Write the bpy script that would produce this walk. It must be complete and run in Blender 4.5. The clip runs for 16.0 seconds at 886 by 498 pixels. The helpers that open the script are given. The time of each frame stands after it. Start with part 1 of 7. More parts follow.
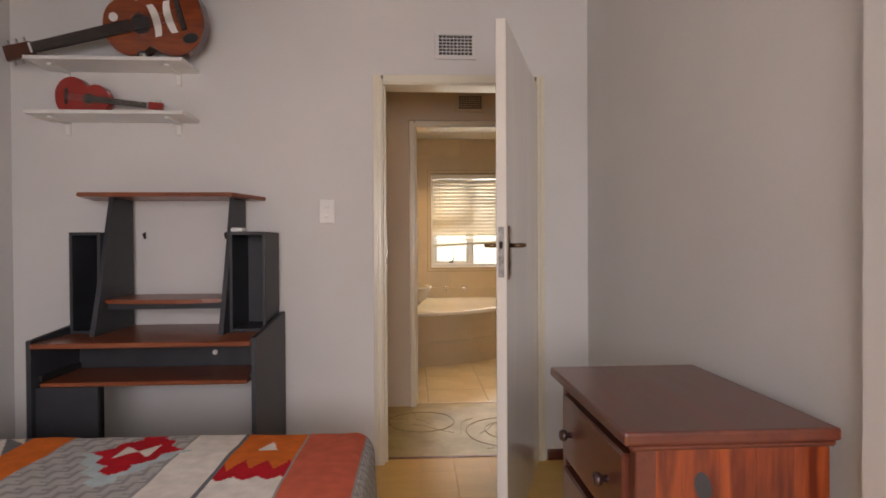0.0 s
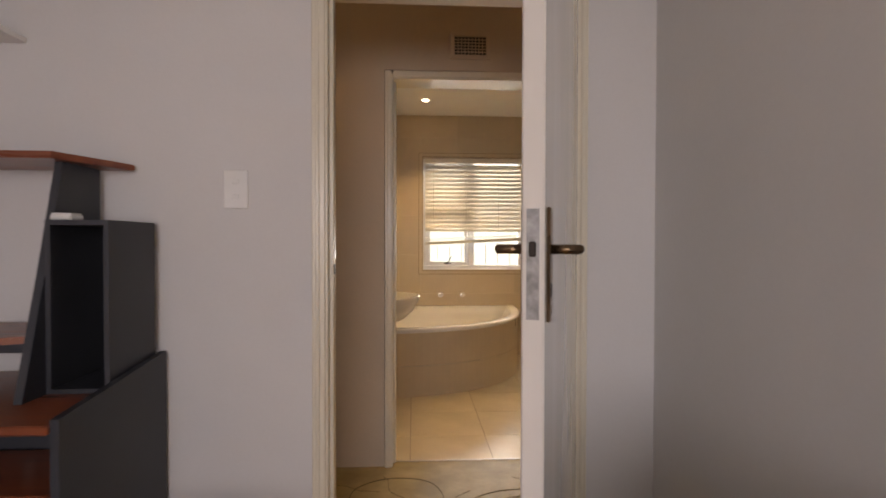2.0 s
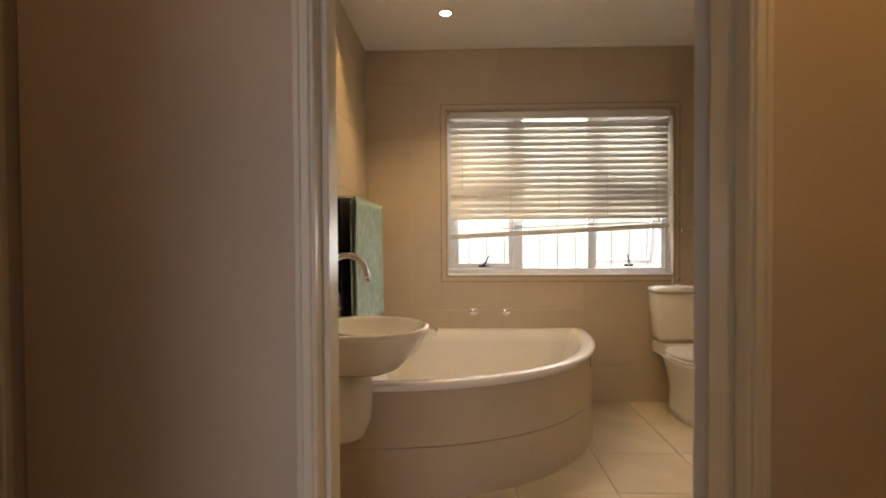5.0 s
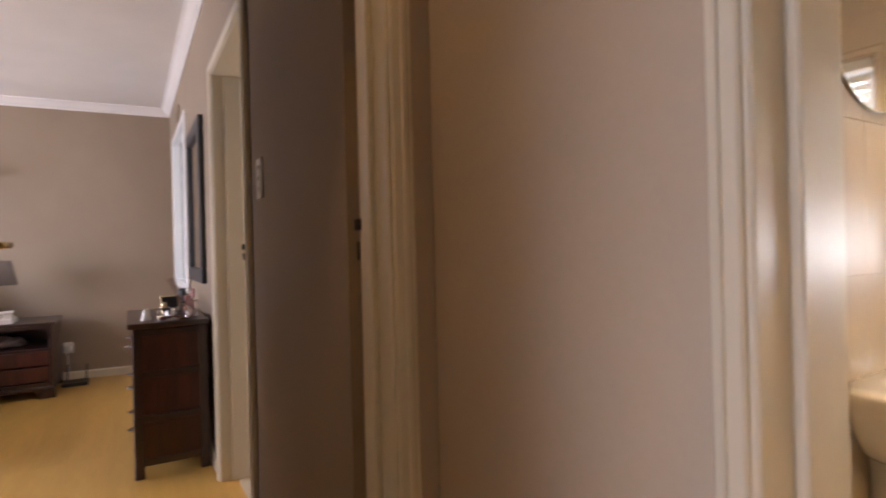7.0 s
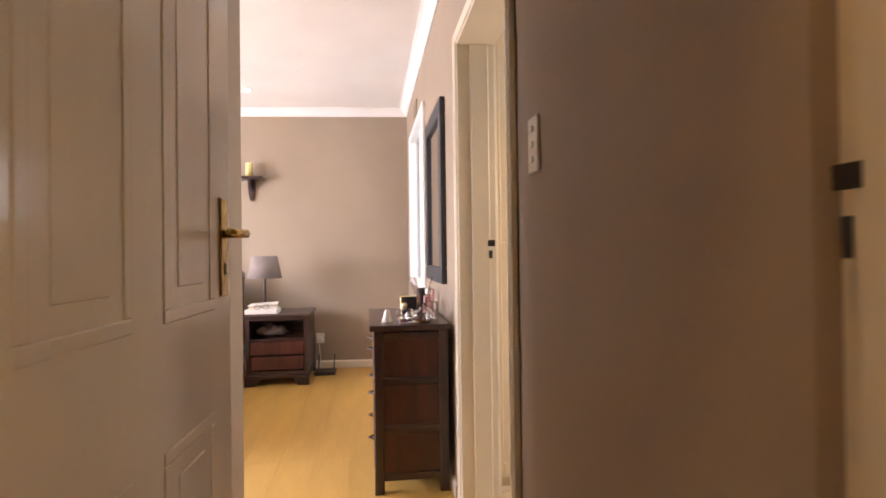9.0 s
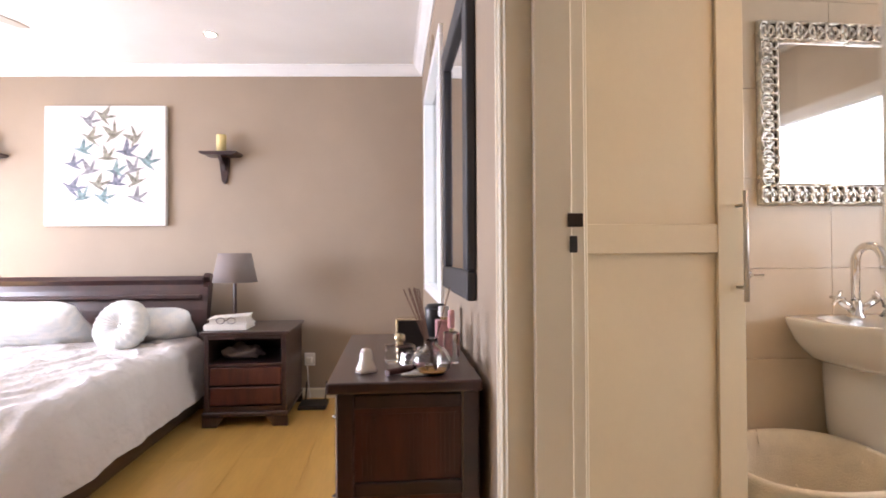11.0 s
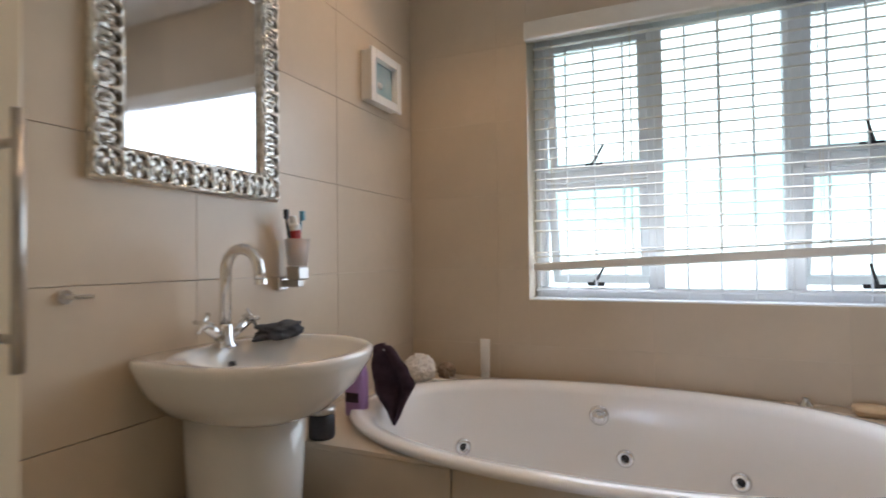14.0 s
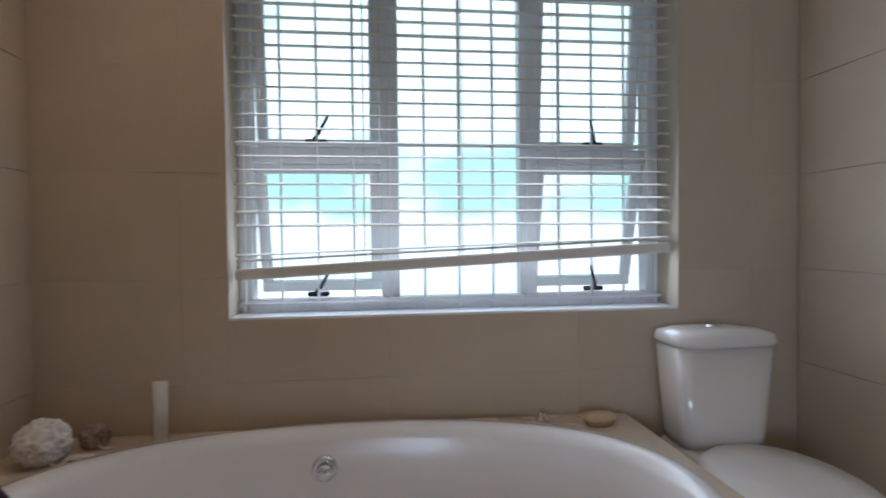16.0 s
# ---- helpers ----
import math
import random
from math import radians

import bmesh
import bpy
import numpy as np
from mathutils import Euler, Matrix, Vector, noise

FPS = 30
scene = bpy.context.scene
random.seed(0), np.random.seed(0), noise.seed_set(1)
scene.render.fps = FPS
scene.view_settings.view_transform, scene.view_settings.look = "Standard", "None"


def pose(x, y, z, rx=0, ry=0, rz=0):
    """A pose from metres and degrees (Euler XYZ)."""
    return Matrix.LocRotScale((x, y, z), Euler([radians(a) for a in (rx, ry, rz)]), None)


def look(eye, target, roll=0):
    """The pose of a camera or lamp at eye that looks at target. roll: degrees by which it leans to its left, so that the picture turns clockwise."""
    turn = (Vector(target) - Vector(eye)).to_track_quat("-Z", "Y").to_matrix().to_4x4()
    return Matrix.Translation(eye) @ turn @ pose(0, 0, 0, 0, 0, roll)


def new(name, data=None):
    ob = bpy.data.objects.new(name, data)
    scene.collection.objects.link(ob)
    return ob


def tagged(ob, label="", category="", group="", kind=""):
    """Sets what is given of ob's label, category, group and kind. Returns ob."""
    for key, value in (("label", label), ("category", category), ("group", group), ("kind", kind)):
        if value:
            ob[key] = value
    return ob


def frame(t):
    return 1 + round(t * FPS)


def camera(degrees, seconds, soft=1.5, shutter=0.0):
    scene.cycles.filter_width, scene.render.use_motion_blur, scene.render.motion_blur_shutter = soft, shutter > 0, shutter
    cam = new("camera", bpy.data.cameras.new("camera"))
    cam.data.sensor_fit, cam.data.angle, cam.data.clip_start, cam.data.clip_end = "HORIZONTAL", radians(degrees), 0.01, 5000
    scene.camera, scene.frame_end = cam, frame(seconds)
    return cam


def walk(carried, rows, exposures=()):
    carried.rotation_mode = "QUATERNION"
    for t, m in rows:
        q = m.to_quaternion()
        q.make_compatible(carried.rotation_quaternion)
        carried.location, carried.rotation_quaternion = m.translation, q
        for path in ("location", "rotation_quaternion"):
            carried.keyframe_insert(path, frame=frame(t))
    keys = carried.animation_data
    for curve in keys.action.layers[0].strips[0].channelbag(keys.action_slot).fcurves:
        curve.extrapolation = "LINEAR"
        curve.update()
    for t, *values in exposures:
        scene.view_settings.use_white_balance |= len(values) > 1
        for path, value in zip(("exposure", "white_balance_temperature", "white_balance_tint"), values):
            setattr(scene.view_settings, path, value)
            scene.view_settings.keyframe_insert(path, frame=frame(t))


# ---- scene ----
cam = camera(79.2, 16.0, soft=1.7, shutter=0.4)
PATH = [
    (0, (1.648, 0.031, 1.187), (1.759, 2.028, 1.168), -0.3),
    (0.5, (1.68, 0.19, 1.174), (1.79, 2.187, 1.156), -0.2),
    (1, (1.707, 0.444, 1.19), (1.813, 2.441, 1.168), -0.3),
    (1.5, (1.753, 0.753, 1.167), (1.859, 2.75, 1.143), -0.5),
    (2, (1.774, 1.116, 1.195), (1.883, 3.113, 1.164), 0.1),
    (2.5, (1.779, 1.438, 1.173), (1.88, 3.435, 1.145), -0.5),
    (3, (1.766, 1.742, 1.154), (1.868, 3.739, 1.132), -0.5),
    (5.3, (1.989, 3.002, 1.157), (1.838, 4.995, 1.113), -0.3),
    (5.5, (2.0, 3.09, 1.153), (1.67, 5.062, 1.111), -1.0),
    (6, (1.957, 3.233, 1.149), (1.042, 5.01, 1.116), -1.7),
    (6.3, (1.953, 3.323, 1.153), (0.677, 4.862, 1.118), -1.5),
    (6.5, (1.96, 3.368, 1.147), (0.499, 4.735, 1.127), -1.6),
    (7, (1.944, 3.437, 1.145), (0.219, 4.449, 1.142), -1.4),
    (7.5, (1.892, 3.438, 1.131), (0.032, 4.173, 1.139), -1.1),
    (7.8, (1.854, 3.434, 1.135), (-0.053, 4.036, 1.145), -0.8),
    (8, (1.811, 3.437, 1.133), (-0.12, 3.958, 1.144), -0.9),
    (8.5, (1.602, 3.428, 1.125), (-0.363, 3.801, 1.139), -0.7),
    (8.7, (1.503, 3.42, 1.134), (-0.47, 3.749, 1.149), -0.7),
    (10.8, (0.244, 3.554, 1.111), (-1.749, 3.717, 1.131), -0.5),
    (11, (0.132, 3.58, 1.105), (-1.859, 3.768, 1.13), -0.3),
    (11.5, (-0.047, 3.651, 1.108), (-2.01, 4.033, 1.136), -0.3),
    (12, (-0.194, 3.697, 1.111), (-2.0, 4.555, 1.149), -0.5),
    (12.5, (-0.303, 3.727, 1.125), (-1.824, 5.025, 1.143), -0.4),
    (13, (-0.391, 3.848, 1.108), (-1.676, 5.38, 1.138), -0.4),
    (13.5, (-0.473, 3.956, 1.122), (-1.502, 5.67, 1.147), -0.3),
    (14, (-0.503, 4.131, 1.101), (-1.306, 5.962, 1.138), -0.6),
    (14.5, (-0.543, 4.303, 1.1), (-1.127, 6.215, 1.138), -0.7),
    (15, (-0.587, 4.468, 1.096), (-0.924, 6.439, 1.132), -0.8),
    (15.3, (-0.579, 4.534, 1.097), (-0.798, 6.522, 1.141), -0.9),
    (15.5, (-0.591, 4.584, 1.08), (-0.697, 6.58, 1.135), -0.7),
    (16, (-0.615, 4.633, 1.166), (-0.38, 6.619, 1.127), -0.6),
]
walk(cam, [(t, look(eye, target, roll)) for t, eye, target, roll in PATH],
     exposures=[(0, -0.45, 8900, 25), (2.0, -0.65, 8700, 26), (3.0, -1.03, 8700, 27), (5.3, -0.55, 7500, 24), (6.3, -0.1, 7200, 27), (7.0, 0.36, 7000, 27), (7.5, 0.75, 7000, 26), (8.7, 1.3, 7400, 26), (10.8, 1.08, 6700, 23), (11.5, 0.93, 6600, 21), (12.5, 0.52, 6600, 18), (14.5, 0.0, 5700, 13), (16, -0.6, 5600, 14)])

# ---- world, sun, large lights ----
world = bpy.data.worlds.new("sky")
scene.world = world
world.use_nodes = True
wn = world.node_tree.nodes
sky = wn.new("ShaderNodeTexSky")
sky.sky_type = "NISHITA"
sky.sun_disc = False
sky.sun_elevation, sky.sun_rotation = radians(55), radians(200)
wn["Background"].inputs[1].default_value = 0.15
world.node_tree.links.new(sky.outputs[0], wn["Background"].inputs[0])
sun = new("sun", bpy.data.lights.new("sun", "SUN"))
sun.data.energy, sun.data.angle, sun.data.color = 3.0, radians(0.5), (1, 0.95, 0.88)
sun.matrix_basis = pose(0, 0, 8, 35, 0, 20)


def window_light(name, eye, target, w, h, watts, colour=(0.86, 0.93, 1.0)):
    """Daylight that comes in through a window's opening."""
    la = bpy.data.lights.new(name, "AREA")
    la.shape, la.size, la.size_y, la.energy, la.color = "RECTANGLE", w, h, watts, colour
    ob = new(name, la)
    ob.matrix_basis = look(eye, target)
    return ob


window_light("daylight_study", (1.57, -1.58, 1.4), (1.5, 2, -1.0), 1.9, 1.25, 110, (0.68, 0.80, 1.0))
window_light("daylight_bedroom", (-2.4, -0.75, 1.4), (-2.4, 3, -0.6), 2.4, 1.4, 138, (0.79, 0.87, 1.0))
window_light("daylight_bathroom", (2.66, 6.86, 1.5), (2.66, 4, 1.2), 1.55, 1.15, 65)
window_light("daylight_ensuite", (-0.355, 6.308, 1.47), (-0.42, 4, 1.2), 1.34, 1.0, 12)


def spot_light(name, x, y, z, watts, colour=(1, 0.82, 0.58), cone=110):
    la = bpy.data.lights.new(name, "SPOT")
    la.energy, la.color, la.spot_size, la.spot_blend, la.shadow_soft_size = watts, colour, radians(cone), 0.6, 0.03
    ob = new(name, la)
    ob.matrix_basis = pose(x, y, z)
    return ob


spot_light("lamp_bathroom", 1.88, 5.95, 2.46, 41, (1, 0.75, 0.37))
spot_light("lamp_bathroom", 1.55, 5.6, 2.46, 33, (1, 0.75, 0.37))
spot_light("lamp_bathroom", 2.9, 5.4, 2.46, 39, (1, 0.75, 0.37))
# unseen ceiling lamp, assumed from the warm light in the passage
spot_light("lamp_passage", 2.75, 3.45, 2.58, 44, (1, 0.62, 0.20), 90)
# second unseen lamp, added as fill for the bedroom doorway end
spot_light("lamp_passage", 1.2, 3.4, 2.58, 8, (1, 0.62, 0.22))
for lx, ly in ((-1.2, 5.7), (-0.55, 4.7)):
    spot_light("lamp_ensuite", lx, ly, 2.48, 14, (1, 0.62, 0.32))

# ---- materials ----
def material(name, colour, rough=0.5, metal=0.0, var=0.08, scale=6.0, fine=60.0, bump=0.05, dist=0.002, coat=0.0,
             stretch=(1, 1, 1), second=None, mix_at=(0.35, 0.7), sss=0.0, spec=0.5, per_object=0.0):
    """A surface with large and small variation in colour, gloss and relief, at real-world size."""
    m = bpy.data.materials.new(name)
    m.use_nodes = True
    n, l = m.node_tree.nodes, m.node_tree.links
    b = n["Principled BSDF"]
    geo = n.new("ShaderNodeTexCoord")
    mp = n.new("ShaderNodeMapping")
    mp.inputs["Scale"].default_value = stretch
    l.new(geo.outputs["Object"], mp.inputs[0])
    big = n.new("ShaderNodeTexNoise")
    big.inputs["Scale"].default_value, big.inputs["Detail"].default_value = scale, 5
    small = n.new("ShaderNodeTexNoise")
    small.inputs["Scale"].default_value, small.inputs["Detail"].default_value = fine, 4
    l.new(mp.outputs[0], big.inputs[0])
    l.new(mp.outputs[0], small.inputs[0])
    ramp = n.new("ShaderNodeValToRGB")
    c2 = second or [max(0, min(1, c * (1 - 2 * var))) for c in colour]
    c1 = colour if second else [max(0, min(1, c * (1 + var))) for c in colour]
    ramp.color_ramp.elements[0].position, ramp.color_ramp.elements[1].position = mix_at
    ramp.color_ramp.elements[0].color, ramp.color_ramp.elements[1].color = (*c2, 1), (*c1, 1)
    l.new(big.outputs[0], ramp.inputs[0])
    mixer = n.new("ShaderNodeMix")
    mixer.data_type, mixer.blend_type = "RGBA", "MULTIPLY"
    mixer.inputs[0].default_value = 1.0
    shade = n.new("ShaderNodeMapRange")
    shade.inputs["To Min"].default_value, shade.inputs["To Max"].default_value = 1 - var, 1 + var
    l.new(small.outputs[0], shade.inputs[0])
    l.new(ramp.outputs[0], mixer.inputs[6])
    l.new(shade.outputs[0], mixer.inputs[7])
    out = mixer.outputs[2]
    if per_object:
        info = n.new("ShaderNodeObjectInfo")
        mr = n.new("ShaderNodeMapRange")
        mr.inputs["To Min"].default_value, mr.inputs["To Max"].default_value = 1 - per_object, 1 + per_object
        l.new(info.outputs["Random"], mr.inputs[0])
        mx = n.new("ShaderNodeMix")
        mx.data_type, mx.blend_type = "RGBA", "MULTIPLY"
        mx.inputs[0].default_value = 1.0
        l.new(out, mx.inputs[6])
        l.new(mr.outputs[0], mx.inputs[7])
        out = mx.outputs[2]
    l.new(out, b.inputs["Base Color"])
    rr = n.new("ShaderNodeMapRange")
    rr.inputs["To Min"].default_value, rr.inputs["To Max"].default_value = max(0.02, rough - 0.07), min(1, rough + 0.07)
    l.new(big.outputs[0], rr.inputs[0])
    l.new(rr.outputs[0], b.inputs["Roughness"])
    b.inputs["Metallic"].default_value = metal
    b.inputs["Coat Weight"].default_value = coat
    b.inputs["Coat Roughness"].default_value = 0.12
    b.inputs["Specular IOR Level"].default_value = spec
    if bump:
        bp = n.new("ShaderNodeBump")
        bp.inputs["Strength"].default_value, bp.inputs["Distance"].default_value = bump, dist
        l.new(small.outputs[0], bp.inputs["Height"])
        l.new(bp.outputs[0], b.inputs["Normal"])
    return m


def glass_material(name, colour=(1, 1, 1), rough=0.0, thin=True):
    m = bpy.data.materials.new(name)
    m.use_nodes = True
    n, l = m.node_tree.nodes, m.node_tree.links
    n.remove(n["Principled BSDF"])
    out = n["Material Output"]
    tr = n.new("ShaderNodeBsdfTransparent") if thin else n.new("ShaderNodeBsdfGlass")
    tr.inputs[0].default_value = (*colour, 1)
    gl = n.new("ShaderNodeBsdfGlossy")
    gl.inputs["Roughness"].default_value = 0.02
    mx = n.new("ShaderNodeMixShader")
    fr = n.new("ShaderNodeFresnel")
    l.new(fr.outputs[0], mx.inputs[0])
    l.new(tr.outputs[0], mx.inputs[1])
    l.new(gl.outputs[0], mx.inputs[2])
    l.new(mx.outputs[0], out.inputs[0])
    return m


def glow(name, colour, strength):
    m = bpy.data.materials.new(name)
    m.use_nodes = True
    b = m.node_tree.nodes["Principled BSDF"]
    b.inputs["Base Color"].default_value = (*colour, 1)
    b.inputs["Emission Color"].default_value = (*colour, 1)
    b.inputs["Emission Strength"].default_value = strength
    return m


M_WHITE = material("white_wall_paint", (0.68, 0.665, 0.65), 0.75, var=0.025, scale=1.6, fine=90, bump=0.12, dist=0.0015)
M_TAUPE = material("taupe_wall_paint", (0.35, 0.275, 0.205), 0.7, var=0.04, scale=1.8, fine=90, bump=0.12, dist=0.0015)
M_CREAM = material("passage_wall_paint", (0.60, 0.50, 0.39), 0.6, var=0.04, scale=1.5, fine=80, bump=0.12, dist=0.0015)
M_CEIL = material("ceiling_paint", (0.84, 0.84, 0.84), 0.8, var=0.02, scale=2, fine=70, bump=0.05)
M_GLOSS = material("cream_gloss_paint", (0.74, 0.68, 0.55), 0.36, var=0.02, scale=3, fine=40, bump=0.015, dist=0.0006, coat=0.2)
M_DOOR = material("white_gloss_door", (0.74, 0.71, 0.66), 0.16, var=0.03, scale=4, fine=30, bump=0.08, dist=0.001, coat=0.3, stretch=(1, 1, 0.12))
M_LAM = material("laminate_floor", (0.70, 0.44, 0.125), 0.32, var=0.1, scale=5, fine=26, bump=0.04, stretch=(0.25, 2.2, 1), per_object=0.02, second=(0.63, 0.375, 0.10))
M_SCREED = material("screed_floor", (0.46, 0.38, 0.20), 0.33, var=0.14, scale=4.5, fine=28, bump=0.1, second=(0.25, 0.20, 0.085))
M_FTILE = material("cream_floor_tile", (0.72, 0.64, 0.50), 0.22, var=0.04, scale=4, fine=50, bump=0.02, per_object=0.03)
M_WTILE = material("beige_wall_tile", (0.58, 0.488, 0.37), 0.3, var=0.03, scale=3, fine=30, bump=0.03, per_object=0.025)
M_GROUT = material("grout", (0.50, 0.43, 0.35), 0.9, var=0.1, fine=120)
M_DARK = material("dark_mahogany", (0.045, 0.016, 0.015), 0.32, var=0.22, scale=4, fine=22, bump=0.015, coat=0.3, stretch=(0.3, 3, 3), second=(0.025, 0.011, 0.011))
M_MAHOG = material("mahogany_panel", (0.11, 0.03, 0.02), 0.35, var=0.3, scale=5, fine=40, bump=0.1, stretch=(4, 4, 0.4), second=(0.05, 0.015, 0.012))
M_PINE = material("stained_pine", (0.27, 0.052, 0.014), 0.3, var=0.25, scale=5, fine=22, bump=0.05, coat=0.4, stretch=(5, 5, 0.55), second=(0.11, 0.016, 0.006), mix_at=(0.4, 0.58), per_object=0.12)
M_CHESTTOP = material("dark_stained_pine", (0.15, 0.036, 0.02), 0.32, var=0.2, scale=5, fine=16, bump=0.05, coat=0.4, stretch=(4, 0.4, 4), second=(0.095, 0.023, 0.014))
M_CHERRY = material("cherry_laminate", (0.30, 0.085, 0.035), 0.3, var=0.15, scale=6, fine=30, bump=0.03, stretch=(0.4, 5, 5), second=(0.20, 0.05, 0.022))
M_CHAR = material("charcoal_board", (0.035, 0.037, 0.045), 0.5, var=0.12, scale=6, fine=120, bump=0.08)
M_CHROME = material("chrome", (0.82, 0.82, 0.83), 0.1, metal=1.0, var=0.03, bump=0)
M_STEEL = material("brushed_steel", (0.55, 0.53, 0.5), 0.3, metal=1.0, var=0.08, fine=150, bump=0.03)
M_BRASS = material("brass", (0.62, 0.42, 0.14), 0.25, metal=1.0, var=0.1, bump=0.02)
M_BRONZE = material("dark_bronze", (0.05, 0.035, 0.028), 0.4, metal=0.7, var=0.2)
M_CERAMIC = material("white_ceramic", (0.80, 0.78, 0.74), 0.08, var=0.01, scale=3, bump=0, coat=0.5)
M_ACRYL = material("white_acrylic", (0.84, 0.83, 0.82), 0.2, var=0.01, scale=3, bump=0, coat=0.4)
M_ALU = material("white_aluminium", (0.83, 0.85, 0.88), 0.35, var=0.02, bump=0.01)
M_SLAT = material("blind_slat", (0.80, 0.77, 0.70), 0.45, var=0.03, scale=5, fine=60, bump=0.02)
M_GLASS = glass_material("clear_glass", (0.95, 0.98, 0.97))
M_MIRROR = material("mirror", (0.9, 0.9, 0.9), 0.02, metal=1.0, var=0.0, bump=0)
M_PLASTIC = material("white_plastic", (0.78, 0.77, 0.74), 0.35, var=0.02)
M_BLACK = material("black_plastic", (0.02, 0.02, 0.022), 0.4, var=0.1)
M_LAMPGLOW = glow("lamp_glow", (1, 0.86, 0.66), 25)

M_ABRASS = material("antique_brass", (0.26, 0.17, 0.10), 0.28, metal=0.9, var=0.2)
M_LOCK = material("worn_lock_plate", (0.34, 0.33, 0.32), 0.5, metal=0.6, var=0.2, scale=30, fine=120, bump=0.1)
# ---- helpers ----
def mesh_object(name, bm, mat, parent=None, smooth=False):
    me = bpy.data.meshes.new(name)
    bmesh.ops.recalc_face_normals(bm, faces=bm.faces)
    bm.to_mesh(me)
    bm.free()
    me.materials.append(mat)
    if smooth:
        for p in me.polygons:
            p.use_smooth = True
    ob = new(name, me)
    if parent is not None:
        ob.parent = parent
        root = parent
        off = Vector((0, 0, 0))
        while root is not None:
            off += root.location
            root = root.parent
        me.transform(Matrix.Translation(-off))
    return ob


def part(name, bm, mat, parent, label="", smooth=False):
    ob = mesh_object(name, bm, mat, parent, smooth)
    return tagged(ob, label) if label else ob


def thing(name, at, label, category, group="", kind=""):
    ob = new(name)
    ob.location = at
    return tagged(ob, label, category, group, kind)


def box(bm, x0, x1, y0, y1, z0, z1, bevel=0.0, m=None, seg=1):
    ps = [(x, y, z) for x in (x0, x1) for y in (y0, y1) for z in (z0, z1)]
    vs = [bm.verts.new(m @ Vector(p) if m else p) for p in ps]
    fs = [bm.faces.new([vs[i] for i in f]) for f in ((0, 1, 3, 2), (4, 6, 7, 5), (0, 4, 5, 1), (2, 3, 7, 6), (0, 2, 6, 4), (1, 5, 7, 3))]
    if bevel:
        es = list({e for f in fs for e in f.edges})
        bmesh.ops.bevel(bm, geom=es, offset=bevel, segments=seg, affect="EDGES", profile=0.5, clamp_overlap=True)
    return bm


def bx(x0, x1, y0, y1, z0, z1, bevel=0.0, m=None, seg=1):
    return box(bmesh.new(), x0, x1, y0, y1, z0, z1, bevel, m, seg)


def tube(pts, r, sides=12, bm=None, closed_ends=True):
    """A round bar along points; r a number or one radius a point."""
    bm = bm or bmesh.new()
    pts = [Vector(p) for p in pts]
    rs = r if isinstance(r, (list, tuple)) else [r] * len(pts)
    rings = []
    up = None
    for i, p in enumerate(pts):
        d = (pts[min(i + 1, len(pts) - 1)] - pts[max(i - 1, 0)]).normalized()
        if up is None:
            up = d.orthogonal().normalized()
        up = (up - d * up.dot(d)).normalized()
        side = d.cross(up)
        rings.append([bm.verts.new(p + (up * math.cos(a) + side * math.sin(a)) * rs[i]) for a in (2 * math.pi * k / sides for k in range(sides))])
    for a, b in zip(rings, rings[1:]):
        for k in range(sides):
            bm.faces.new((a[k], a[(k + 1) % sides], b[(k + 1) % sides], b[k]))
    if closed_ends:
        bm.faces.new(rings[0])
        bm.faces.new(list(reversed(rings[-1])))
    return bm


def lathe(profile, cx, cy, sides=32, sx=1.0, sy=1.0, bm=None, a0=0.0, a1=2 * math.pi):
    """A turned shape: profile rows (radius, z) round the vertical through (cx, cy)."""
    bm = bm or bmesh.new()
    full = abs(a1 - a0 - 2 * math.pi) < 1e-6
    n = sides if full else sides + 1
    rings = []
    for r, z in profile:
        if r < 1e-5:
            rings.append([bm.verts.new((cx, cy, z))])
        else:
            rings.append([bm.verts.new((cx + r * sx * math.cos(a0 + (a1 - a0) * k / sides), cy + r * sy * math.sin(a0 + (a1 - a0) * k / sides), z)) for k in range(n)])
    for a, b in zip(rings, rings[1:]):
        for k in range(sides):
            k2 = (k + 1) % n if full else k + 1
            if len(a) == 1 and len(b) == 1:
                continue
            if len(a) == 1:
                bm.faces.new((a[0], b[k2], b[k]))
            elif len(b) == 1:
                bm.faces.new((a[k], a[k2], b[0]))
            else:
                bm.faces.new((a[k], a[k2], b[k2], b[k]))
    return bm


def prism(pts, axis, lo, hi, bm=None, bevel=0.0):
    """A flat outline pushed through along an axis ('x', 'y' or 'z'); pts are the two other coordinates in order."""
    bm = bm or bmesh.new()
    def put(p, c):
        return {"x": (c, p[0], p[1]), "y": (p[0], c, p[1]), "z": (p[0], p[1], c)}[axis]
    a = [bm.verts.new(put(p, lo)) for p in pts]
    b = [bm.verts.new(put(p, hi)) for p in pts]
    fs = [bm.faces.new(a), bm.faces.new(list(reversed(b)))]
    for i in range(len(pts)):
        j = (i + 1) % len(pts)
        fs.append(bm.faces.new((a[i], b[i], b[j], a[j])))
    if bevel:
        bmesh.ops.bevel(bm, geom=list({e for f in fs[:2] for e in f.edges}), offset=bevel, segments=2, affect="EDGES", clamp_overlap=True)
    return bm


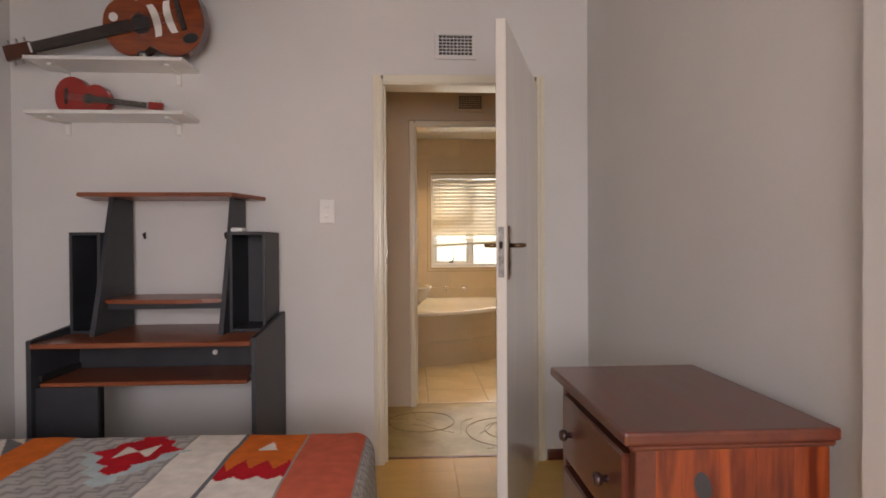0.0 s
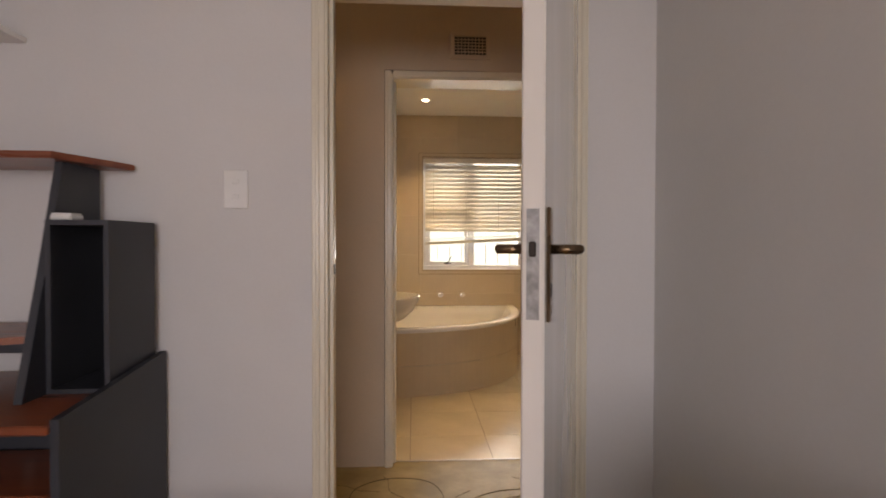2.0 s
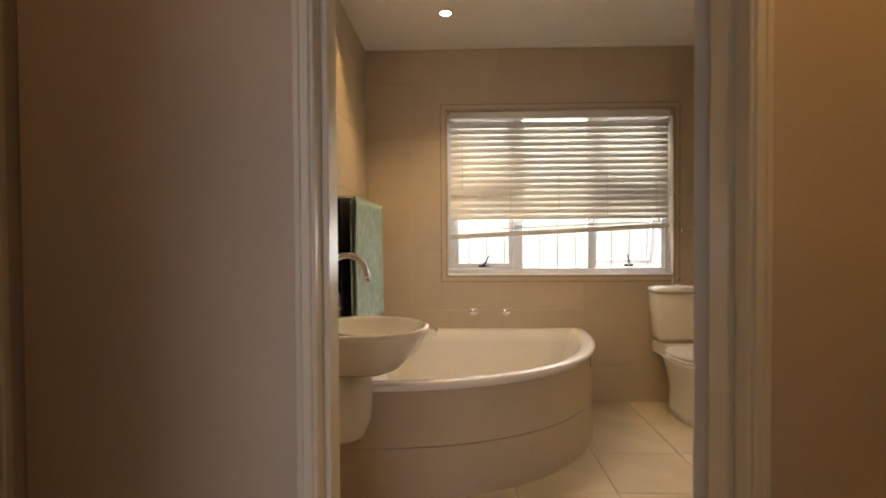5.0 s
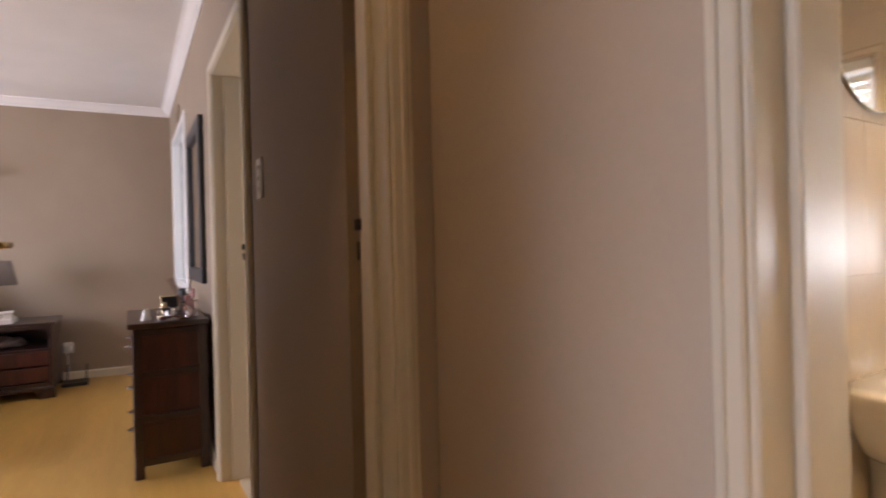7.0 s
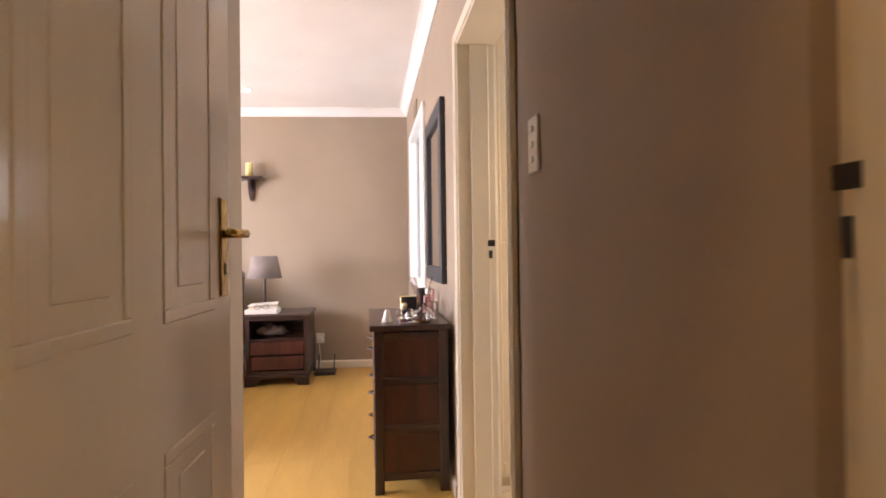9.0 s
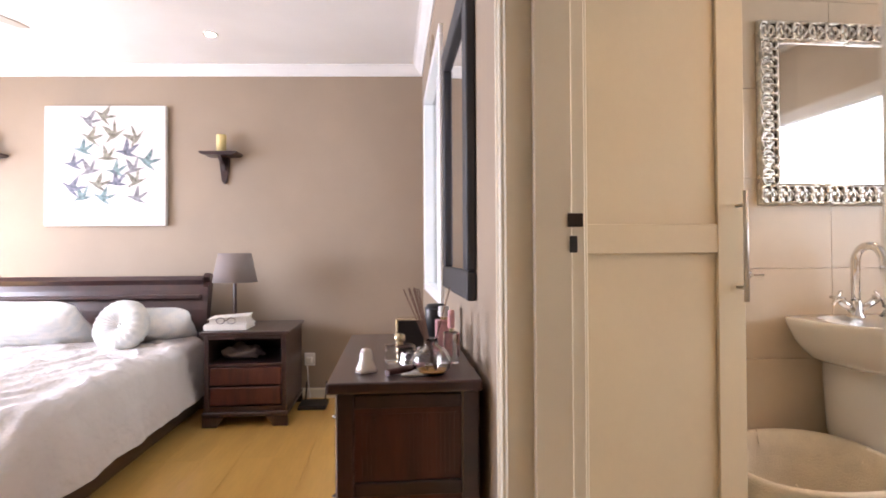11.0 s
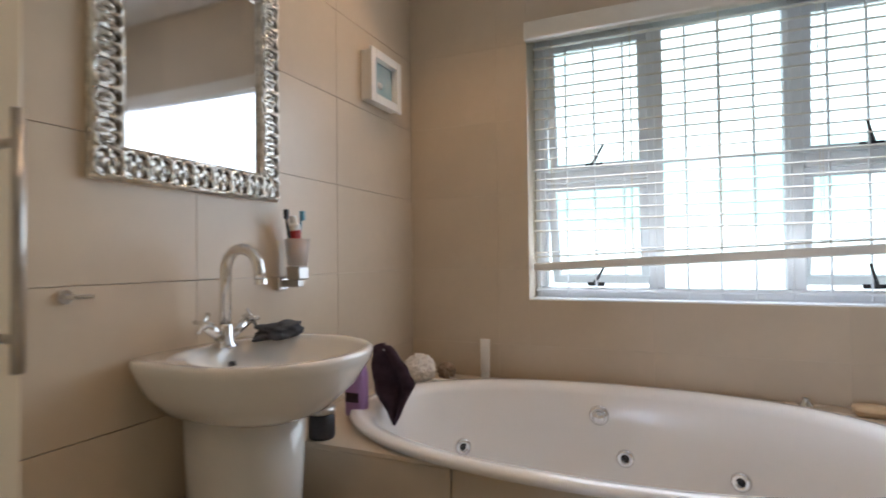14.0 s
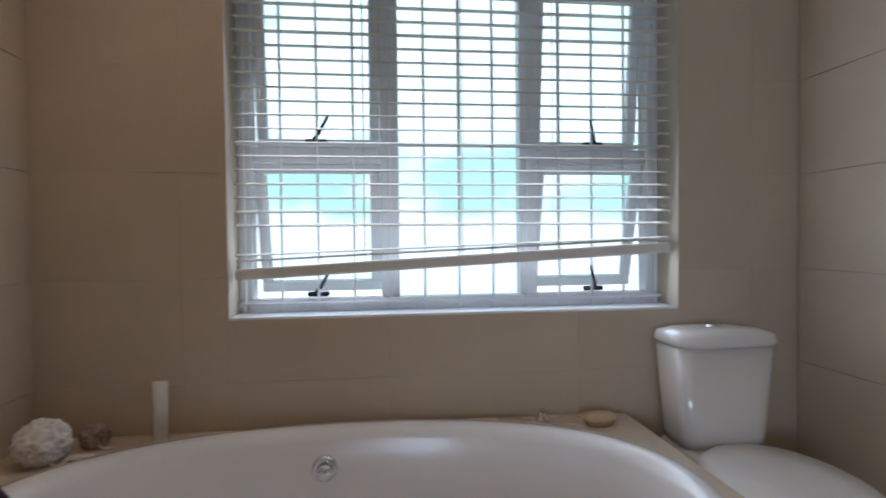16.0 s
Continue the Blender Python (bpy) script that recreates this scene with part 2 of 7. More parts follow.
def wall(name, axis, a0, a1, b0, b1, z1, mat, openings=(), z0=0.0):
    """A wall along an axis from a0 to a1, b0 to b1 thick, with openings (from, to, bottom, top) cut through."""
    bm = bmesh.new()
    def put(p, q, lo, hi):
        if hi - lo < 1e-4 or q - p < 1e-4:
            return
        if axis == "x":
            box(bm, p, q, b0, b1, lo, hi)
        else:
            box(bm, b0, b1, p, q, lo, hi)
    at = a0
    for p, q, lo, hi in sorted(openings):
        put(at, p, z0, z1)
        put(p, q, z0, lo)
        put(p, q, hi, z1)
        at = q
    put(at, a1, z0, z1)
    return tagged(mesh_object(name, bm, mat), kind="structure")


def setting(ob, label="", category=""):
    return tagged(ob, label, category, kind="structure")


# ---- rooms ----
H = 2.62
Y_A, Y_P0, Y_P1, Y_BATH, Y_B = 2.92, 3.04, 3.945, 4.095, 3.82
# study
wall("wall_study_door", "x", -0.56, 2.604, Y_A, Y_A + 0.058, H, M_WHITE, [(1.44, 2.36, 0, 2.09)])
wall("wall_passage_south", "x", 0.0, 4.0, Y_A + 0.058, Y_P0, H, M_CREAM, [(1.44, 2.36, 0, 2.09)])
wall("wall_lobby_south", "x", -0.58, 0.0, Y_A + 0.058, Y_A + 0.07, H, M_TAUPE)
wall("wall_study_left", "y", -1.6, Y_A, -0.56, -0.42, H, M_WHITE)
wall("wall_study_right", "y", -1.6, Y_A + 0.058, 2.604, 2.72, H, M_WHITE)
wall("wall_study_back", "x", -0.58, 2.72, -1.72, -1.6, H, M_WHITE, [(0.6, 2.54, 0.75, 2.05)])
wall("wall_pier", "y", -1.6, 1.07, 2.56, 2.604, H, M_WHITE)
# passage
wall("wall_passage_north", "x", 1.045, 4.0, Y_P1, Y_P1 + 0.058, H, M_CREAM, [(1.62, 2.575, 0, 2.09)])
wall("wall_bathroom_south", "x", 1.045, 3.77, Y_P1 + 0.058, Y_BATH, H, M_WTILE, [(1.62, 2.575, 0, 2.09)])
wall("wall_passage_end", "y", Y_P0, Y_P1, 3.9, 4.0, H, M_CREAM)
# wall between passage and bedroom, with the bedroom's doorway
wall("wall_bedroom_doorway", "y", Y_P0, Y_P1 + 0.06, 0.91, 1.04, H, M_CREAM, [(Y_P0 + 0.003, 3.88, 0, 2.09)])
# main bedroom
wall("wall_bedroom_north", "x", -4.23, 0.91, Y_B, Y_B + 0.07, H, M_TAUPE, [(-3.6, -2.36, 0.87, 2.2), (-0.99, -0.05, 0, 2.09)])
wall("wall_bedroom_west", "y", -0.95, Y_B, -4.23, -4.09, H, M_TAUPE)
wall("wall_bedroom_south", "x", -4.8, -0.58, -0.92, -0.8, H, M_TAUPE, [(-3.6, -1.2, 0.7, 2.15)])
wall("wall_bedroom_east", "y", -0.92, Y_A + 0.058, -0.58, -0.56, H, M_TAUPE)
# ensuite
YE = 6.275
wall("wall_ensuite_south", "x", -1.72, 0.91, Y_B + 0.07, Y_B + 0.145, H, M_WTILE, [(-0.99, -0.05, 0, 2.09)])
wall("wall_ensuite_west", "y", Y_B + 0.145, YE, -1.72, -1.6, H, M_WTILE)
wall("wall_ensuite_north", "x", -1.72, 0.9, YE, YE + 0.22, H, M_WTILE, [(-1.06, 0.35, 0.93, 2.06)])
wall("wall_ensuite_east", "y", Y_B + 0.145, YE, 0.78, 0.9, H, M_WTILE)
# bathroom
YN = 6.64
wall("wall_bathroom_west", "y", Y_BATH, YN, 1.18, 1.295, H, M_WTILE)
wall("wall_bathroom_north", "x", 1.18, 3.77, YN, YN + 0.22, H, M_WTILE, [(1.87, 3.44, 0.895, 2.05)])
wall("wall_bathroom_east", "y", Y_BATH, YN, 3.65, 3.77, H, M_WTILE)
# ceilings
setting(mesh_object("ceiling_study", bx(-0.56, 2.72, -1.72, Y_A, 2.6, 2.66), M_CEIL))
setting(mesh_object("ceiling_passage", bx(0.91, 4.0, Y_A, Y_BATH, 2.6, 2.66), M_CEIL))
setting(mesh_object("ceiling_bedroom", bx(-4.8, 0.9, -0.92, Y_B + 0.1, 2.6, 2.66), M_CEIL))
setting(mesh_object("ceiling_ensuite", bx(-1.72, 0.9, Y_B + 0.1, YE + 0.2, 2.5, 2.56), M_CEIL))
setting(mesh_object("ceiling_bathroom", bx(1.18, 3.77, Y_BATH, YN + 0.2, 2.48, 2.54), M_CEIL))
# floors
setting(mesh_object("floor_study", bx(-0.57, 2.72, -1.72, 2.99, -0.05, 0), M_LAM))
setting(mesh_object("floor_passage", bx(0.98, 4.0, 2.99, 4.01, -0.05, 0), M_SCREED))
setting(mesh_object("floor_bedroom", box(bx(-4.8, -0.57, -0.92, 3.89, -0.05, 0), -0.57, 0.98, 2.99, 3.89, -0.05, 0), M_LAM))
setting(mesh_object("floor_ensuite", bx(-1.72, 0.98, 3.89, YE + 0.2, -0.05, 0), M_FTILE))
setting(mesh_object("floor_bathroom", bx(1.18, 3.77, 4.01, YN + 0.2, -0.05, -0.004), M_GROUT))


def cornice(name, axis, a0, a1, wall_at, inward, top):
    """A moulded plaster cornice along a wall; inward is +1 or -1 across the wall."""
    prof = [(0, -0.075), (0.01, -0.075), (0.014, -0.062), (0.03, -0.05), (0.05, -0.026), (0.062, -0.014), (0.075, -0.01), (0.075, 0), (0, 0)]
    pts = [(wall_at + inward * u, top + v) for u, v in prof]
    bm = prism(pts, axis, a0, a1)
    return setting(mesh_object(name, bm, M_CEIL))


cornice("trim_cornice_north", "x", -4.09, 0.9, Y_B, -1, 2.6)
cornice("trim_cornice_west", "y", -0.8, Y_B, -4.09, 1, 2.6)


def skirting(name, axis, a0, a1, wall_at, inward, mat, h=0.075):
    pts = [(wall_at, 0), (wall_at + inward * 0.016, 0), (wall_at + inward * 0.016, h - 0.012), (wall_at + inward * 0.008, h), (wall_at, h)]
    return setting(mesh_object(name, prism(pts, axis, a0, a1), mat))


skirting("baseboard_bedroom_west", "y", -0.8, Y_B, -4.09, 1, M_GLOSS)
skirting("baseboard_bedroom_north", "x", -4.07, -1.09, Y_B, -1, M_GLOSS)
skirting("baseboard_lobby_north", "x", 0.04, 0.9, Y_B, -1, M_GLOSS)
skirting("baseboard_study", "x", -0.42, 1.42, Y_A, -1, M_CHESTTOP, 0.06)
skirting("baseboard_study_right", "x", 2.375, 2.604, Y_A, -1, M_CHESTTOP, 0.06)


def door_frame(name, axis, a0, a1, b0, b1, top, mat, side=1, w=0.052):
    """A pressed door frame: a0..a1 clear opening, b0..b1 through the wall. Two jambs and a head with rebate and architraves."""
    root = thing(name, ((a0 + a1) / 2, (b0 + b1) / 2, 0) if axis == "x" else ((b0 + b1) / 2, (a0 + a1) / 2, 0), "cream gloss-painted door frame in the wall", "door frame", kind="structure")
    t = 0.012
    def put(bm, p, q, r, s, lo, hi, bev=0.003):
        if axis == "x":
            box(bm, p, q, r, s, lo, hi, bev)
        else:
            box(bm, r, s, p, q, lo, hi, bev)
    for nm, e, d in (("jamb", a0, -1), ("jamb", a1, 1)):
        bm = bmesh.new()
        lo, hi = sorted((e, e + d * 0.03))
        put(bm, lo, hi, b0 - t, b1 + t, 0, top + 0.03)
        lo, hi = sorted((e - d * 0.014, e + d * 0.001))
        put(bm, lo, hi, b0 + 0.045 if side > 0 else b0 + 0.02, b1 - 0.02 if side > 0 else b1 - 0.045, 0, top)
        for f0, f1 in ((b0 - t - 0.008, b0 - 0.001), (b1 + 0.001, b1 + t + 0.008)):
            lo, hi = sorted((e + d * 0.008, e + d * w))
            put(bm, lo, hi, f0, f1, 0, top + w)
            lo, hi = sorted((e + d * 0.026, e + d * (w - 0.012)))
            put(bm, lo, hi, f0 - 0.004 if f0 < b0 else f0, f1 if f0 < b0 else f1 + 0.004, 0, top + w - 0.012)
        part(nm, bm, mat, root)
    bm = bmesh.new()
    put(bm, a0, a1, b0 - t, b1 + t, top, top + 0.03)
    for f0, f1 in ((b0 - t - 0.008, b0 - 0.001), (b1 + 0.001, b1 + t + 0.008)):
        put(bm, a0 + 0.001, a1 - 0.001, f0, f1, top + 0.008, top + w)
    part("head", bm, mat, root)
    return root


door_frame("door_frame_1", "x", 1.49, 2.31, Y_A, Y_P0, 2.04, M_GLOSS, -1)
door_frame("door_frame_2", "x", 1.665, 2.53, Y_P1, Y_BATH, 2.04, M_GLOSS, 1, 0.042)
door_frame("door_frame_3", "x", -0.94, -0.10, Y_B, Y_B + 0.145, 2.04, M_GLOSS)
door_frame("door_frame_4", "y", 3.045, 3.85, 0.915, 1.035, 2.04, M_GLOSS, -1)


# the bedroom's west wall stands a little out of square
SKEW = Matrix.Translation((-4.09, Y_B, 0)) @ Matrix.Rotation(radians(-4.5), 4, "Z") @ Matrix.Translation((4.09, -Y_B, 0))


def skewed(ob):
    ob.matrix_basis = SKEW @ ob.matrix_basis
    return ob


for nm in ("wall_bedroom_west", "trim_cornice_west", "baseboard_bedroom_west"):
    skewed(bpy.data.objects[nm])

# ---- outside ----
def outside_material():
    m = bpy.data.materials.new("garden_glow")
    m.use_nodes = True
    n, l = m.node_tree.nodes, m.node_tree.links
    b = n["Principled BSDF"]
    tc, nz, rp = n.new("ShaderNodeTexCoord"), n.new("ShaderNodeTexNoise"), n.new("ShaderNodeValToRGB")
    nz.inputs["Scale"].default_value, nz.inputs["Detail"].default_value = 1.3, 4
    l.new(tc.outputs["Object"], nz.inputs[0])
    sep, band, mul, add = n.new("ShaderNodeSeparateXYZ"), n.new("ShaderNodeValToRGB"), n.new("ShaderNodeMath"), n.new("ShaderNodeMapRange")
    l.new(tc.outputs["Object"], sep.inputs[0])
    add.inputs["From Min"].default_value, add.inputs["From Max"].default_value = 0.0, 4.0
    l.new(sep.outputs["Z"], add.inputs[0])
    # shrubs between a bright paved yard and the sky; their brightness is emission
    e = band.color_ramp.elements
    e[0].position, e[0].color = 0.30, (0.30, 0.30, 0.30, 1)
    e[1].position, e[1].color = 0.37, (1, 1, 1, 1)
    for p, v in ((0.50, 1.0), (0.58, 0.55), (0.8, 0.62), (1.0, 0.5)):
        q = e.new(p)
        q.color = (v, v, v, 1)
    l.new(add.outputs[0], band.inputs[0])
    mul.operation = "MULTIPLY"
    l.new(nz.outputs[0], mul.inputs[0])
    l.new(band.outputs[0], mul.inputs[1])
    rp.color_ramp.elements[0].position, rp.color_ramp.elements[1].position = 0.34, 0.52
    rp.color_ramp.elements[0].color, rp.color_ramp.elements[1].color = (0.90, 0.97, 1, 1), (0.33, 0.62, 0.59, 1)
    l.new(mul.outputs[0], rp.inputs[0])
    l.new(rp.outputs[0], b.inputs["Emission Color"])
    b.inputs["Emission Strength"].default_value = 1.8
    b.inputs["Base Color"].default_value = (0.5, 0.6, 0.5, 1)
    return m


# glowing panel that stands in for the daylit garden
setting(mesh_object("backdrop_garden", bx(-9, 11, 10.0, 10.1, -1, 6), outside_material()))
M_GROUND = material("garden_ground", (0.09, 0.11, 0.05), 0.9, var=0.3, scale=0.6, fine=4)
gb = bmesh.new()
box(gb, -300, 300, -300, 300, -0.3, -0.25)
setting(mesh_object("ground", gb, M_GROUND))


# ---- windows ----
def sash(bm_frame, x0, x1, z0, z1, y, w=0.035, d=0.03, tilt=0.0):
    """Four bars of a sash, hinged at its top and pushed out by tilt degrees."""
    m = Matrix.Translation((0, y, z1)) @ Matrix.Rotation(radians(tilt), 4, "X") @ Matrix.Translation((0, -y, -z1))
    for a in ((x0, x1, z0, z0 + w), (x0, x1, z1 - w, z1), (x0, x0 + w, z0 + w, z1 - w), (x1 - w, x1, z0 + w, z1 - w)):
        box(bm_frame, a[0], a[1], y, y + d, a[2], a[3], 0.004, m)
    return m


def window(name, x0, x1, z0, z1, y, splits, transom, tilts, label, sill_from):
    root = thing(name, ((x0 + x1) / 2, y, z0), label, "window", kind="structure")
    bm = bmesh.new()
    w = 0.045
    for a in ((x0, x1, z0, z0 + w), (x0, x1, z1 - w, z1), (x0, x0 + w, z0 + w, z1 - w), (x1 - w, x1, z0 + w, z1 - w)):
        box(bm, a[0], a[1], y, y + 0.06, a[2], a[3], 0.004)
    part("window_frame", bm, M_ALU, root)
    xs = [x0 + w] + [x0 + (x1 - x0) * s for s in splits] + [x1 - w]
    for s in xs[1:-1]:
        part("mullion", bx(s - 0.03, s + 0.03, y, y + 0.06, z0 + w, z1 - w, 0.004), M_ALU, root)
    k = 0
    for i in range(3):
        a, b = xs[i] + (0.03 if i else 0), xs[i + 1] - (0.03 if i < 2 else 0)
        if i == 1:
            p = part("pane", bx(a, b, y + 0.03, y + 0.034, z0 + w, z1 - w), M_GLASS, root)
            p.visible_shadow = False
            continue
        part("transom", bx(a, b, y, y + 0.06, transom - 0.025, transom + 0.025, 0.004), M_ALU, root)
        for lo, hi in ((z0 + w, transom - 0.025), (transom + 0.025, z1 - w)):
            bm = bmesh.new()
            m = sash(bm, a, b, lo, hi, y + 0.02, tilt=tilts[k])
            k += 1
            s = part("sash", bm, M_ALU, root)
            p = part("pane", bx(a + 0.03, b - 0.03, y + 0.032, y + 0.036, lo + 0.03, hi - 0.03, 0, m), M_GLASS, s)
            p.visible_shadow = False
            c = (a + b) / 2
            h = bmesh.new()
            box(h, c - 0.035, c + 0.035, y - 0.012, y + 0.004, lo + 0.008, lo + 0.024, 0.003)
            q = 1 if i == 0 else -0.45
            tube([(c - 0.01 * q, y - 0.012, lo + 0.016), (c + 0.012 * q, y - 0.026, lo + 0.045), (c + 0.04 * q, y - 0.03, lo + 0.095)], [0.008, 0.006, 0.005], 8, h)
            part("stay_handle", h, M_BLACK, root, "black casement stay handle")
    part("window_sill", bx(x0, x1, sill_from, y, z0 - 0.004, z0 + 0.006, 0.002), M_ALU, root)
    return root


window("window_1", 1.87, 3.44, 0.895, 2.05, 6.74, (0.32, 0.66), 1.5, (0, 0, 14, 0), "white aluminium bathroom window with open top-hung sashes", 6.645)
window("window_2", -1.06, 0.35, 0.93, 2.06, 6.40, (0.341, 0.672), 1.44, (14, 6, 14, 6), "white aluminium ensuite window with open top-hung sashes", 6.28)


def burglar_bars(x0, x1, z0, z1, y, step, rows):
    root = thing("burglar_bars", ((x0 + x1) / 2, y, z0), "thin white steel burglar bars in the window", "burglar bars")
    n = round((x1 - x0) / step)
    for i in range(n + 1):
        x = x0 + 0.02 + (x1 - x0 - 0.04) * i / n
        part("bar", tube([(x, y, z0), (x, y, z1)], 0.0045, 6), M_ALU, root)
    for z in rows:
        part("rail", tube([(x0, y, z), (x1, y, z)], 0.006, 6), M_ALU, root)
    return root


burglar_bars(1.875, 3.435, 0.905, 2.045, 6.715, 0.125, (0.93, 1.45, 1.98))
burglar_bars(-1.055, 0.345, 0.94, 2.055, 6.375, 0.118, (0.965, 1.47, 2.0))


def blind(name, x0, x1, ztop, zl, zr, y, pitch, angle, label, slat_w=0.05, stack=6):
    """A slatted blind whose bottom rail hangs askew: zl and zr are its two ends."""
    root = thing(name, ((x0 + x1) / 2, y, ztop), label, "blind")
    part("headrail", bx(x0, x1, y - 0.035, y + 0.025, ztop - 0.05, ztop, 0.004), M_SLAT, root)
    slope = math.atan2(zr - zl, x1 - x0)
    zm = (zl + zr) / 2
    c = (x0 + x1) / 2
    n = int((ztop - 0.06 - max(zl, zr) - 0.05) / pitch)
    def lay(z, lean, a):
        m = Matrix.Translation((c, y, z)) @ Matrix.Rotation(-lean, 4, "Y") @ Matrix.Rotation(radians(a), 4, "X")
        bm = bmesh.new()
        L = (x1 - x0) / 2 - 0.006
        u = slat_w / 2
        rows = [(-u, 0), (0, 0.003), (u, 0), (u, 0.0025), (0, 0.0055), (-u, 0.0025)]
        va = [bm.verts.new(m @ Vector((-L, p, q))) for p, q in rows]
        vb = [bm.verts.new(m @ Vector((L, p, q))) for p, q in rows]
        bm.faces.new(va)
        bm.faces.new(list(reversed(vb)))
        for i in range(6):
            bm.faces.new((va[i], va[(i + 1) % 6], vb[(i + 1) % 6], vb[i]))
        return bm
    for i in range(n):
        part("slat", lay(ztop - 0.06 - pitch * (i + 0.7), 0, angle + random.uniform(-2, 2)), M_SLAT, root)
    for i in range(stack):
        f = (i + 1) / (stack + 1)
        part("slat", lay(zm + 0.022 + 0.0095 * (stack - i) * 1.2, slope * (0.45 + 0.55 * f), 4), M_SLAT, root)
    m = Matrix.Translation((c, y, zm)) @ Matrix.Rotation(slope, 4, "Y").inverted()
    part("bottom_rail", bx(-(x1 - x0) / 2 + 0.004, (x1 - x0) / 2 - 0.004, -0.026, 0.026, -0.017, 0.017, 0.005, m), M_SLAT, root)
    for s in (0.06, 0.28, 0.5, 0.72, 0.94):
        x = x0 + (x1 - x0) * s
        zb = zl + (zr - zl) * s
        bm = tube([(x, y - slat_w / 2, zb + 0.02), (x, y - slat_w / 2, ztop - 0.04)], 0.0016, 5)
        tube([(x, y + slat_w / 2, zb + 0.02), (x, y + slat_w / 2, ztop - 0.04)], 0.0016, 5, bm)
        part("ladder_cord", bm, M_SLAT, root)
    return root


blind("venetian_blind", 1.885, 3.425, 2.045, 1.165, 1.24, 6.675, 0.043, 60, "cream slatted blind, lowered, bottom rail hanging askew", stack=2)
blind("venetian_blind", -1.05, 0.34, 2.055, 1.062, 1.13, 6.315, 0.042, 10, "white slatted blind with open slats, bottom rail askew", slat_w=0.042, stack=2)
bm = bmesh.new()
box(bm, -1.065, 0.355, 6.245, 6.285, 1.985, 2.062, 0.006)
part("valance", bm, M_SLAT, thing("blind_pelmet", (-0.35, 6.26, 1.985), "white pelmet board over the ensuite blind", "pelmet"))


# mosaic border round the bathroom window
M_MOSAIC = material("mosaic_border", (0.50, 0.40, 0.27), 0.35, var=0.35, scale=60, fine=160, bump=0.3, second=(0.26, 0.19, 0.12))
trim = thing("window_border", (2.655, 6.636, 0.845), "brown mosaic tile border round the bathroom window", "tile border", kind="structure")
for a in ((1.82, 3.49, 2.05, 2.10), (1.82, 3.49, 0.845, 0.895), (1.82, 1.87, 0.895, 2.05), (3.44, 3.49, 0.895, 2.05)):
    part("border_strip", bx(a[0], a[1], 6.633, 6.641, a[2], a[3], 0.001), M_WTILE, trim)
def border_line(x0, x1, z0, z1):
    """A rectangle of thin brown mosaic pieces with gaps between them."""
    bm = bmesh.new()
    for z in (z0, z1):
        n = round((x1 - x0) / 0.03)
        for i in range(n):
            x = x0 + (x1 - x0) * i / n
            box(bm, x, x + 0.025, 6.6305, 6.6335, z - 0.004, z + 0.004)
    for x in (x0, x1):
        n = round((z1 - z0) / 0.03)
        for i in range(n):
            z = z0 + (z1 - z0) * i / n
            box(bm, x - 0.004, x + 0.004, 6.6305, 6.6335, z, z + 0.025)
    return bm


part("mosaic_line", border_line(1.826, 3.484, 0.851, 2.094), M_MOSAIC, trim, "thin brown mosaic line")
part("mosaic_line", border_line(1.862, 3.448, 0.887, 2.058), M_MOSAIC, trim, "thin brown mosaic line")


# ---- doors ----
def lever(bm, p, out, along):
    """A lever handle: p on the plate, out of the door, lever along."""
    p, out, along = Vector(p), Vector(out), Vector(along)
    tube([p, p + out * 0.05], 0.009, 10, bm)
    tube([p + out * 0.045, p + out * 0.05 + along * 0.02, p + out * 0.048 + along * 0.07, p + out * 0.045 + along * 0.115], [0.0085, 0.0085, 0.007, 0.0065], 10, bm)
    return bm


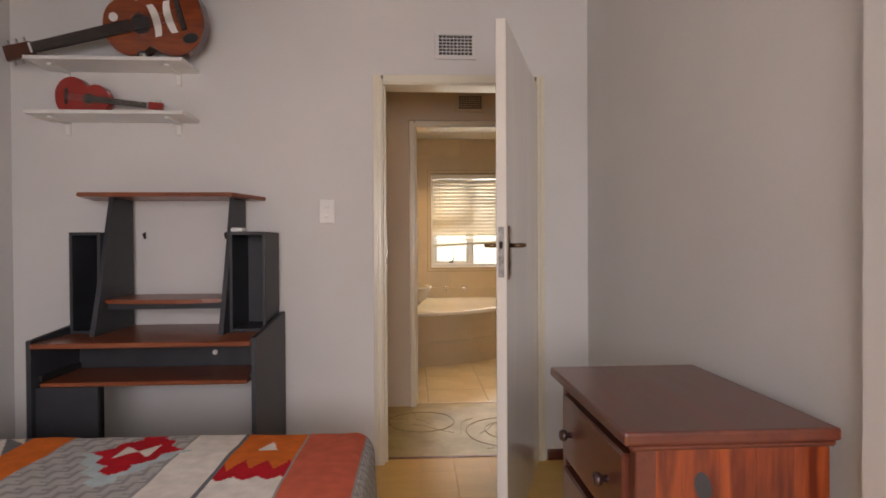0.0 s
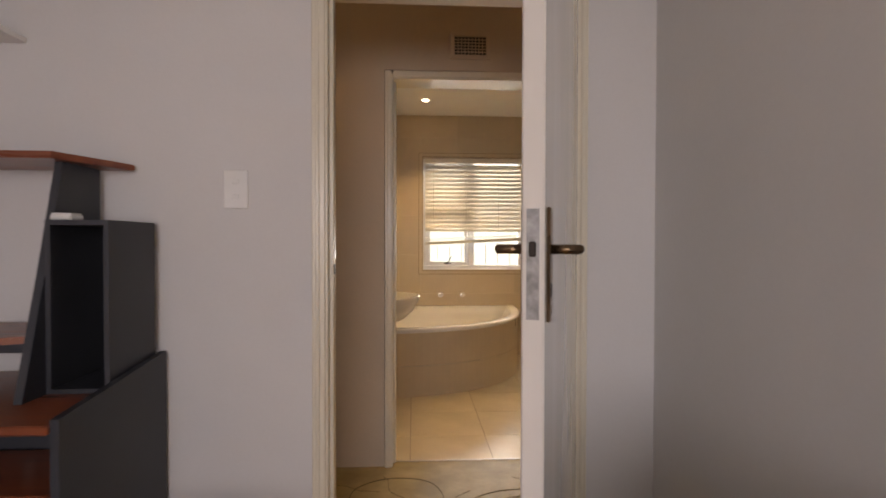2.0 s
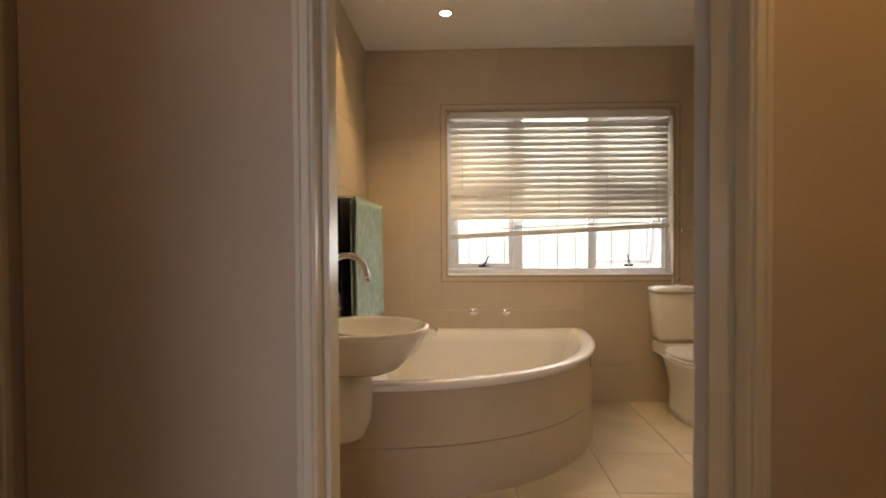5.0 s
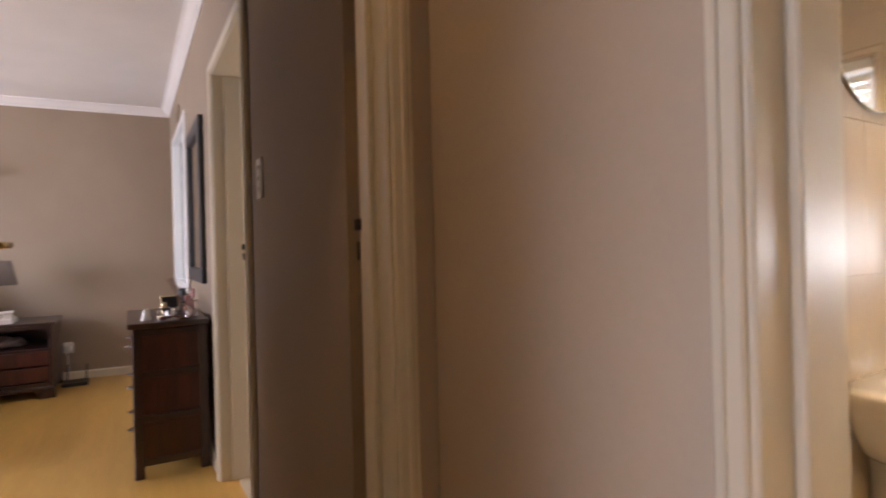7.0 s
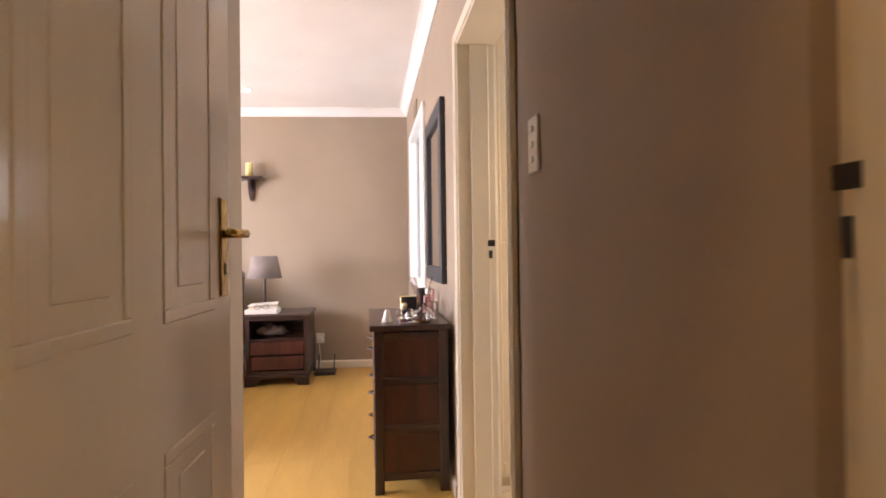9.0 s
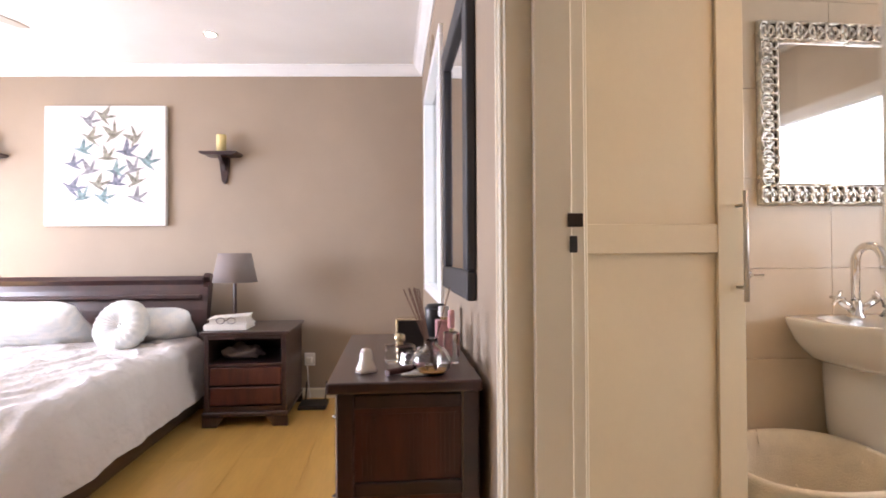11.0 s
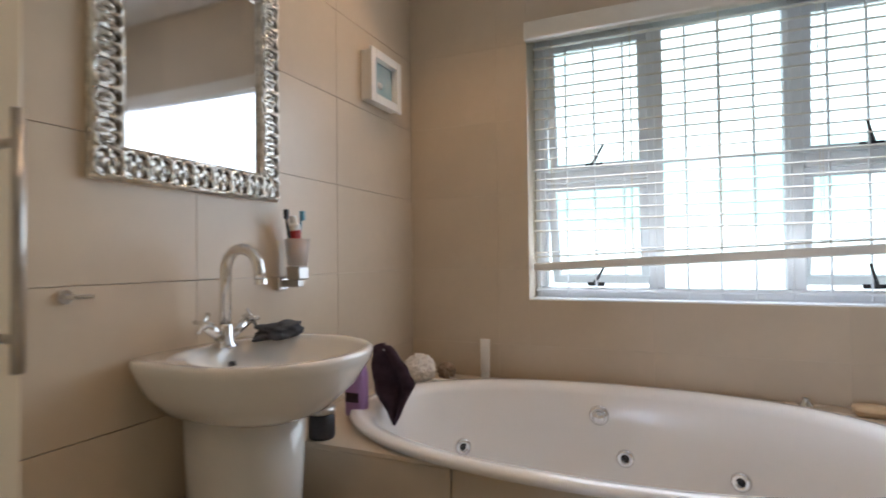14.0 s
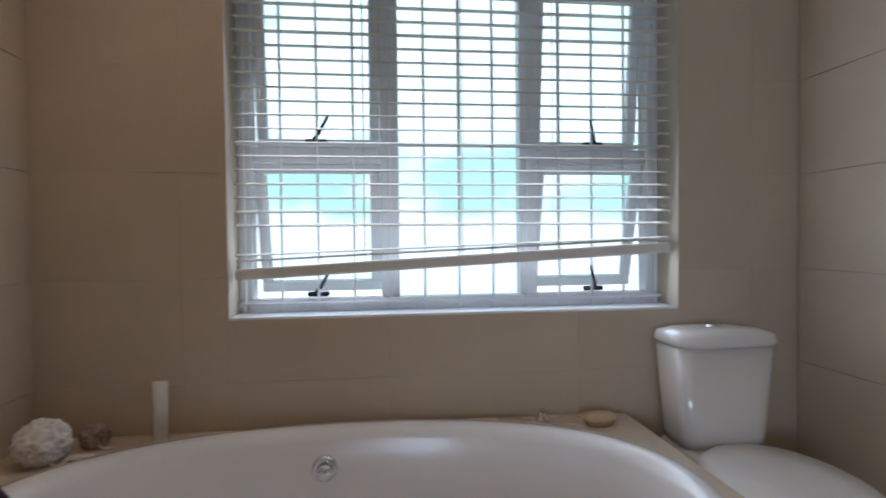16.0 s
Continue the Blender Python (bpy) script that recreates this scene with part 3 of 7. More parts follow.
def door(name, hinge, free, label, metal, panels=False, h=2.02, handle_z=1.172, mat=M_DOOR):
    hx, hy = hinge
    d = Vector((free[0] - hx, free[1] - hy, 0))
    L = d.length
    ang = math.atan2(d.y, d.x)
    root = thing(name, (hx, hy, 0.008), label, "door", kind="structure")
    m = Matrix.Translation((hx, hy, 0.008)) @ Matrix.Rotation(ang, 4, "Z")
    bm = bx(0.004, L, -0.02, 0.02, 0, h, 0.003, m)
    leaf = part("leaf", bm, mat, root)
    if panels:
        for u0, u1, z0, z1 in ((0.11, L / 2 - 0.05, 1.02, 1.86), (L / 2 + 0.05, L - 0.11, 1.02, 1.86), (0.11, L / 2 - 0.05, 0.2, 0.82), (L / 2 + 0.05, L - 0.11, 0.2, 0.82)):
            for s in (-1, 1):
                b = bmesh.new()
                for q in ((u0, u1, z0, z0 + 0.022), (u0, u1, z1 - 0.022, z1), (u0, u0 + 0.022, z0 + 0.022, z1 - 0.022), (u1 - 0.022, u1, z0 + 0.022, z1 - 0.022)):
                    lo, hi = sorted((s * 0.017, s * 0.0228))
                    box(b, q[0], q[1], lo, hi, q[2], q[3], 0.0055, m, 3)
                lo, hi = sorted((s * 0.017, s * 0.0218))
                box(b, u0 + 0.055, u1 - 0.055, lo, hi, z0 + 0.055, z1 - 0.055, 0.005, m)
                part("moulding", b, mat, root)
    for s in (-1, 1):
        b = bmesh.new()
        lo, hi = sorted((s * 0.02, s * 0.026))
        box(b, L - 0.075, L - 0.032, lo, hi, handle_z - 0.13, handle_z + 0.075, 0.004, m)
        pl = part("handle_plate", b, metal, root)
        b = bmesh.new()
        out = m.to_3x3() @ Vector((0, s, 0))
        lever(b, m @ Vector((L - 0.054, s * 0.024, handle_z)), out, m.to_3x3() @ Vector((-1, 0, 0)))
        part("lever", b, metal, pl, smooth=True)
        b = bmesh.new()
        lo, hi = sorted((s * 0.0262, s * 0.0275))
        box(b, L - 0.057, L - 0.050, lo, hi, handle_z - 0.085, handle_z - 0.06, 0, m)
        part("keyhole", b, M_BLACK, pl)
    b = bx(L - 0.0005, L + 0.002, -0.011, 0.011, handle_z - 0.12, handle_z + 0.07, 0, m)
    lk = part("lock_face", b, M_LOCK, root, "worn steel lock face plate")
    b = bx(L + 0.002, L + 0.009, -0.006, 0.006, handle_z - 0.012, handle_z + 0.014, 0.002, m)
    part("latch", b, M_BRONZE, lk)
    for z in (0.25, 1.75):
        part("hinge", tube([m @ Vector((0.0, -0.024, z)), m @ Vector((0.0, -0.024, z + 0.1))], 0.007, 8), M_GLOSS, root)
    return root


door("door_1", (2.30, 2.885), (1.977, 2.02), "white gloss-painted flush door standing open into the study", M_ABRASS)
door("door_2", (2.525, 4.125), (2.855, 4.83), "white gloss-painted bathroom door standing open inward", M_STEEL)
door("door_4", (0.895, 3.062), (0.12, 3.103), "cream panelled door with brass handle, standing open", M_BRASS, True)


def strike(x, y, z, axis, s, mat):
    """A strike plate let into a jamb, with its two slots; s is the side it faces."""
    root = thing("strike_plate", (x, y, z), "dark steel strike plate in the door jamb", "strike plate")
    if axis == "x":
        part("lip", bx(x, x + s * 0.004, y - 0.014, y + 0.018, z + 0.012, z + 0.04, 0.001), mat, root)
        part("slot", bx(x, x + s * 0.003, y - 0.010, y + 0.006, z - 0.04, z - 0.006, 0.001), M_BLACK, root)
    else:
        part("lip", bx(x - 0.012, x + 0.016, y, y + s * 0.004, z + 0.015, z + 0.038, 0.001), mat, root)
        part("slot", bx(x - 0.004, x + 0.006, y, y + s * 0.003, z - 0.045, z - 0.008, 0.001), M_BLACK, root)
    return root


strike(-0.926, 3.948, 1.15, "x", 1, M_BRONZE)
strike(0.93, 3.836, 1.17, "y", -1, M_BRONZE)
strike(1.504, 2.955, 1.12, "x", 1, M_STEEL)


# ---- switches, sockets, vents ----
def light_switch(x, y, z, axis, s, w, h, rockers, label="white plastic light switch on the wall"):
    root = thing("light_switch", (x, y, z), label, "light switch")
    def put(u0, u1, v0, v1, d0, d1, bev=0.0):
        d0, d1 = sorted((s * d0, s * d1))
        return bx(x + u0, x + u1, y + d0, y + d1, z + v0, z + v1, bev) if axis == "y" else bx(x + d0, x + d1, y + u0, y + u1, z + v0, z + v1, bev)
    part("plate", put(-w / 2, w / 2, -h / 2, h / 2, 0, 0.008, 0.003), M_PLASTIC, root)
    for i in range(rockers):
        v = h / 2 - h * (i + 0.5) / rockers * 0.8 - h * 0.1
        part("rocker", put(-0.011, 0.011, v - 0.008, v + 0.008, 0.008, 0.013, 0.002), M_PLASTIC, root)
    return root


light_switch(1.19, Y_A, 1.363, "y", -1, 0.08, 0.127, 2)
light_switch(0.11, Y_B, 1.39, "y", -1, 0.072, 0.135, 3, "cream plastic three-way light switch on the brown wall")


def vent(x0, x1, z0, z1, y, mat, label):
    root = thing("wall_vent", ((x0 + x1) / 2, y, z0), label, "air vent")
    fr = bmesh.new()
    w = 0.022
    for a in ((x0, x1, z0, z0 + w), (x0, x1, z1 - w, z1), (x0, x0 + w, z0 + w, z1 - w), (x1 - w, x1, z0 + w, z1 - w)):
        box(fr, a[0], a[1], y - 0.012, y, a[2], a[3], 0.002)
    part("vent_frame", fr, mat, root)
    # black sheet on the wall, paints in the darkness of the holes
    part("backing", bx(x0 + w, x1 - w, y - 0.002, y - 0.0005, z0 + w, z1 - w), M_BLACK, root)
    g = bmesh.new()
    n, k = 9, 6
    for i in range(1, n):
        u = x0 + w + (x1 - x0 - 2 * w) * i / n
        box(g, u - 0.002, u + 0.002, y - 0.009, y - 0.003, z0 + w, z1 - w)
    for i in range(1, k):
        v = z0 + w + (z1 - z0 - 2 * w) * i / k
        box(g, x0 + w, x1 - w, y - 0.0095, y - 0.0035, v - 0.002, v + 0.002)
    part("grille", g, mat, root)
    return root


vent(1.770, 1.992, 2.180, 2.330, Y_A, M_WHITE, "white painted plaster air vent with square holes")
vent(1.965, 2.175, 2.15, 2.29, Y_P1, M_CREAM, "cream painted air vent above the bathroom door")
vent(-3.12, -2.92, 2.225, 2.375, Y_B, M_TAUPE, "taupe painted air vent high on the bedroom wall")


# ---- study: shelves and instruments ----
def wall_shelf(x0, x1, z):
    root = thing("wall_shelf", ((x0 + x1) / 2, Y_A, z), "white board wall shelf on two brackets", "shelf", "shelves on the study wall")
    part("board", bx(x0, x1, 2.715, Y_A, z - 0.018, z, 0.002), M_PLASTIC, root)
    for x in (x0 + 0.09, x1 - 0.1):
        b = bx(x - 0.012, x + 0.012, 2.765, Y_A, z - 0.03, z - 0.018, 0.002)
        box(b, x - 0.012, x + 0.012, Y_A - 0.014, Y_A, z - 0.085, z - 0.03, 0.002)
        part("bracket", b, M_PLASTIC, root)
    return root


wall_shelf(-0.22, 0.53, 1.845)
wall_shelf(-0.22, 0.53, 2.105)

M_GUITAR = material("guitar_top", (0.30, 0.062, 0.016), 0.2, var=0.15, scale=8, fine=40, bump=0.02, coat=0.6, stretch=(1, 1, 6), second=(0.19, 0.036, 0.012))
M_GSIDE = material("guitar_side", (0.10, 0.028, 0.014), 0.25, var=0.2, coat=0.5)
M_FRET = material("fingerboard", (0.03, 0.022, 0.02), 0.45, var=0.2, fine=60)
M_UKE = material("red_lacquer", (0.34, 0.022, 0.016), 0.22, var=0.08, scale=5, coat=0.6)
M_STICK = material("sticker_white", (0.75, 0.72, 0.68), 0.5, var=0.05)


def fiddle(name, base, angle, lean, size, body_mat, side_mat, label, stickers, flip=1):
    """A fretted instrument lying along a shelf: local u along the neck, v across, w out of the top."""
    root = thing(name, base, label, "guitar" if name == "guitar" else "ukulele")
    m = Matrix.Translation(base) @ Matrix.Rotation(radians(lean), 4, "X") @ Matrix.Rotation(radians(angle), 4, "Y")
    def P(u, v, w):
        return m @ Vector((flip * u * size, -w * size, v * size))
    outline = []
    for i in range(64):
        a = 2 * math.pi * i / 64
        u = 0.25 * math.cos(a)
        t = (u + 0.25) / 0.5
        lower = 0.19 * math.sqrt(max(0.0, 1 - ((t - 0.32) / 0.325) ** 2)) if abs(t - 0.32) < 0.325 else 0
        upper = 0.142 * math.sqrt(max(0.0, 1 - ((t - 0.76) / 0.245) ** 2)) if abs(t - 0.76) < 0.245 else 0
        waist = 0.112 if 0.4 < t < 0.8 else 0
        outline.append((u, max(lower, upper, waist) * (1 if math.sin(a) >= 0 else -1)))
    b = bmesh.new()
    f = [b.verts.new(P(u, v, 0.09)) for u, v in outline]
    k = [b.verts.new(P(u, v, 0.0)) for u, v in outline]
    b.faces.new(list(reversed(k)))
    for i in range(64):
        j = (i + 1) % 64
        b.faces.new((f[i], f[j], k[j], k[i]))
    part("body", b, side_mat, root)
    b = bmesh.new()
    b.faces.new([b.verts.new(P(u * 0.995, v * 0.995, 0.0905)) for u, v in outline])
    g = bmesh.ops.extrude_face_region(b, geom=b.faces[:])
    bmesh.ops.translate(b, vec=(P(0, 0, 0.003) - P(0, 0, 0)), verts=[e for e in g["geom"] if isinstance(e, bmesh.types.BMVert)])
    part("soundboard", b, body_mat, root)
    def disc(u0, v0, r, w, mat, nm, squash=1.0, lab="", n=24):
        q = bmesh.new()
        top = [q.verts.new(P(u0 + r * math.cos(2 * math.pi * i / n), v0 + r * squash * math.sin(2 * math.pi * i / n), w)) for i in range(n)]
        bot = [q.verts.new(P(u0 + r * math.cos(2 * math.pi * i / n), v0 + r * squash * math.sin(2 * math.pi * i / n), w - 0.002)) for i in range(n)]
        q.faces.new(top)
        for i in range(n):
            q.faces.new((top[i], bot[i], bot[(i + 1) % n], top[(i + 1) % n]))
        part(nm, q, mat, root, lab)
    disc(0.065, 0, 0.058, 0.0945, M_PINE, "rosette")
    disc(0.065, 0, 0.048, 0.0955, M_BLACK, "sound_hole")
    def bar(u0, u1, v0, v1, w0, w1, nm, mat, taper=0.0, lab=""):
        q = bmesh.new()
        pts = [(u0, v0), (u1, v0 + taper), (u1, v1 - taper), (u0, v1)]
        lo = [q.verts.new(P(u, v, w0)) for u, v in pts]
        hi = [q.verts.new(P(u, v, w1)) for u, v in pts]
        q.faces.new(lo)
        q.faces.new(list(reversed(hi)))
        for i in range(4):
            q.faces.new((lo[i], lo[(i + 1) % 4], hi[(i + 1) % 4], hi[i]))
        return part(nm, q, mat, root, lab)
    bar(-0.155, -0.13, -0.075, 0.075, 0.093, 0.105, "bridge", M_FRET)
    bar(0.115, 0.62, -0.03, 0.03, 0.085, 0.108, "neck", M_FRET, 0.006)
    bar(0.615, 0.625, -0.024, 0.024, 0.105, 0.112, "nut", M_STICK)
    bar(0.62, 0.76, -0.034, 0.034, 0.075, 0.098, "headstock", side_mat, -0.004)
    for i in range(3):
        for s in (-1, 1):
            q = tube([P(0.65 + i * 0.04, s * 0.03, 0.085), P(0.65 + i * 0.04, s * 0.062, 0.085)], 0.006 * size, 6)
            part("tuning_peg", q, M_STEEL, root)
    for i in range(6 if name == "guitar" else 4):
        v = -0.02 + 0.04 * i / (5 if name == "guitar" else 3)
        part("string", tube([P(-0.14, v * 1.2, 0.109), P(0.62, v * 0.9, 0.113)], 0.0008, 4), M_STEEL, root)
    for u0, v0, r, sq, mt in stickers:
        disc(u0, v0, r, 0.0962, mt, "sticker", sq)
    if name == "guitar":
        for s in (-1, 1):
            q = bmesh.new()
            pts = [(-0.02 + s * 0.012 + s * 0.026 * (1 - math.cos(t)), 0.085 * math.sin(t)) for t in (-1.2 + 2.4 * i / 10 for i in range(11))] + [(-0.02 + s * 0.05 + s * 0.016 * (1 - math.cos(t)), 0.085 * math.sin(t)) for t in (1.2 - 2.4 * i / 10 for i in range(11))]
            q.faces.new([q.verts.new(P(u - 0.03, v, 0.0965)) for u, v in pts])
            part("sticker", q, M_STICK, root, "pale crescent sticker")
    return root


fiddle("guitar", Vector((0.385, 2.82, 2.295)), -13, 8, 0.96, M_GUITAR, M_GSIDE, "brown acoustic guitar with stickers lying on the upper shelf",
       [(0.185, 0.06, 0.022, 1, M_STICK), (0.10, -0.155, 0.03, 1, M_BLACK), (0.10, -0.155, 0.018, 1, M_STICK), (-0.13, 0.13, 0.035, 0.9, M_STICK), (-0.16, -0.12, 0.04, 0.6, M_BLACK)], -1)
fiddle("ukulele", Vector((0.012, 2.835, 1.925)), 6, 6, 0.515, M_UKE, M_UKE, "red ukulele with a dark neck on the lower shelf", [], 1)


# ---- study: desk ----
def computer_desk():
    x0, x1, yf, yb, zt = 0.02, 0.97, 2.36, 2.9, 0.775
    root = thing("computer_desk", ((x0 + x1) / 2, 2.65, 0), "charcoal and cherry computer desk with a hutch", "desk")
    part("desktop", bx(x0 + 0.02, x1 - 0.02, yf, yb, zt - 0.022, zt, 0.004), M_CHERRY, root, "cherry laminate desktop")
    for x in (x0, x1 - 0.02):
        pts = [(yf + 0.01, 0), (yb, 0), (yb, zt + 0.06), (yf + 0.01, zt + 0.012)]
        part("side_panel", prism(pts, "x", x, x + 0.02), M_CHAR, root)
    part("back_rail", bx(x0 + 0.02, x1 - 0.02, yb - 0.2, yb - 0.185, zt - 0.2, zt - 0.022), M_CHAR, root)
    part("cable_grommet", tube([(0.68, yb - 0.2, zt - 0.11), (0.68, yb - 0.206, zt - 0.11)], 0.012, 12), M_PLASTIC, root)
    part("keyboard_tray", bx(x0 + 0.04, x1 - 0.045, yf + 0.03, yb - 0.22, zt - 0.19, zt - 0.172, 0.003), M_CHERRY, root, "cherry laminate keyboard tray")
    for x in (x0 + 0.024, x1 - 0.04):
        part("tray_runner", bx(x, x + 0.014, yf + 0.05, yb - 0.22, zt - 0.17, zt - 0.145), M_BLACK, root)
    part("front_panel", bx(x0 + 0.02, x0 + 0.275, yf + 0.035, yf + 0.053, 0.0, zt - 0.192, 0.001), M_CHAR, root)
    # hutch
    part("hutch_top", prism([(0.075, 2.63), (0.79, 2.63), (0.875, 2.9), (0.0, 2.9)], "z", 1.418, 1.438, bevel=0.003), M_CHERRY, root, "cherry laminate hutch top")
    for x in (0.185, 0.755):
        pts = [(2.53, zt), (2.88, zt), (2.88, 1.418), (2.70, 1.418), (2.62, 1.1)]
        part("hutch_side", prism(pts, "x", x, x + 0.022), M_CHAR, root)
    pts = [(0.207, 2.70), (0.207, 2.62), (0.35, 2.585), (0.55, 2.575), (0.66, 2.59), (0.755, 2.62), (0.755, 2.70), (0.755, 2.88), (0.207, 2.88)]
    part("hutch_shelf", prism(pts, "z", 0.915, 0.935, bevel=0.003), M_CHERRY, root, "curved cherry laminate monitor shelf")
    part("shelf_rail", bx(0.207, 0.755, 2.64, 2.655, 0.885, 0.915), M_CHAR, root)
    for a, b in ((0.045, 0.185), (0.777, 0.945)):
        part("cubby_side", bx(a, a + 0.014, 2.62, 2.88, zt, 1.25, 0.001), M_CHAR, root)
        part("cubby_side", bx(b - 0.014, b, 2.62, 2.88, zt, 1.25, 0.001), M_CHAR, root)
        part("cubby_top", bx(a + 0.014, b - 0.014, 2.62, 2.88, 1.236, 1.25), M_CHAR, root)
        part("cubby_floor", bx(a + 0.014, b - 0.014, 2.62, 2.88, zt + 0.001, zt + 0.014), M_CHAR, root)
        part("cubby_back", bx(a + 0.014, b - 0.014, 2.868, 2.88, zt + 0.014, 1.236), M_CHAR, root)
    return root


computer_desk()
b = thing("remote_box", (0.80, 2.66, 1.25), "small white plastic box on the desk hutch", "box")
part("case", bx(0.775, 0.835, 2.64, 2.70, 1.25, 1.266, 0.005), M_PLASTIC, b)
part("lid", bx(0.779, 0.831, 2.644, 2.696, 1.266, 1.27, 0.0015), M_PLASTIC, b)
for x in (0.245, 0.66):
    h = thing("wall_hook", (x, Y_A, 1.24), "small dark metal hook on the study wall", "hook", "hooks above the desk")
    part("plate", bx(x - 0.006, x + 0.006, Y_A - 0.004, Y_A, 1.22, 1.255, 0.001), M_BRONZE, h)
    part("prong", tube([(x, Y_A - 0.002, 1.245), (x, Y_A - 0.018, 1.235), (x, Y_A - 0.02, 1.248)], 0.003, 6), M_BRONZE, h)


# ---- study: chest of drawers ----
def chest():
    x0, x1, y0, y1, z = 2.085, 2.56, 1.12, 1.73, 0.79
    root = thing("chest_of_drawers", (2.33, 1.43, 0), "red-stained pine chest of drawers with dark top", "chest of drawers")
    part("top", bx(x0, x1, y0, y1, z - 0.028, z, 0.006, seg=2), M_CHESTTOP, root, "dark-stained overhanging top")
    part("moulding", bx(x0 + 0.018, x1, y0 + 0.012, y1 - 0.012, z - 0.045, z - 0.028, 0.006), M_CHESTTOP, root)
    n = 5
    for k in range(n):
        a, c = x0 + 0.055 + (x1 - 0.004 - x0 - 0.055) * k / n, x0 + 0.055 + (x1 - 0.004 - x0 - 0.055) * (k + 1) / n
        part("side_board", bx(a, c - 0.0003, y0 + 0.03, y0 + 0.05, 0.04, z - 0.045, 0.0004), M_PINE, root)
    part("carcass", bx(x0 + 0.055, x1 - 0.006, y0 + 0.05, y1 - 0.03, 0.04, z - 0.045), M_CHESTTOP, root)
    part("corner_post", bx(x0 + 0.035, x0 + 0.08, y0 + 0.027, y0 + 0.06, 0, z - 0.045, 0.003), M_CHESTTOP, root)
    part("corner_post", bx(x0 + 0.035, x0 + 0.08, y1 - 0.06, y1 - 0.027, 0, z - 0.045, 0.003), M_CHESTTOP, root)
    kn = bmesh.new()
    q = lathe([(0.0, 0.0), (0.8, 0.0), (1.0, 0.3), (0.8, 0.55), (0.0, 0.6)], 0, 0, 18, bm=kn)
    bmesh.ops.transform(kn, matrix=Matrix.Translation((2.27, y0 + 0.031, 0.66)) @ Matrix.Rotation(radians(90), 4, "X") @ Matrix.Rotation(0.25, 4, "Z") @ Matrix.Diagonal((0.019, 0.033, 0.003, 1)), verts=kn.verts)
    part("knot", kn, M_CHAR, root, "dark knot in the pine side")
    for lo, hi in ((0.53, 0.72), (0.30, 0.50), (0.07, 0.27)):
        dr = part("drawer", bx(x0 + 0.022, x0 + 0.055, y0 + 0.065, y1 - 0.065, lo, hi, 0.006), M_CHESTTOP, root)
        for y in (y0 + 0.16, y1 - 0.16):
            kb = bmesh.new()
            lathe([(0.0, 0.034), (0.012, 0.034), (0.017, 0.027), (0.016, 0.018), (0.008, 0.012), (0.009, 0.0)], 0, 0, 14, bm=kb)
            bmesh.ops.transform(kb, matrix=Matrix.Translation((x0 + 0.022, y, (lo + hi) / 2)) @ Matrix.Rotation(radians(-90), 4, "Y"), verts=kb.verts)
            part("knob", kb, M_DARK, dr, smooth=True)
    return root


chest()


# ---- study: bed with patterned blanket ----
def blanket_colours():
    base = {"orange": (0.76, 0.17, 0.035), "red": (0.56, 0.02, 0.03), "white": (0.80, 0.75, 0.69), "grey": (0.47, 0.455, 0.44), "dark": (0.17, 0.17, 0.18), "mid": (0.33, 0.32, 0.315), "salmon": (0.66, 0.14, 0.085), "blue": (0.48, 0.60, 0.62)}
    return {k: material("blanket_" + k, v, 0.95, var=0.06, scale=25, fine=260, bump=0.5, dist=0.003, spec=0.1) for k, v in base.items()}


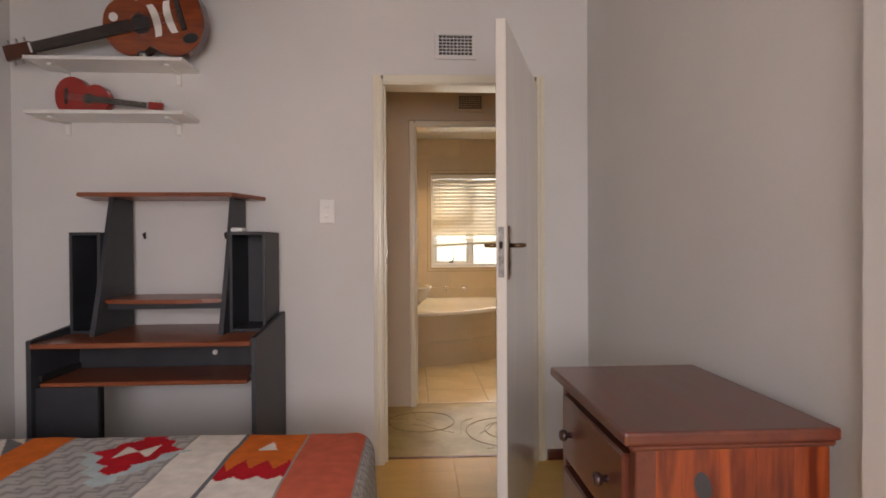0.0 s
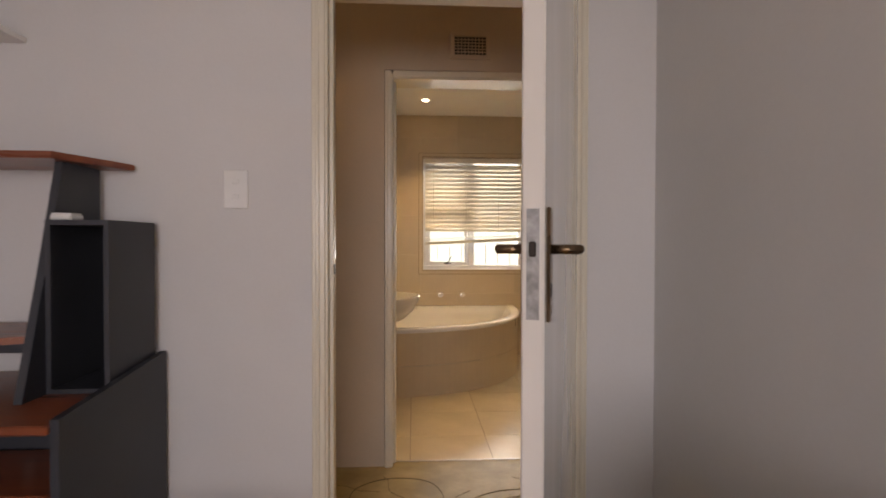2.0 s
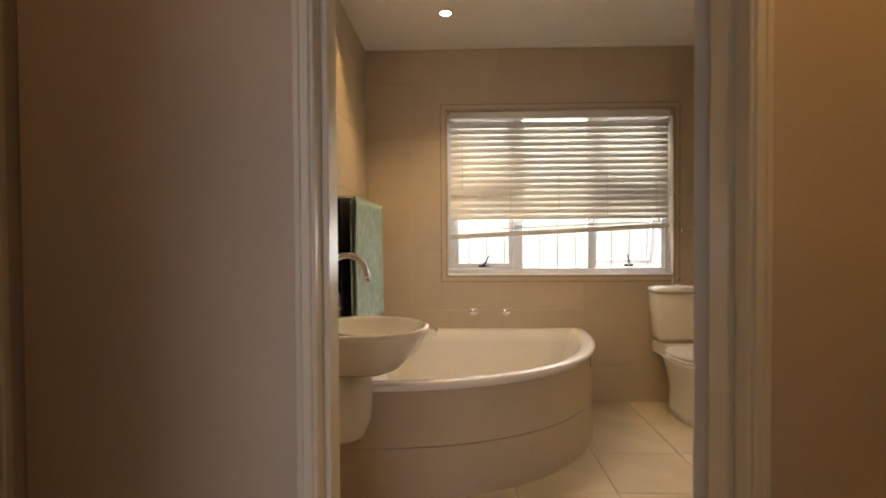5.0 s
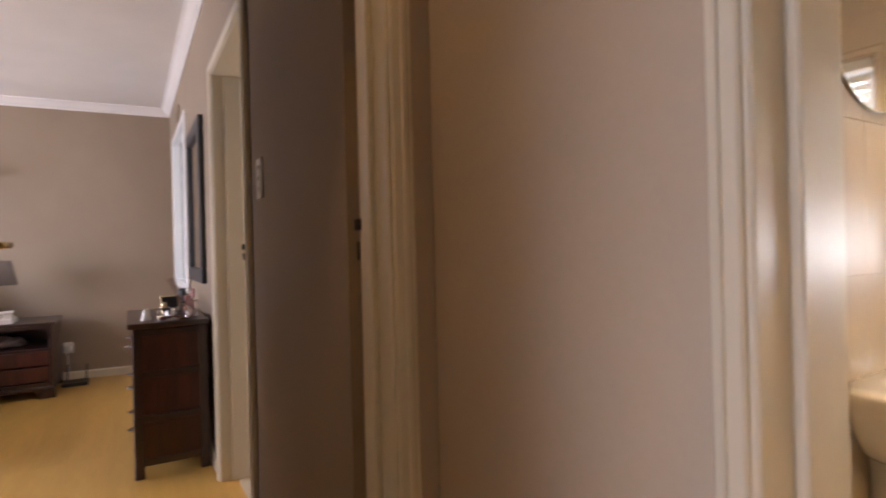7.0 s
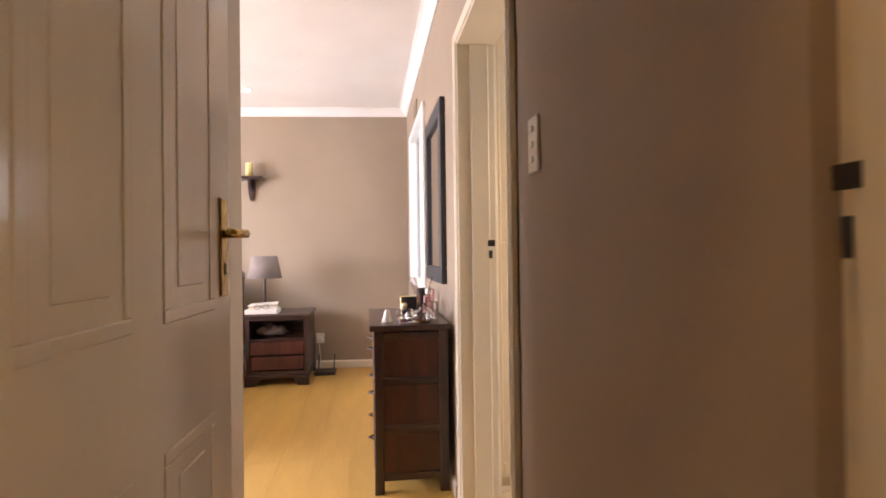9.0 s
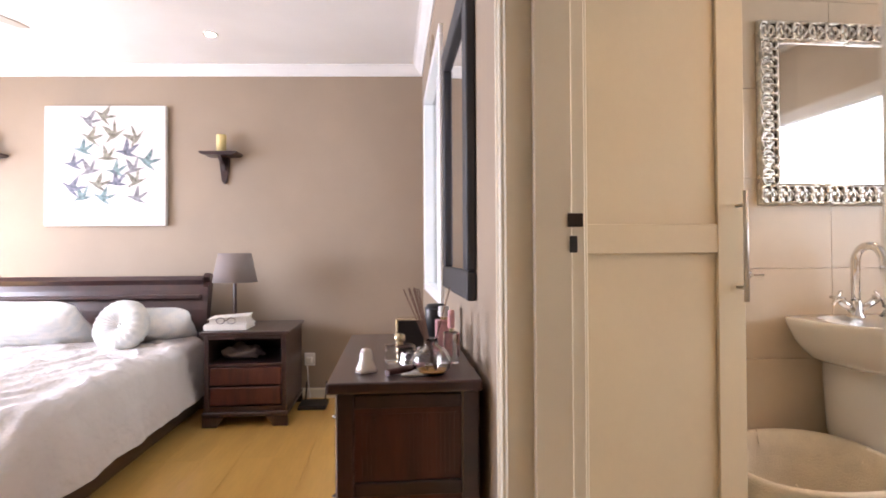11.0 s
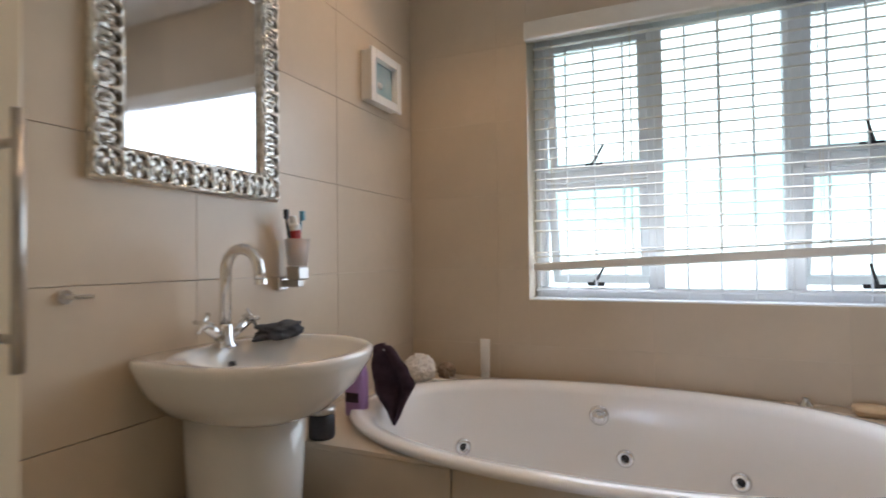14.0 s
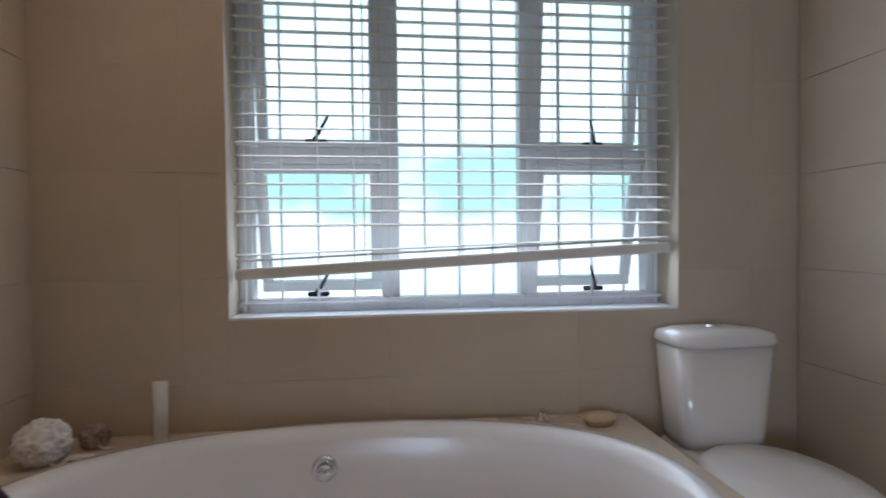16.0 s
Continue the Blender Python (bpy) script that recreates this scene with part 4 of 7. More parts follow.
def blanket_bed():
    root = thing("bed", (0.6, 1.0, 0), "bed with a red, orange and grey patterned blanket", "bed")
    part("base", bx(-0.36, 1.43, 0.02, 1.96, 0.05, 0.26, 0.01), M_CHAR, root)
    part("mattress", bx(-0.37, 1.44, 0.01, 1.97, 0.26, 0.44, 0.04, seg=3), M_PLASTIC, root)
    mats = blanket_colours()
    names = list(mats)
    def colour(x, y):
        def zig(u, step):
            return abs((u / step) % 1 - 0.5) * 2
        def meander(x, y):
            i, j = math.floor(x / 0.035), math.floor(y / 0.05)
            u, v = x / 0.035 - i, y / 0.05 - j
            if (i + j) % 2:
                return "mid" if u < 0.3 else "grey"
            return "mid" if v < 0.24 or (v > 0.5 and v < 0.7 and u > 0.35) else "grey"
        if x > 1.485:
            return "mid" if zig(x + 0.02 * math.sin(y * 60), 0.034) < 0.4 else "grey"
        if x > 1.475:
            return "mid"
        if x > 1.275:
            return "salmon"
        if x > 1.265:
            return "mid"
        if x > 1.06:
            d = (2.0 - y) % 1.0
            if abs(d - 0.14) < 0.035 and abs(x - 1.165) < (d - 0.105) * 0.45:
                return "white"
            edge = 0.27 + 0.075 * zig(x, 0.068)
            if d > edge:
                return "red" if d < edge + 0.07 + 0.05 * zig(x + 0.034, 0.068) else "white"
            return "orange"
        if x > 1.05:
            return "dark"
        if x > 0.915:
            return "white"
        if x > 0.57:
            v = ((2.0 - y - 0.16 + 0.31) % 0.62) - 0.31
            r = abs(x - 0.74) + abs(v) * 0.68
            saw = 0.03 * zig(v, 0.075)
            if abs(v) < abs(x - 0.74) * 0.9 + 0.004 and abs(x - 0.74) < 0.055:
                return "white"
            if r < 0.115 + saw:
                return "red"
            if r < 0.165 + saw and v > 0:
                return "blue"
            return "white" if x > 0.89 else ("mid" if x > 0.88 else meander(x, y))
        if x > 0.46:
            return meander(x, y)
        if x > 0.32:
            return "orange"
        if x > 0.22:
            return "white" if zig(x * 1.2 + y, 0.11) > (x - 0.22) / 0.1 else "dark"
        return "grey"
    bm = bmesh.new()
    nx, ny = 330, 220
    grid = []
    for j in range(ny + 1):
        row = []
        for i in range(nx + 1):
            u = -0.42 + (1.56 + 0.42 + 0.34) * i / nx
            v = 0.75 + (2.05 + 0.36 - 0.75) * j / ny
            x, z, y = u, 0.512, v
            r = 0.075
            ex, ey = 1.425, 1.965
            if u > ex:
                s = u - ex
                a = min(s / r, math.pi / 2)
                x = ex + r * math.sin(a) + max(0, s - r * math.pi / 2) * 0.06
                z -= r * (1 - math.cos(a)) + max(0, s - r * math.pi / 2)
            if v > ey:
                s = v - ey
                a = min(s / r, math.pi / 2)
                y = ey + r * math.sin(a) + max(0, s - r * math.pi / 2) * 0.06
                z -= r * (1 - math.cos(a)) + max(0, s - r * math.pi / 2)
            z += 0.012 * noise.noise(Vector((x * 2.3, y * 2.3, 0))) + 0.004 * noise.noise(Vector((x * 9, y * 9, 3)))
            row.append(bm.verts.new((x, y, max(z, 0.12))))
        grid.append(row)
    for j in range(ny):
        for i in range(nx):
            f = bm.faces.new((grid[j][i], grid[j][i + 1], grid[j + 1][i + 1], grid[j + 1][i]))
            u = -0.42 + 2.32 * (i + 0.5) / nx
            v = 0.75 + 1.66 * (j + 0.5) / ny
            f.material_index = names.index(colour(u, v))
            f.smooth = True
    ob = part("blanket", bm, mats[names[0]], root, "woven blanket with zigzag and diamond bands")
    for k in names[1:]:
        ob.data.materials.append(mats[k])
    so = ob.modifiers.new("thick", "SOLIDIFY")
    so.thickness, so.offset = 0.012, -1
    return root


blanket_bed()

# ---- sanitary ware ----
def ring_loft(rings, cap=True, first=True):
    bm = bmesh.new()
    vs = [[bm.verts.new(p) for p in r] for r in rings]
    n = len(vs[0])
    for a, b in zip(vs, vs[1:]):
        for i in range(n):
            bm.faces.new((a[i], a[(i + 1) % n], b[(i + 1) % n], b[i]))
    if cap:
        if first:
            bm.faces.new(list(reversed(vs[0])))
        bm.faces.new(vs[-1])
    return bm


def oval(cx, cy, a, b, z, n=48, e=2.0, flat_back=0.0):
    out = []
    for i in range(n):
        t = 2 * math.pi * i / n
        c, s = math.cos(t), math.sin(t)
        out.append(Vector((cx + a * math.copysign(abs(c) ** (2 / e), c), cy + b * math.copysign(abs(s) ** (2 / e), s), z)))
    return out


def toilet(cx, wy, label, k=1.0, kb=1.0, w=1.0, tb=0.49):
    """A close-coupled toilet against a wall at y = wy, facing -y; k scales its height."""
    root = thing("toilet", (cx, wy - 0.35, 0), label, "toilet")
    tk = ring_loft([oval(cx, wy - 0.10, 0.150 * w, 0.078, tb * k, 40, 5), oval(cx, wy - 0.10, 0.160 * w, 0.083, (tb + 0.03) * k, 40, 5), oval(cx, wy - 0.10, 0.185 * w, 0.095, 0.84 * k, 40, 5)])
    part("tank", tk, M_CERAMIC, root, smooth=True)
    lid = part("tank_lid", ring_loft([oval(cx, wy - 0.105, 0.19 * w, 0.1, 0.842 * k, 40, 4.5), oval(cx, wy - 0.105, 0.196 * w, 0.104, 0.855 * k, 40, 4.5), oval(cx, wy - 0.105, 0.19 * w, 0.098, 0.878 * k, 40, 4), oval(cx, wy - 0.105, 0.14 * w, 0.07, 0.89 * k, 40, 3), oval(cx, wy - 0.105, 0.05, 0.03, 0.892 * k, 40)]), M_CERAMIC, root, smooth=True)
    part("flush_button", lathe([(0.0, 0.9 * k), (0.02, 0.899 * k), (0.024, 0.893 * k), (0.024, 0.885 * k)], cx, wy - 0.1, 20), M_CHROME, lid, "oval chrome flush button", smooth=True)
    yb = wy - 0.38
    bowl = ring_loft([oval(cx, wy - 0.33, 0.115, 0.235, 0, 40, 2.6), oval(cx, wy - 0.33, 0.112, 0.23, 0.06, 40, 2.6), oval(cx, wy - 0.33, 0.108, 0.235, 0.18 * k * kb, 40, 2.4), oval(cx, wy - 0.36, 0.14, 0.27, 0.3 * k * kb, 40, 2.3), oval(cx, wy - 0.37, 0.175, 0.29, 0.40 * k * kb, 40, 2.3), oval(cx, wy - 0.37, 0.182, 0.295, 0.425 * k * kb, 40, 2.3)])
    part("bowl", bowl, M_CERAMIC, root, smooth=True)
    part("shelf", bx(cx - 0.15 * w, cx + 0.15 * w, wy - 0.24, wy - 0.01, 0.38 * k * kb, (tb - 0.002) * k, 0.02, seg=3), M_CERAMIC, root)
    part("seat", ring_loft([oval(cx, yb - 0.04, 0.178, 0.235, 0.426 * k * kb, 40, 2.2), oval(cx, yb - 0.04, 0.183, 0.24, 0.435 * k * kb, 40, 2.2), oval(cx, yb - 0.04, 0.18, 0.237, 0.446 * k * kb, 40, 2.2)]), M_PLASTIC, root, smooth=True)
    part("seat_lid", ring_loft([oval(cx, yb - 0.03, 0.178, 0.235, 0.449 * k * kb, 40, 2.2), oval(cx, yb - 0.03, 0.181, 0.238, 0.458 * k * kb, 40, 2.2), oval(cx, yb - 0.03, 0.165, 0.22, 0.472 * k * kb, 40, 2.2), oval(cx, yb - 0.03, 0.09, 0.12, 0.478 * k * kb, 40, 2.0)]), M_PLASTIC, root, smooth=True)
    for s in (-0.07, 0.07):
        part("seat_hinge", tube([(cx + s - 0.02, wy - 0.205, 0.455 * k * kb), (cx + s + 0.02, wy - 0.205, 0.455 * k * kb)], 0.011, 8), M_CHROME, root)
    return root


toilet(3.44, YN, "white ceramic close-coupled toilet beside the bathroom wall", 0.93)
toilet(0.405, YE, "white ceramic close-coupled toilet beside the jacuzzi bath", 0.995, 1.18, 0.85, 0.535)


def washbasin(wx, cy, z, depth, width, label, ped, deep=0.19, wide=1.0):
    """A wall basin on a wall at x = wx that faces +x, with a half pedestal."""
    root = thing("washbasin", (wx, cy, ped), label, "washbasin")
    def d_shape(sc, zz, back=0.0, n=56):
        out = []
        for i in range(n):
            t = 2 * math.pi * i / n
            c, s = math.cos(t), math.sin(t)
            u = depth * 0.42 + depth * 0.58 * sc * c if c > 0 else depth * 0.42 + (depth * 0.42 - back) * math.copysign(abs(c) ** 0.35, c)
            v = width / 2 * sc * math.copysign(abs(s) ** (0.9 if c > 0 else 0.6), s)
            out.append(Vector((wx + u, cy + v, zz)))
        return out
    def hollow(sc, zz, n=56):
        return [Vector((wx + depth * 0.56 + depth * 0.40 * sc * math.cos(2 * math.pi * i / n), cy + width * 0.445 * sc * math.sin(2 * math.pi * i / n), zz)) for i in range(n)]
    rings = [d_shape(0.5, z - deep), d_shape(0.62, z - deep * 0.9), d_shape(0.84, z - deep * 0.55), d_shape(0.98, z - 0.025), d_shape(1.0, z - 0.008), d_shape(0.985, z), hollow(1.0, z + 0.001), hollow(0.97, z - 0.012), hollow(0.85, z - deep * 0.37), hollow(0.6, z - deep * 0.6), hollow(0.2, z - deep * 0.68)]
    part("bowl", ring_loft(rings), M_CERAMIC, root, smooth=True)
    over = tube([(wx + depth * 0.19, cy, z - 0.05), (wx + depth * 0.215, cy, z - 0.05)], 0.012, 14)
    part("overflow", over, M_BLACK, root)
    part("drain", lathe([(0.0, z - deep * 0.66), (0.02, z - deep * 0.655), (0.022, z - deep * 0.68)], wx + depth * 0.56, cy, 16), M_CHROME, root)
    pr = []
    for zz, r in ((ped, 0.075), (ped + 0.02, 0.095), (ped + 0.09, 0.115), (z - deep * 0.84, 0.124)):
        r *= wide
        pr.append([Vector((wx + 0.006 + max(0, 0.13 + r * 1.25 * math.cos(2 * math.pi * i / 40)), cy + r * math.sin(2 * math.pi * i / 40), zz)) for i in range(40)])
    part("half_pedestal", ring_loft(pr), M_CERAMIC, root, smooth=True)
    return root


def mixer_tap(x, y, z, label, h=0.25, reach=0.13, side=1):
    """A swan-neck mixer with two cross heads, spout towards +x."""
    root = thing("mixer_tap", (x, y, z), label, "tap")
    part("base", lathe([(0.026, z), (0.026, z + 0.006), (0.019, z + 0.012), (0.017, z + 0.05), (0.014, z + 0.055)], x, y, 20), M_CHROME, root, smooth=True)
    pts = [(x, y, z + 0.05), (x, y, z + h - reach / 2)]
    for i in range(1, 10):
        a = math.pi * i / 10
        pts.append((x + reach / 2 * (1 - math.cos(a)), y, z + h - reach / 2 + reach / 2 * math.sin(a)))
    pts += [(x + reach, y, z + h - reach / 2), (x + reach + 0.003, y, z + h - reach / 2 - 0.02)]
    part("spout", tube(pts, 0.0135, 14), M_CHROME, root, smooth=True)
    part("aerator", tube([(x + reach + 0.003, y, z + h - reach / 2 - 0.02), (x + reach + 0.004, y, z + h - reach / 2 - 0.032)], 0.0145, 14), M_CHROME, root)
    for s in (-1, 1):
        a, b = Vector((x, y + s * 0.012, z + 0.022)), Vector((x + 0.008, y + s * 0.065, z + 0.058))
        arm = part("tap_arm", tube([a, b], 0.012, 12), M_CHROME, root, smooth=True)
        d = (b - a).normalized()
        p1 = d.cross(Vector((1, 0, 0))).normalized()
        p2 = d.cross(p1)
        bm = tube([b, b + d * 0.012], 0.009, 10)
        for q in (p1, p2):
            tube([b + d * 0.012 - q * 0.026, b + d * 0.012 + q * 0.026], 0.005, 8, bm)
        part("cross_head", bm, M_CHROME, arm, smooth=True)
    return root


# bathroom
washbasin(1.295, 5.13, 0.788, 0.53, 0.56, "white ceramic basin on a half pedestal, bathroom wall", 0.30)
mixer_tap(1.40, 5.11, 0.788, "chrome swan-neck basin mixer tap", 0.30, 0.16)


def tub_corner():
    c = Vector((1.295, YN, 0))
    def outline(z, s, n=40):
        pts = []
        for i in range(n + 1):
            t = math.pi / 2 * i / n
            u, v = math.cos(t) ** (2 / 2.55), math.sin(t) ** (2 / 2.55)
            pts.append(Vector((c.x + 1.52 * u, c.y - 1.5 * v, z)))
        for i in range(1, 12):
            pts.append(Vector((c.x, c.y - 1.5 + 1.5 * i / 12, z)))
        pts.append(Vector((c.x, c.y, z)))
        for i in range(1, 12):
            pts.append(Vector((c.x + 1.52 * i / 12, c.y, z)))
        m = Vector((1.95, 5.95, z))
        return [m + (p - m) * s for p in pts]
    root = thing("corner_bath", (1.9, 6.0, 0), "white corner bath with a curved tiled front", "bathtub")
    part("apron", ring_loft([outline(0.0, 0.975), outline(0.235, 0.975)], False), M_WTILE, root, "curved beige tiled bath front")
    part("apron", ring_loft([outline(0.238, 0.975), outline(0.49, 0.975)], False), M_WTILE, root, "curved beige tiled bath front")
    part("tub", ring_loft([outline(0.491, 0.99), outline(0.505, 1.0), outline(0.522, 0.995), outline(0.528, 0.975), outline(0.526, 0.91), outline(0.515, 0.88), outline(0.44, 0.84), outline(0.2, 0.74), outline(0.15, 0.62), outline(0.14, 0.2)], True, False), M_ACRYL, root, smooth=True)
    return root


tub_corner()
for x in (2.05, 2.275):
    t = thing("bath_tap", (x, YN, 0.64), "small chrome wall tap above the bath", "tap", "bath wall taps")
    part("rose", tube([(x, YN, 0.64), (x, YN - 0.012, 0.64)], 0.027, 18), M_CHROME, t)
    part("stem", tube([(x, YN - 0.012, 0.64), (x, YN - 0.04, 0.64)], 0.012, 12), M_CHROME, t)
    b = tube([(x - 0.03, YN - 0.045, 0.64), (x + 0.03, YN - 0.045, 0.64)], 0.006, 8)
    tube([(x, YN - 0.045, 0.61), (x, YN - 0.045, 0.67)], 0.006, 8, b)
    part("cross_head", b, M_CHROME, t)
t = thing("bath_mixer", (1.72, 6.35, 0.527), "chrome deck-mounted bath mixer on the bath rim", "tap")
for dx in (-0.07, 0.0, 0.07):
    part("pillar", lathe([(0.0, 0.575), (0.012, 0.574), (0.022, 0.565), (0.022, 0.553), (0.012, 0.548), (0.014, 0.527)], 1.72 + dx, 6.35 - dx * 0.3, 14), M_CHROME, t, smooth=True)

# round mirror
r = thing("round_mirror", (1.3, 5.16, 1.475), "round frameless mirror on the bathroom wall", "mirror")
bm = tube([(1.296, 5.16, 1.745), (1.306, 5.16, 1.745)], 0.268, 64)
part("rim", bm, M_STEEL, r)
part("glass", tube([(1.306, 5.16, 1.745), (1.3075, 5.16, 1.745)], 0.266, 64), M_MIRROR, r)

M_TEAL = material("pale_green_towel", (0.42, 0.56, 0.52), 0.95, var=0.1, scale=20, fine=400, bump=0.6, dist=0.003, spec=0.1)
M_DKTOWEL = material("dark_towel", (0.03, 0.03, 0.028), 0.95, var=0.2, scale=20, fine=400, bump=0.6, dist=0.003, spec=0.1)
r = thing("towel_rail", (1.36, 5.95, 1.36), "chrome double towel rail on the bathroom wall", "towel rail")
for x in (1.36, 1.43):
    part("bar", tube([(x, 5.42, 1.36), (x, 6.46, 1.36)], 0.008, 10), M_CHROME, r)
for y in (5.43, 6.45):
    part("bracket", tube([(1.295, y, 1.36), (1.445, y, 1.36)], 0.009, 10), M_CHROME, r)


def towel(x, y0, y1, z, drop_a, drop_b, mat, label, seed):
    """A towel hung over a rail along y, falling on both sides."""
    root = thing("towel", (x, (y0 + y1) / 2, z), label, "towel")
    bm = bmesh.new()
    n, k = 28, 34
    g = []
    for i in range(n + 1):
        y = y0 + (y1 - y0) * i / n
        row = []
        for j in range(k + 1):
            s = -drop_a + (drop_a + drop_b) * j / k
            w = 0.012 * noise.noise(Vector((y * 7, abs(s) * 1.5, seed))) * min(1, abs(s) * 3)
            if abs(s) < 0.02:
                a = s / 0.02 * math.pi / 2
                px, pz = x + 0.014 * math.sin(a), z + 0.012 * math.cos(a)
            else:
                px, pz = x + math.copysign(0.014, s) + w, z - (abs(s) - 0.02)
            row.append(bm.verts.new((px, y, pz)))
        g.append(row)
    for i in range(n):
        for j in range(k):
            bm.faces.new((g[i][j], g[i + 1][j], g[i + 1][j + 1], g[i][j + 1]))
    ob = part("cloth", bm, mat, root, smooth=True)
    so = ob.modifiers.new("thick", "SOLIDIFY")
    so.thickness = 0.006
    return root


towel(1.43, 5.5, 6.4, 1.365, 0.62, 0.72, M_TEAL, "pale green bath towel hanging over the rail", 1)
towel(1.36, 5.46, 6.3, 1.365, 0.5, 0.66, M_DKTOWEL, "dark towel hanging on the inner rail", 5)


def downlight(x, y, z, label="round recessed ceiling downlight, lit"):
    r = thing("downlight", (x, y, z), label, "downlight")
    part("ring", lathe([(0.032, z - 0.001), (0.034, z - 0.006), (0.046, z - 0.004), (0.048, z)], x, y, 28), M_STEEL, r, smooth=True)
    part("lens", lathe([(0.0, z - 0.016), (0.014, z - 0.0145), (0.026, z - 0.0105), (0.033, z - 0.004)], x, y, 24), M_LAMPGLOW, r, smooth=True)
    return r


downlight(1.88, 6.02, 2.48)
downlight(2.9, 5.4, 2.48)
downlight(-3.57, 2.37, 2.6)
cable = next(o for o in scene.objects if o.name.startswith("venetian_blind") and o.location.x > 1)
part("pull_cord", tube([(3.42, 6.62, 2.0), (3.425, 6.618, 1.3), (3.43, 6.62, 0.86)], 0.0025, 6), M_PLASTIC, cable)
part("tassel", lathe([(0.0, 0.82), (0.006, 0.825), (0.004, 0.86)], 3.43, 6.62, 10), M_PLASTIC, cable)

# fixture for the unseen passage lamp, its place assumed
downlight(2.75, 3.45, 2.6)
# fixture made up for the added fill lamp
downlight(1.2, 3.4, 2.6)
for lx, ly in ((-1.2, 5.7), (-0.3, 5.7), (-0.55, 4.7)):
    downlight(lx, ly, 2.5)
# ---- main bedroom ----
M_DUVET = material("cream_duvet", (0.66, 0.63, 0.62), 0.85, var=0.03, scale=3, fine=11, bump=0.7, dist=0.03, spec=0.2)
M_PILLOW = material("pale_pillow", (0.70, 0.68, 0.64), 0.85, var=0.14, scale=16, fine=160, bump=0.3, dist=0.003, spec=0.2, second=(0.61, 0.62, 0.61), mix_at=(0.42, 0.55))
M_SHADE = material("grey_lampshade", (0.24, 0.2, 0.19), 0.9, var=0.06, scale=5, fine=300, bump=0.2)


def sleigh_bed():
    y0, y1 = 0.69, 2.23
    root = thing("double_bed", (-3.0, 1.46, 0), "dark sleigh bed with a rumpled cream duvet", "bed")
    prof = [(-4.03, 0.05), (-3.93, 0.05), (-3.92, 0.5), (-3.945, 0.72), (-3.985, 0.86), (-4.0, 0.9), (-3.985, 0.935), (-4.01, 0.965), (-4.05, 0.955), (-4.06, 0.92), (-4.045, 0.86), (-4.0, 0.7), (-3.98, 0.5)]
    part("headboard", prism([(x, z) for x, z in prof], "y", y0 + 0.05, y1 - 0.05), M_DARK, root)
    for y in (y0, y1 - 0.05):
        post = [(x + (0.012 if x > -4.0 else -0.012), z + (0.02 if z > 0.8 else 0)) for x, z in prof]
        post[0], post[1] = (-4.04, 0.0), (-3.91, 0.0)
        part("post", prism(post, "y", y, y + 0.05, bevel=0.006), M_DARK, root)
    part("headboard_rail", bx(-3.955, -3.925, y0 + 0.05, y1 - 0.05, 0.80, 0.83, 0.006), M_DARK, root)
    for y in (y0 + 0.01, y1 - 0.04):
        part("side_rail", bx(-3.92, -2.0, y, y + 0.03, 0.03, 0.28, 0.006), M_DARK, root)
    part("footboard", bx(-2.0, -1.95, y0 + 0.02, y1 - 0.02, 0.04, 0.42, 0.012, seg=2), M_DARK, root)
    part("mattress", bx(-3.9, -2.02, y0 + 0.05, y1 - 0.05, 0.2, 0.455, 0.04, seg=2), M_PLASTIC, root)
    bm = bmesh.new()
    nx, ny = 110, 110
    g = []
    for i in range(nx + 1):
        u = -3.86 + (1.93 + 0.12) * i / nx
        row = []
        for j in range(ny + 1):
            v = -0.29 + (1.42 + 0.69) * j / ny
            x, z = u, 0.52
            c = min(max(v, 0), 1.42)
            over = v - c
            y = 0.75 + c
            r = 0.07
            s = abs(over)
            if s > 0:
                a = min(s / r, math.pi / 2)
                y += math.copysign(r * math.sin(a), over)
                rest = max(0, s - r * math.pi / 2)
                z -= r * (1 - math.cos(a)) + rest
                fold = 0.028 * noise.noise(Vector((x * 5, 7, math.copysign(1, over)))) * min(1, rest * 4)
                y += math.copysign(fold + rest * 0.2, over)
            if u > -2.06:
                z -= (u + 2.06) * 0.55
            calm = max(0.2, 1 - 4 * s)
            z += calm * (0.022 * noise.noise(Vector((x * 2.6, y * 2.6, 0.3))) + 0.012 * noise.noise(Vector((x * 7, y * 6 + x * 4, 2.0))))
            cr = noise.noise(Vector((x * 4 + y * 6, y * 3 - x * 3, 5.0)))
            z += calm * 0.02 * max(0, 1 - abs(cr) * 5)
            row.append(bm.verts.new((x, y, max(z, 0.1))))
        g.append(row)
    for i in range(nx):
        for j in range(ny):
            bm.faces.new((g[i][j], g[i + 1][j], g[i + 1][j + 1], g[i][j + 1]))
    part("duvet", bm, M_DUVET, root, "rumpled cream duvet", smooth=True)
    return root


sleigh_bed()


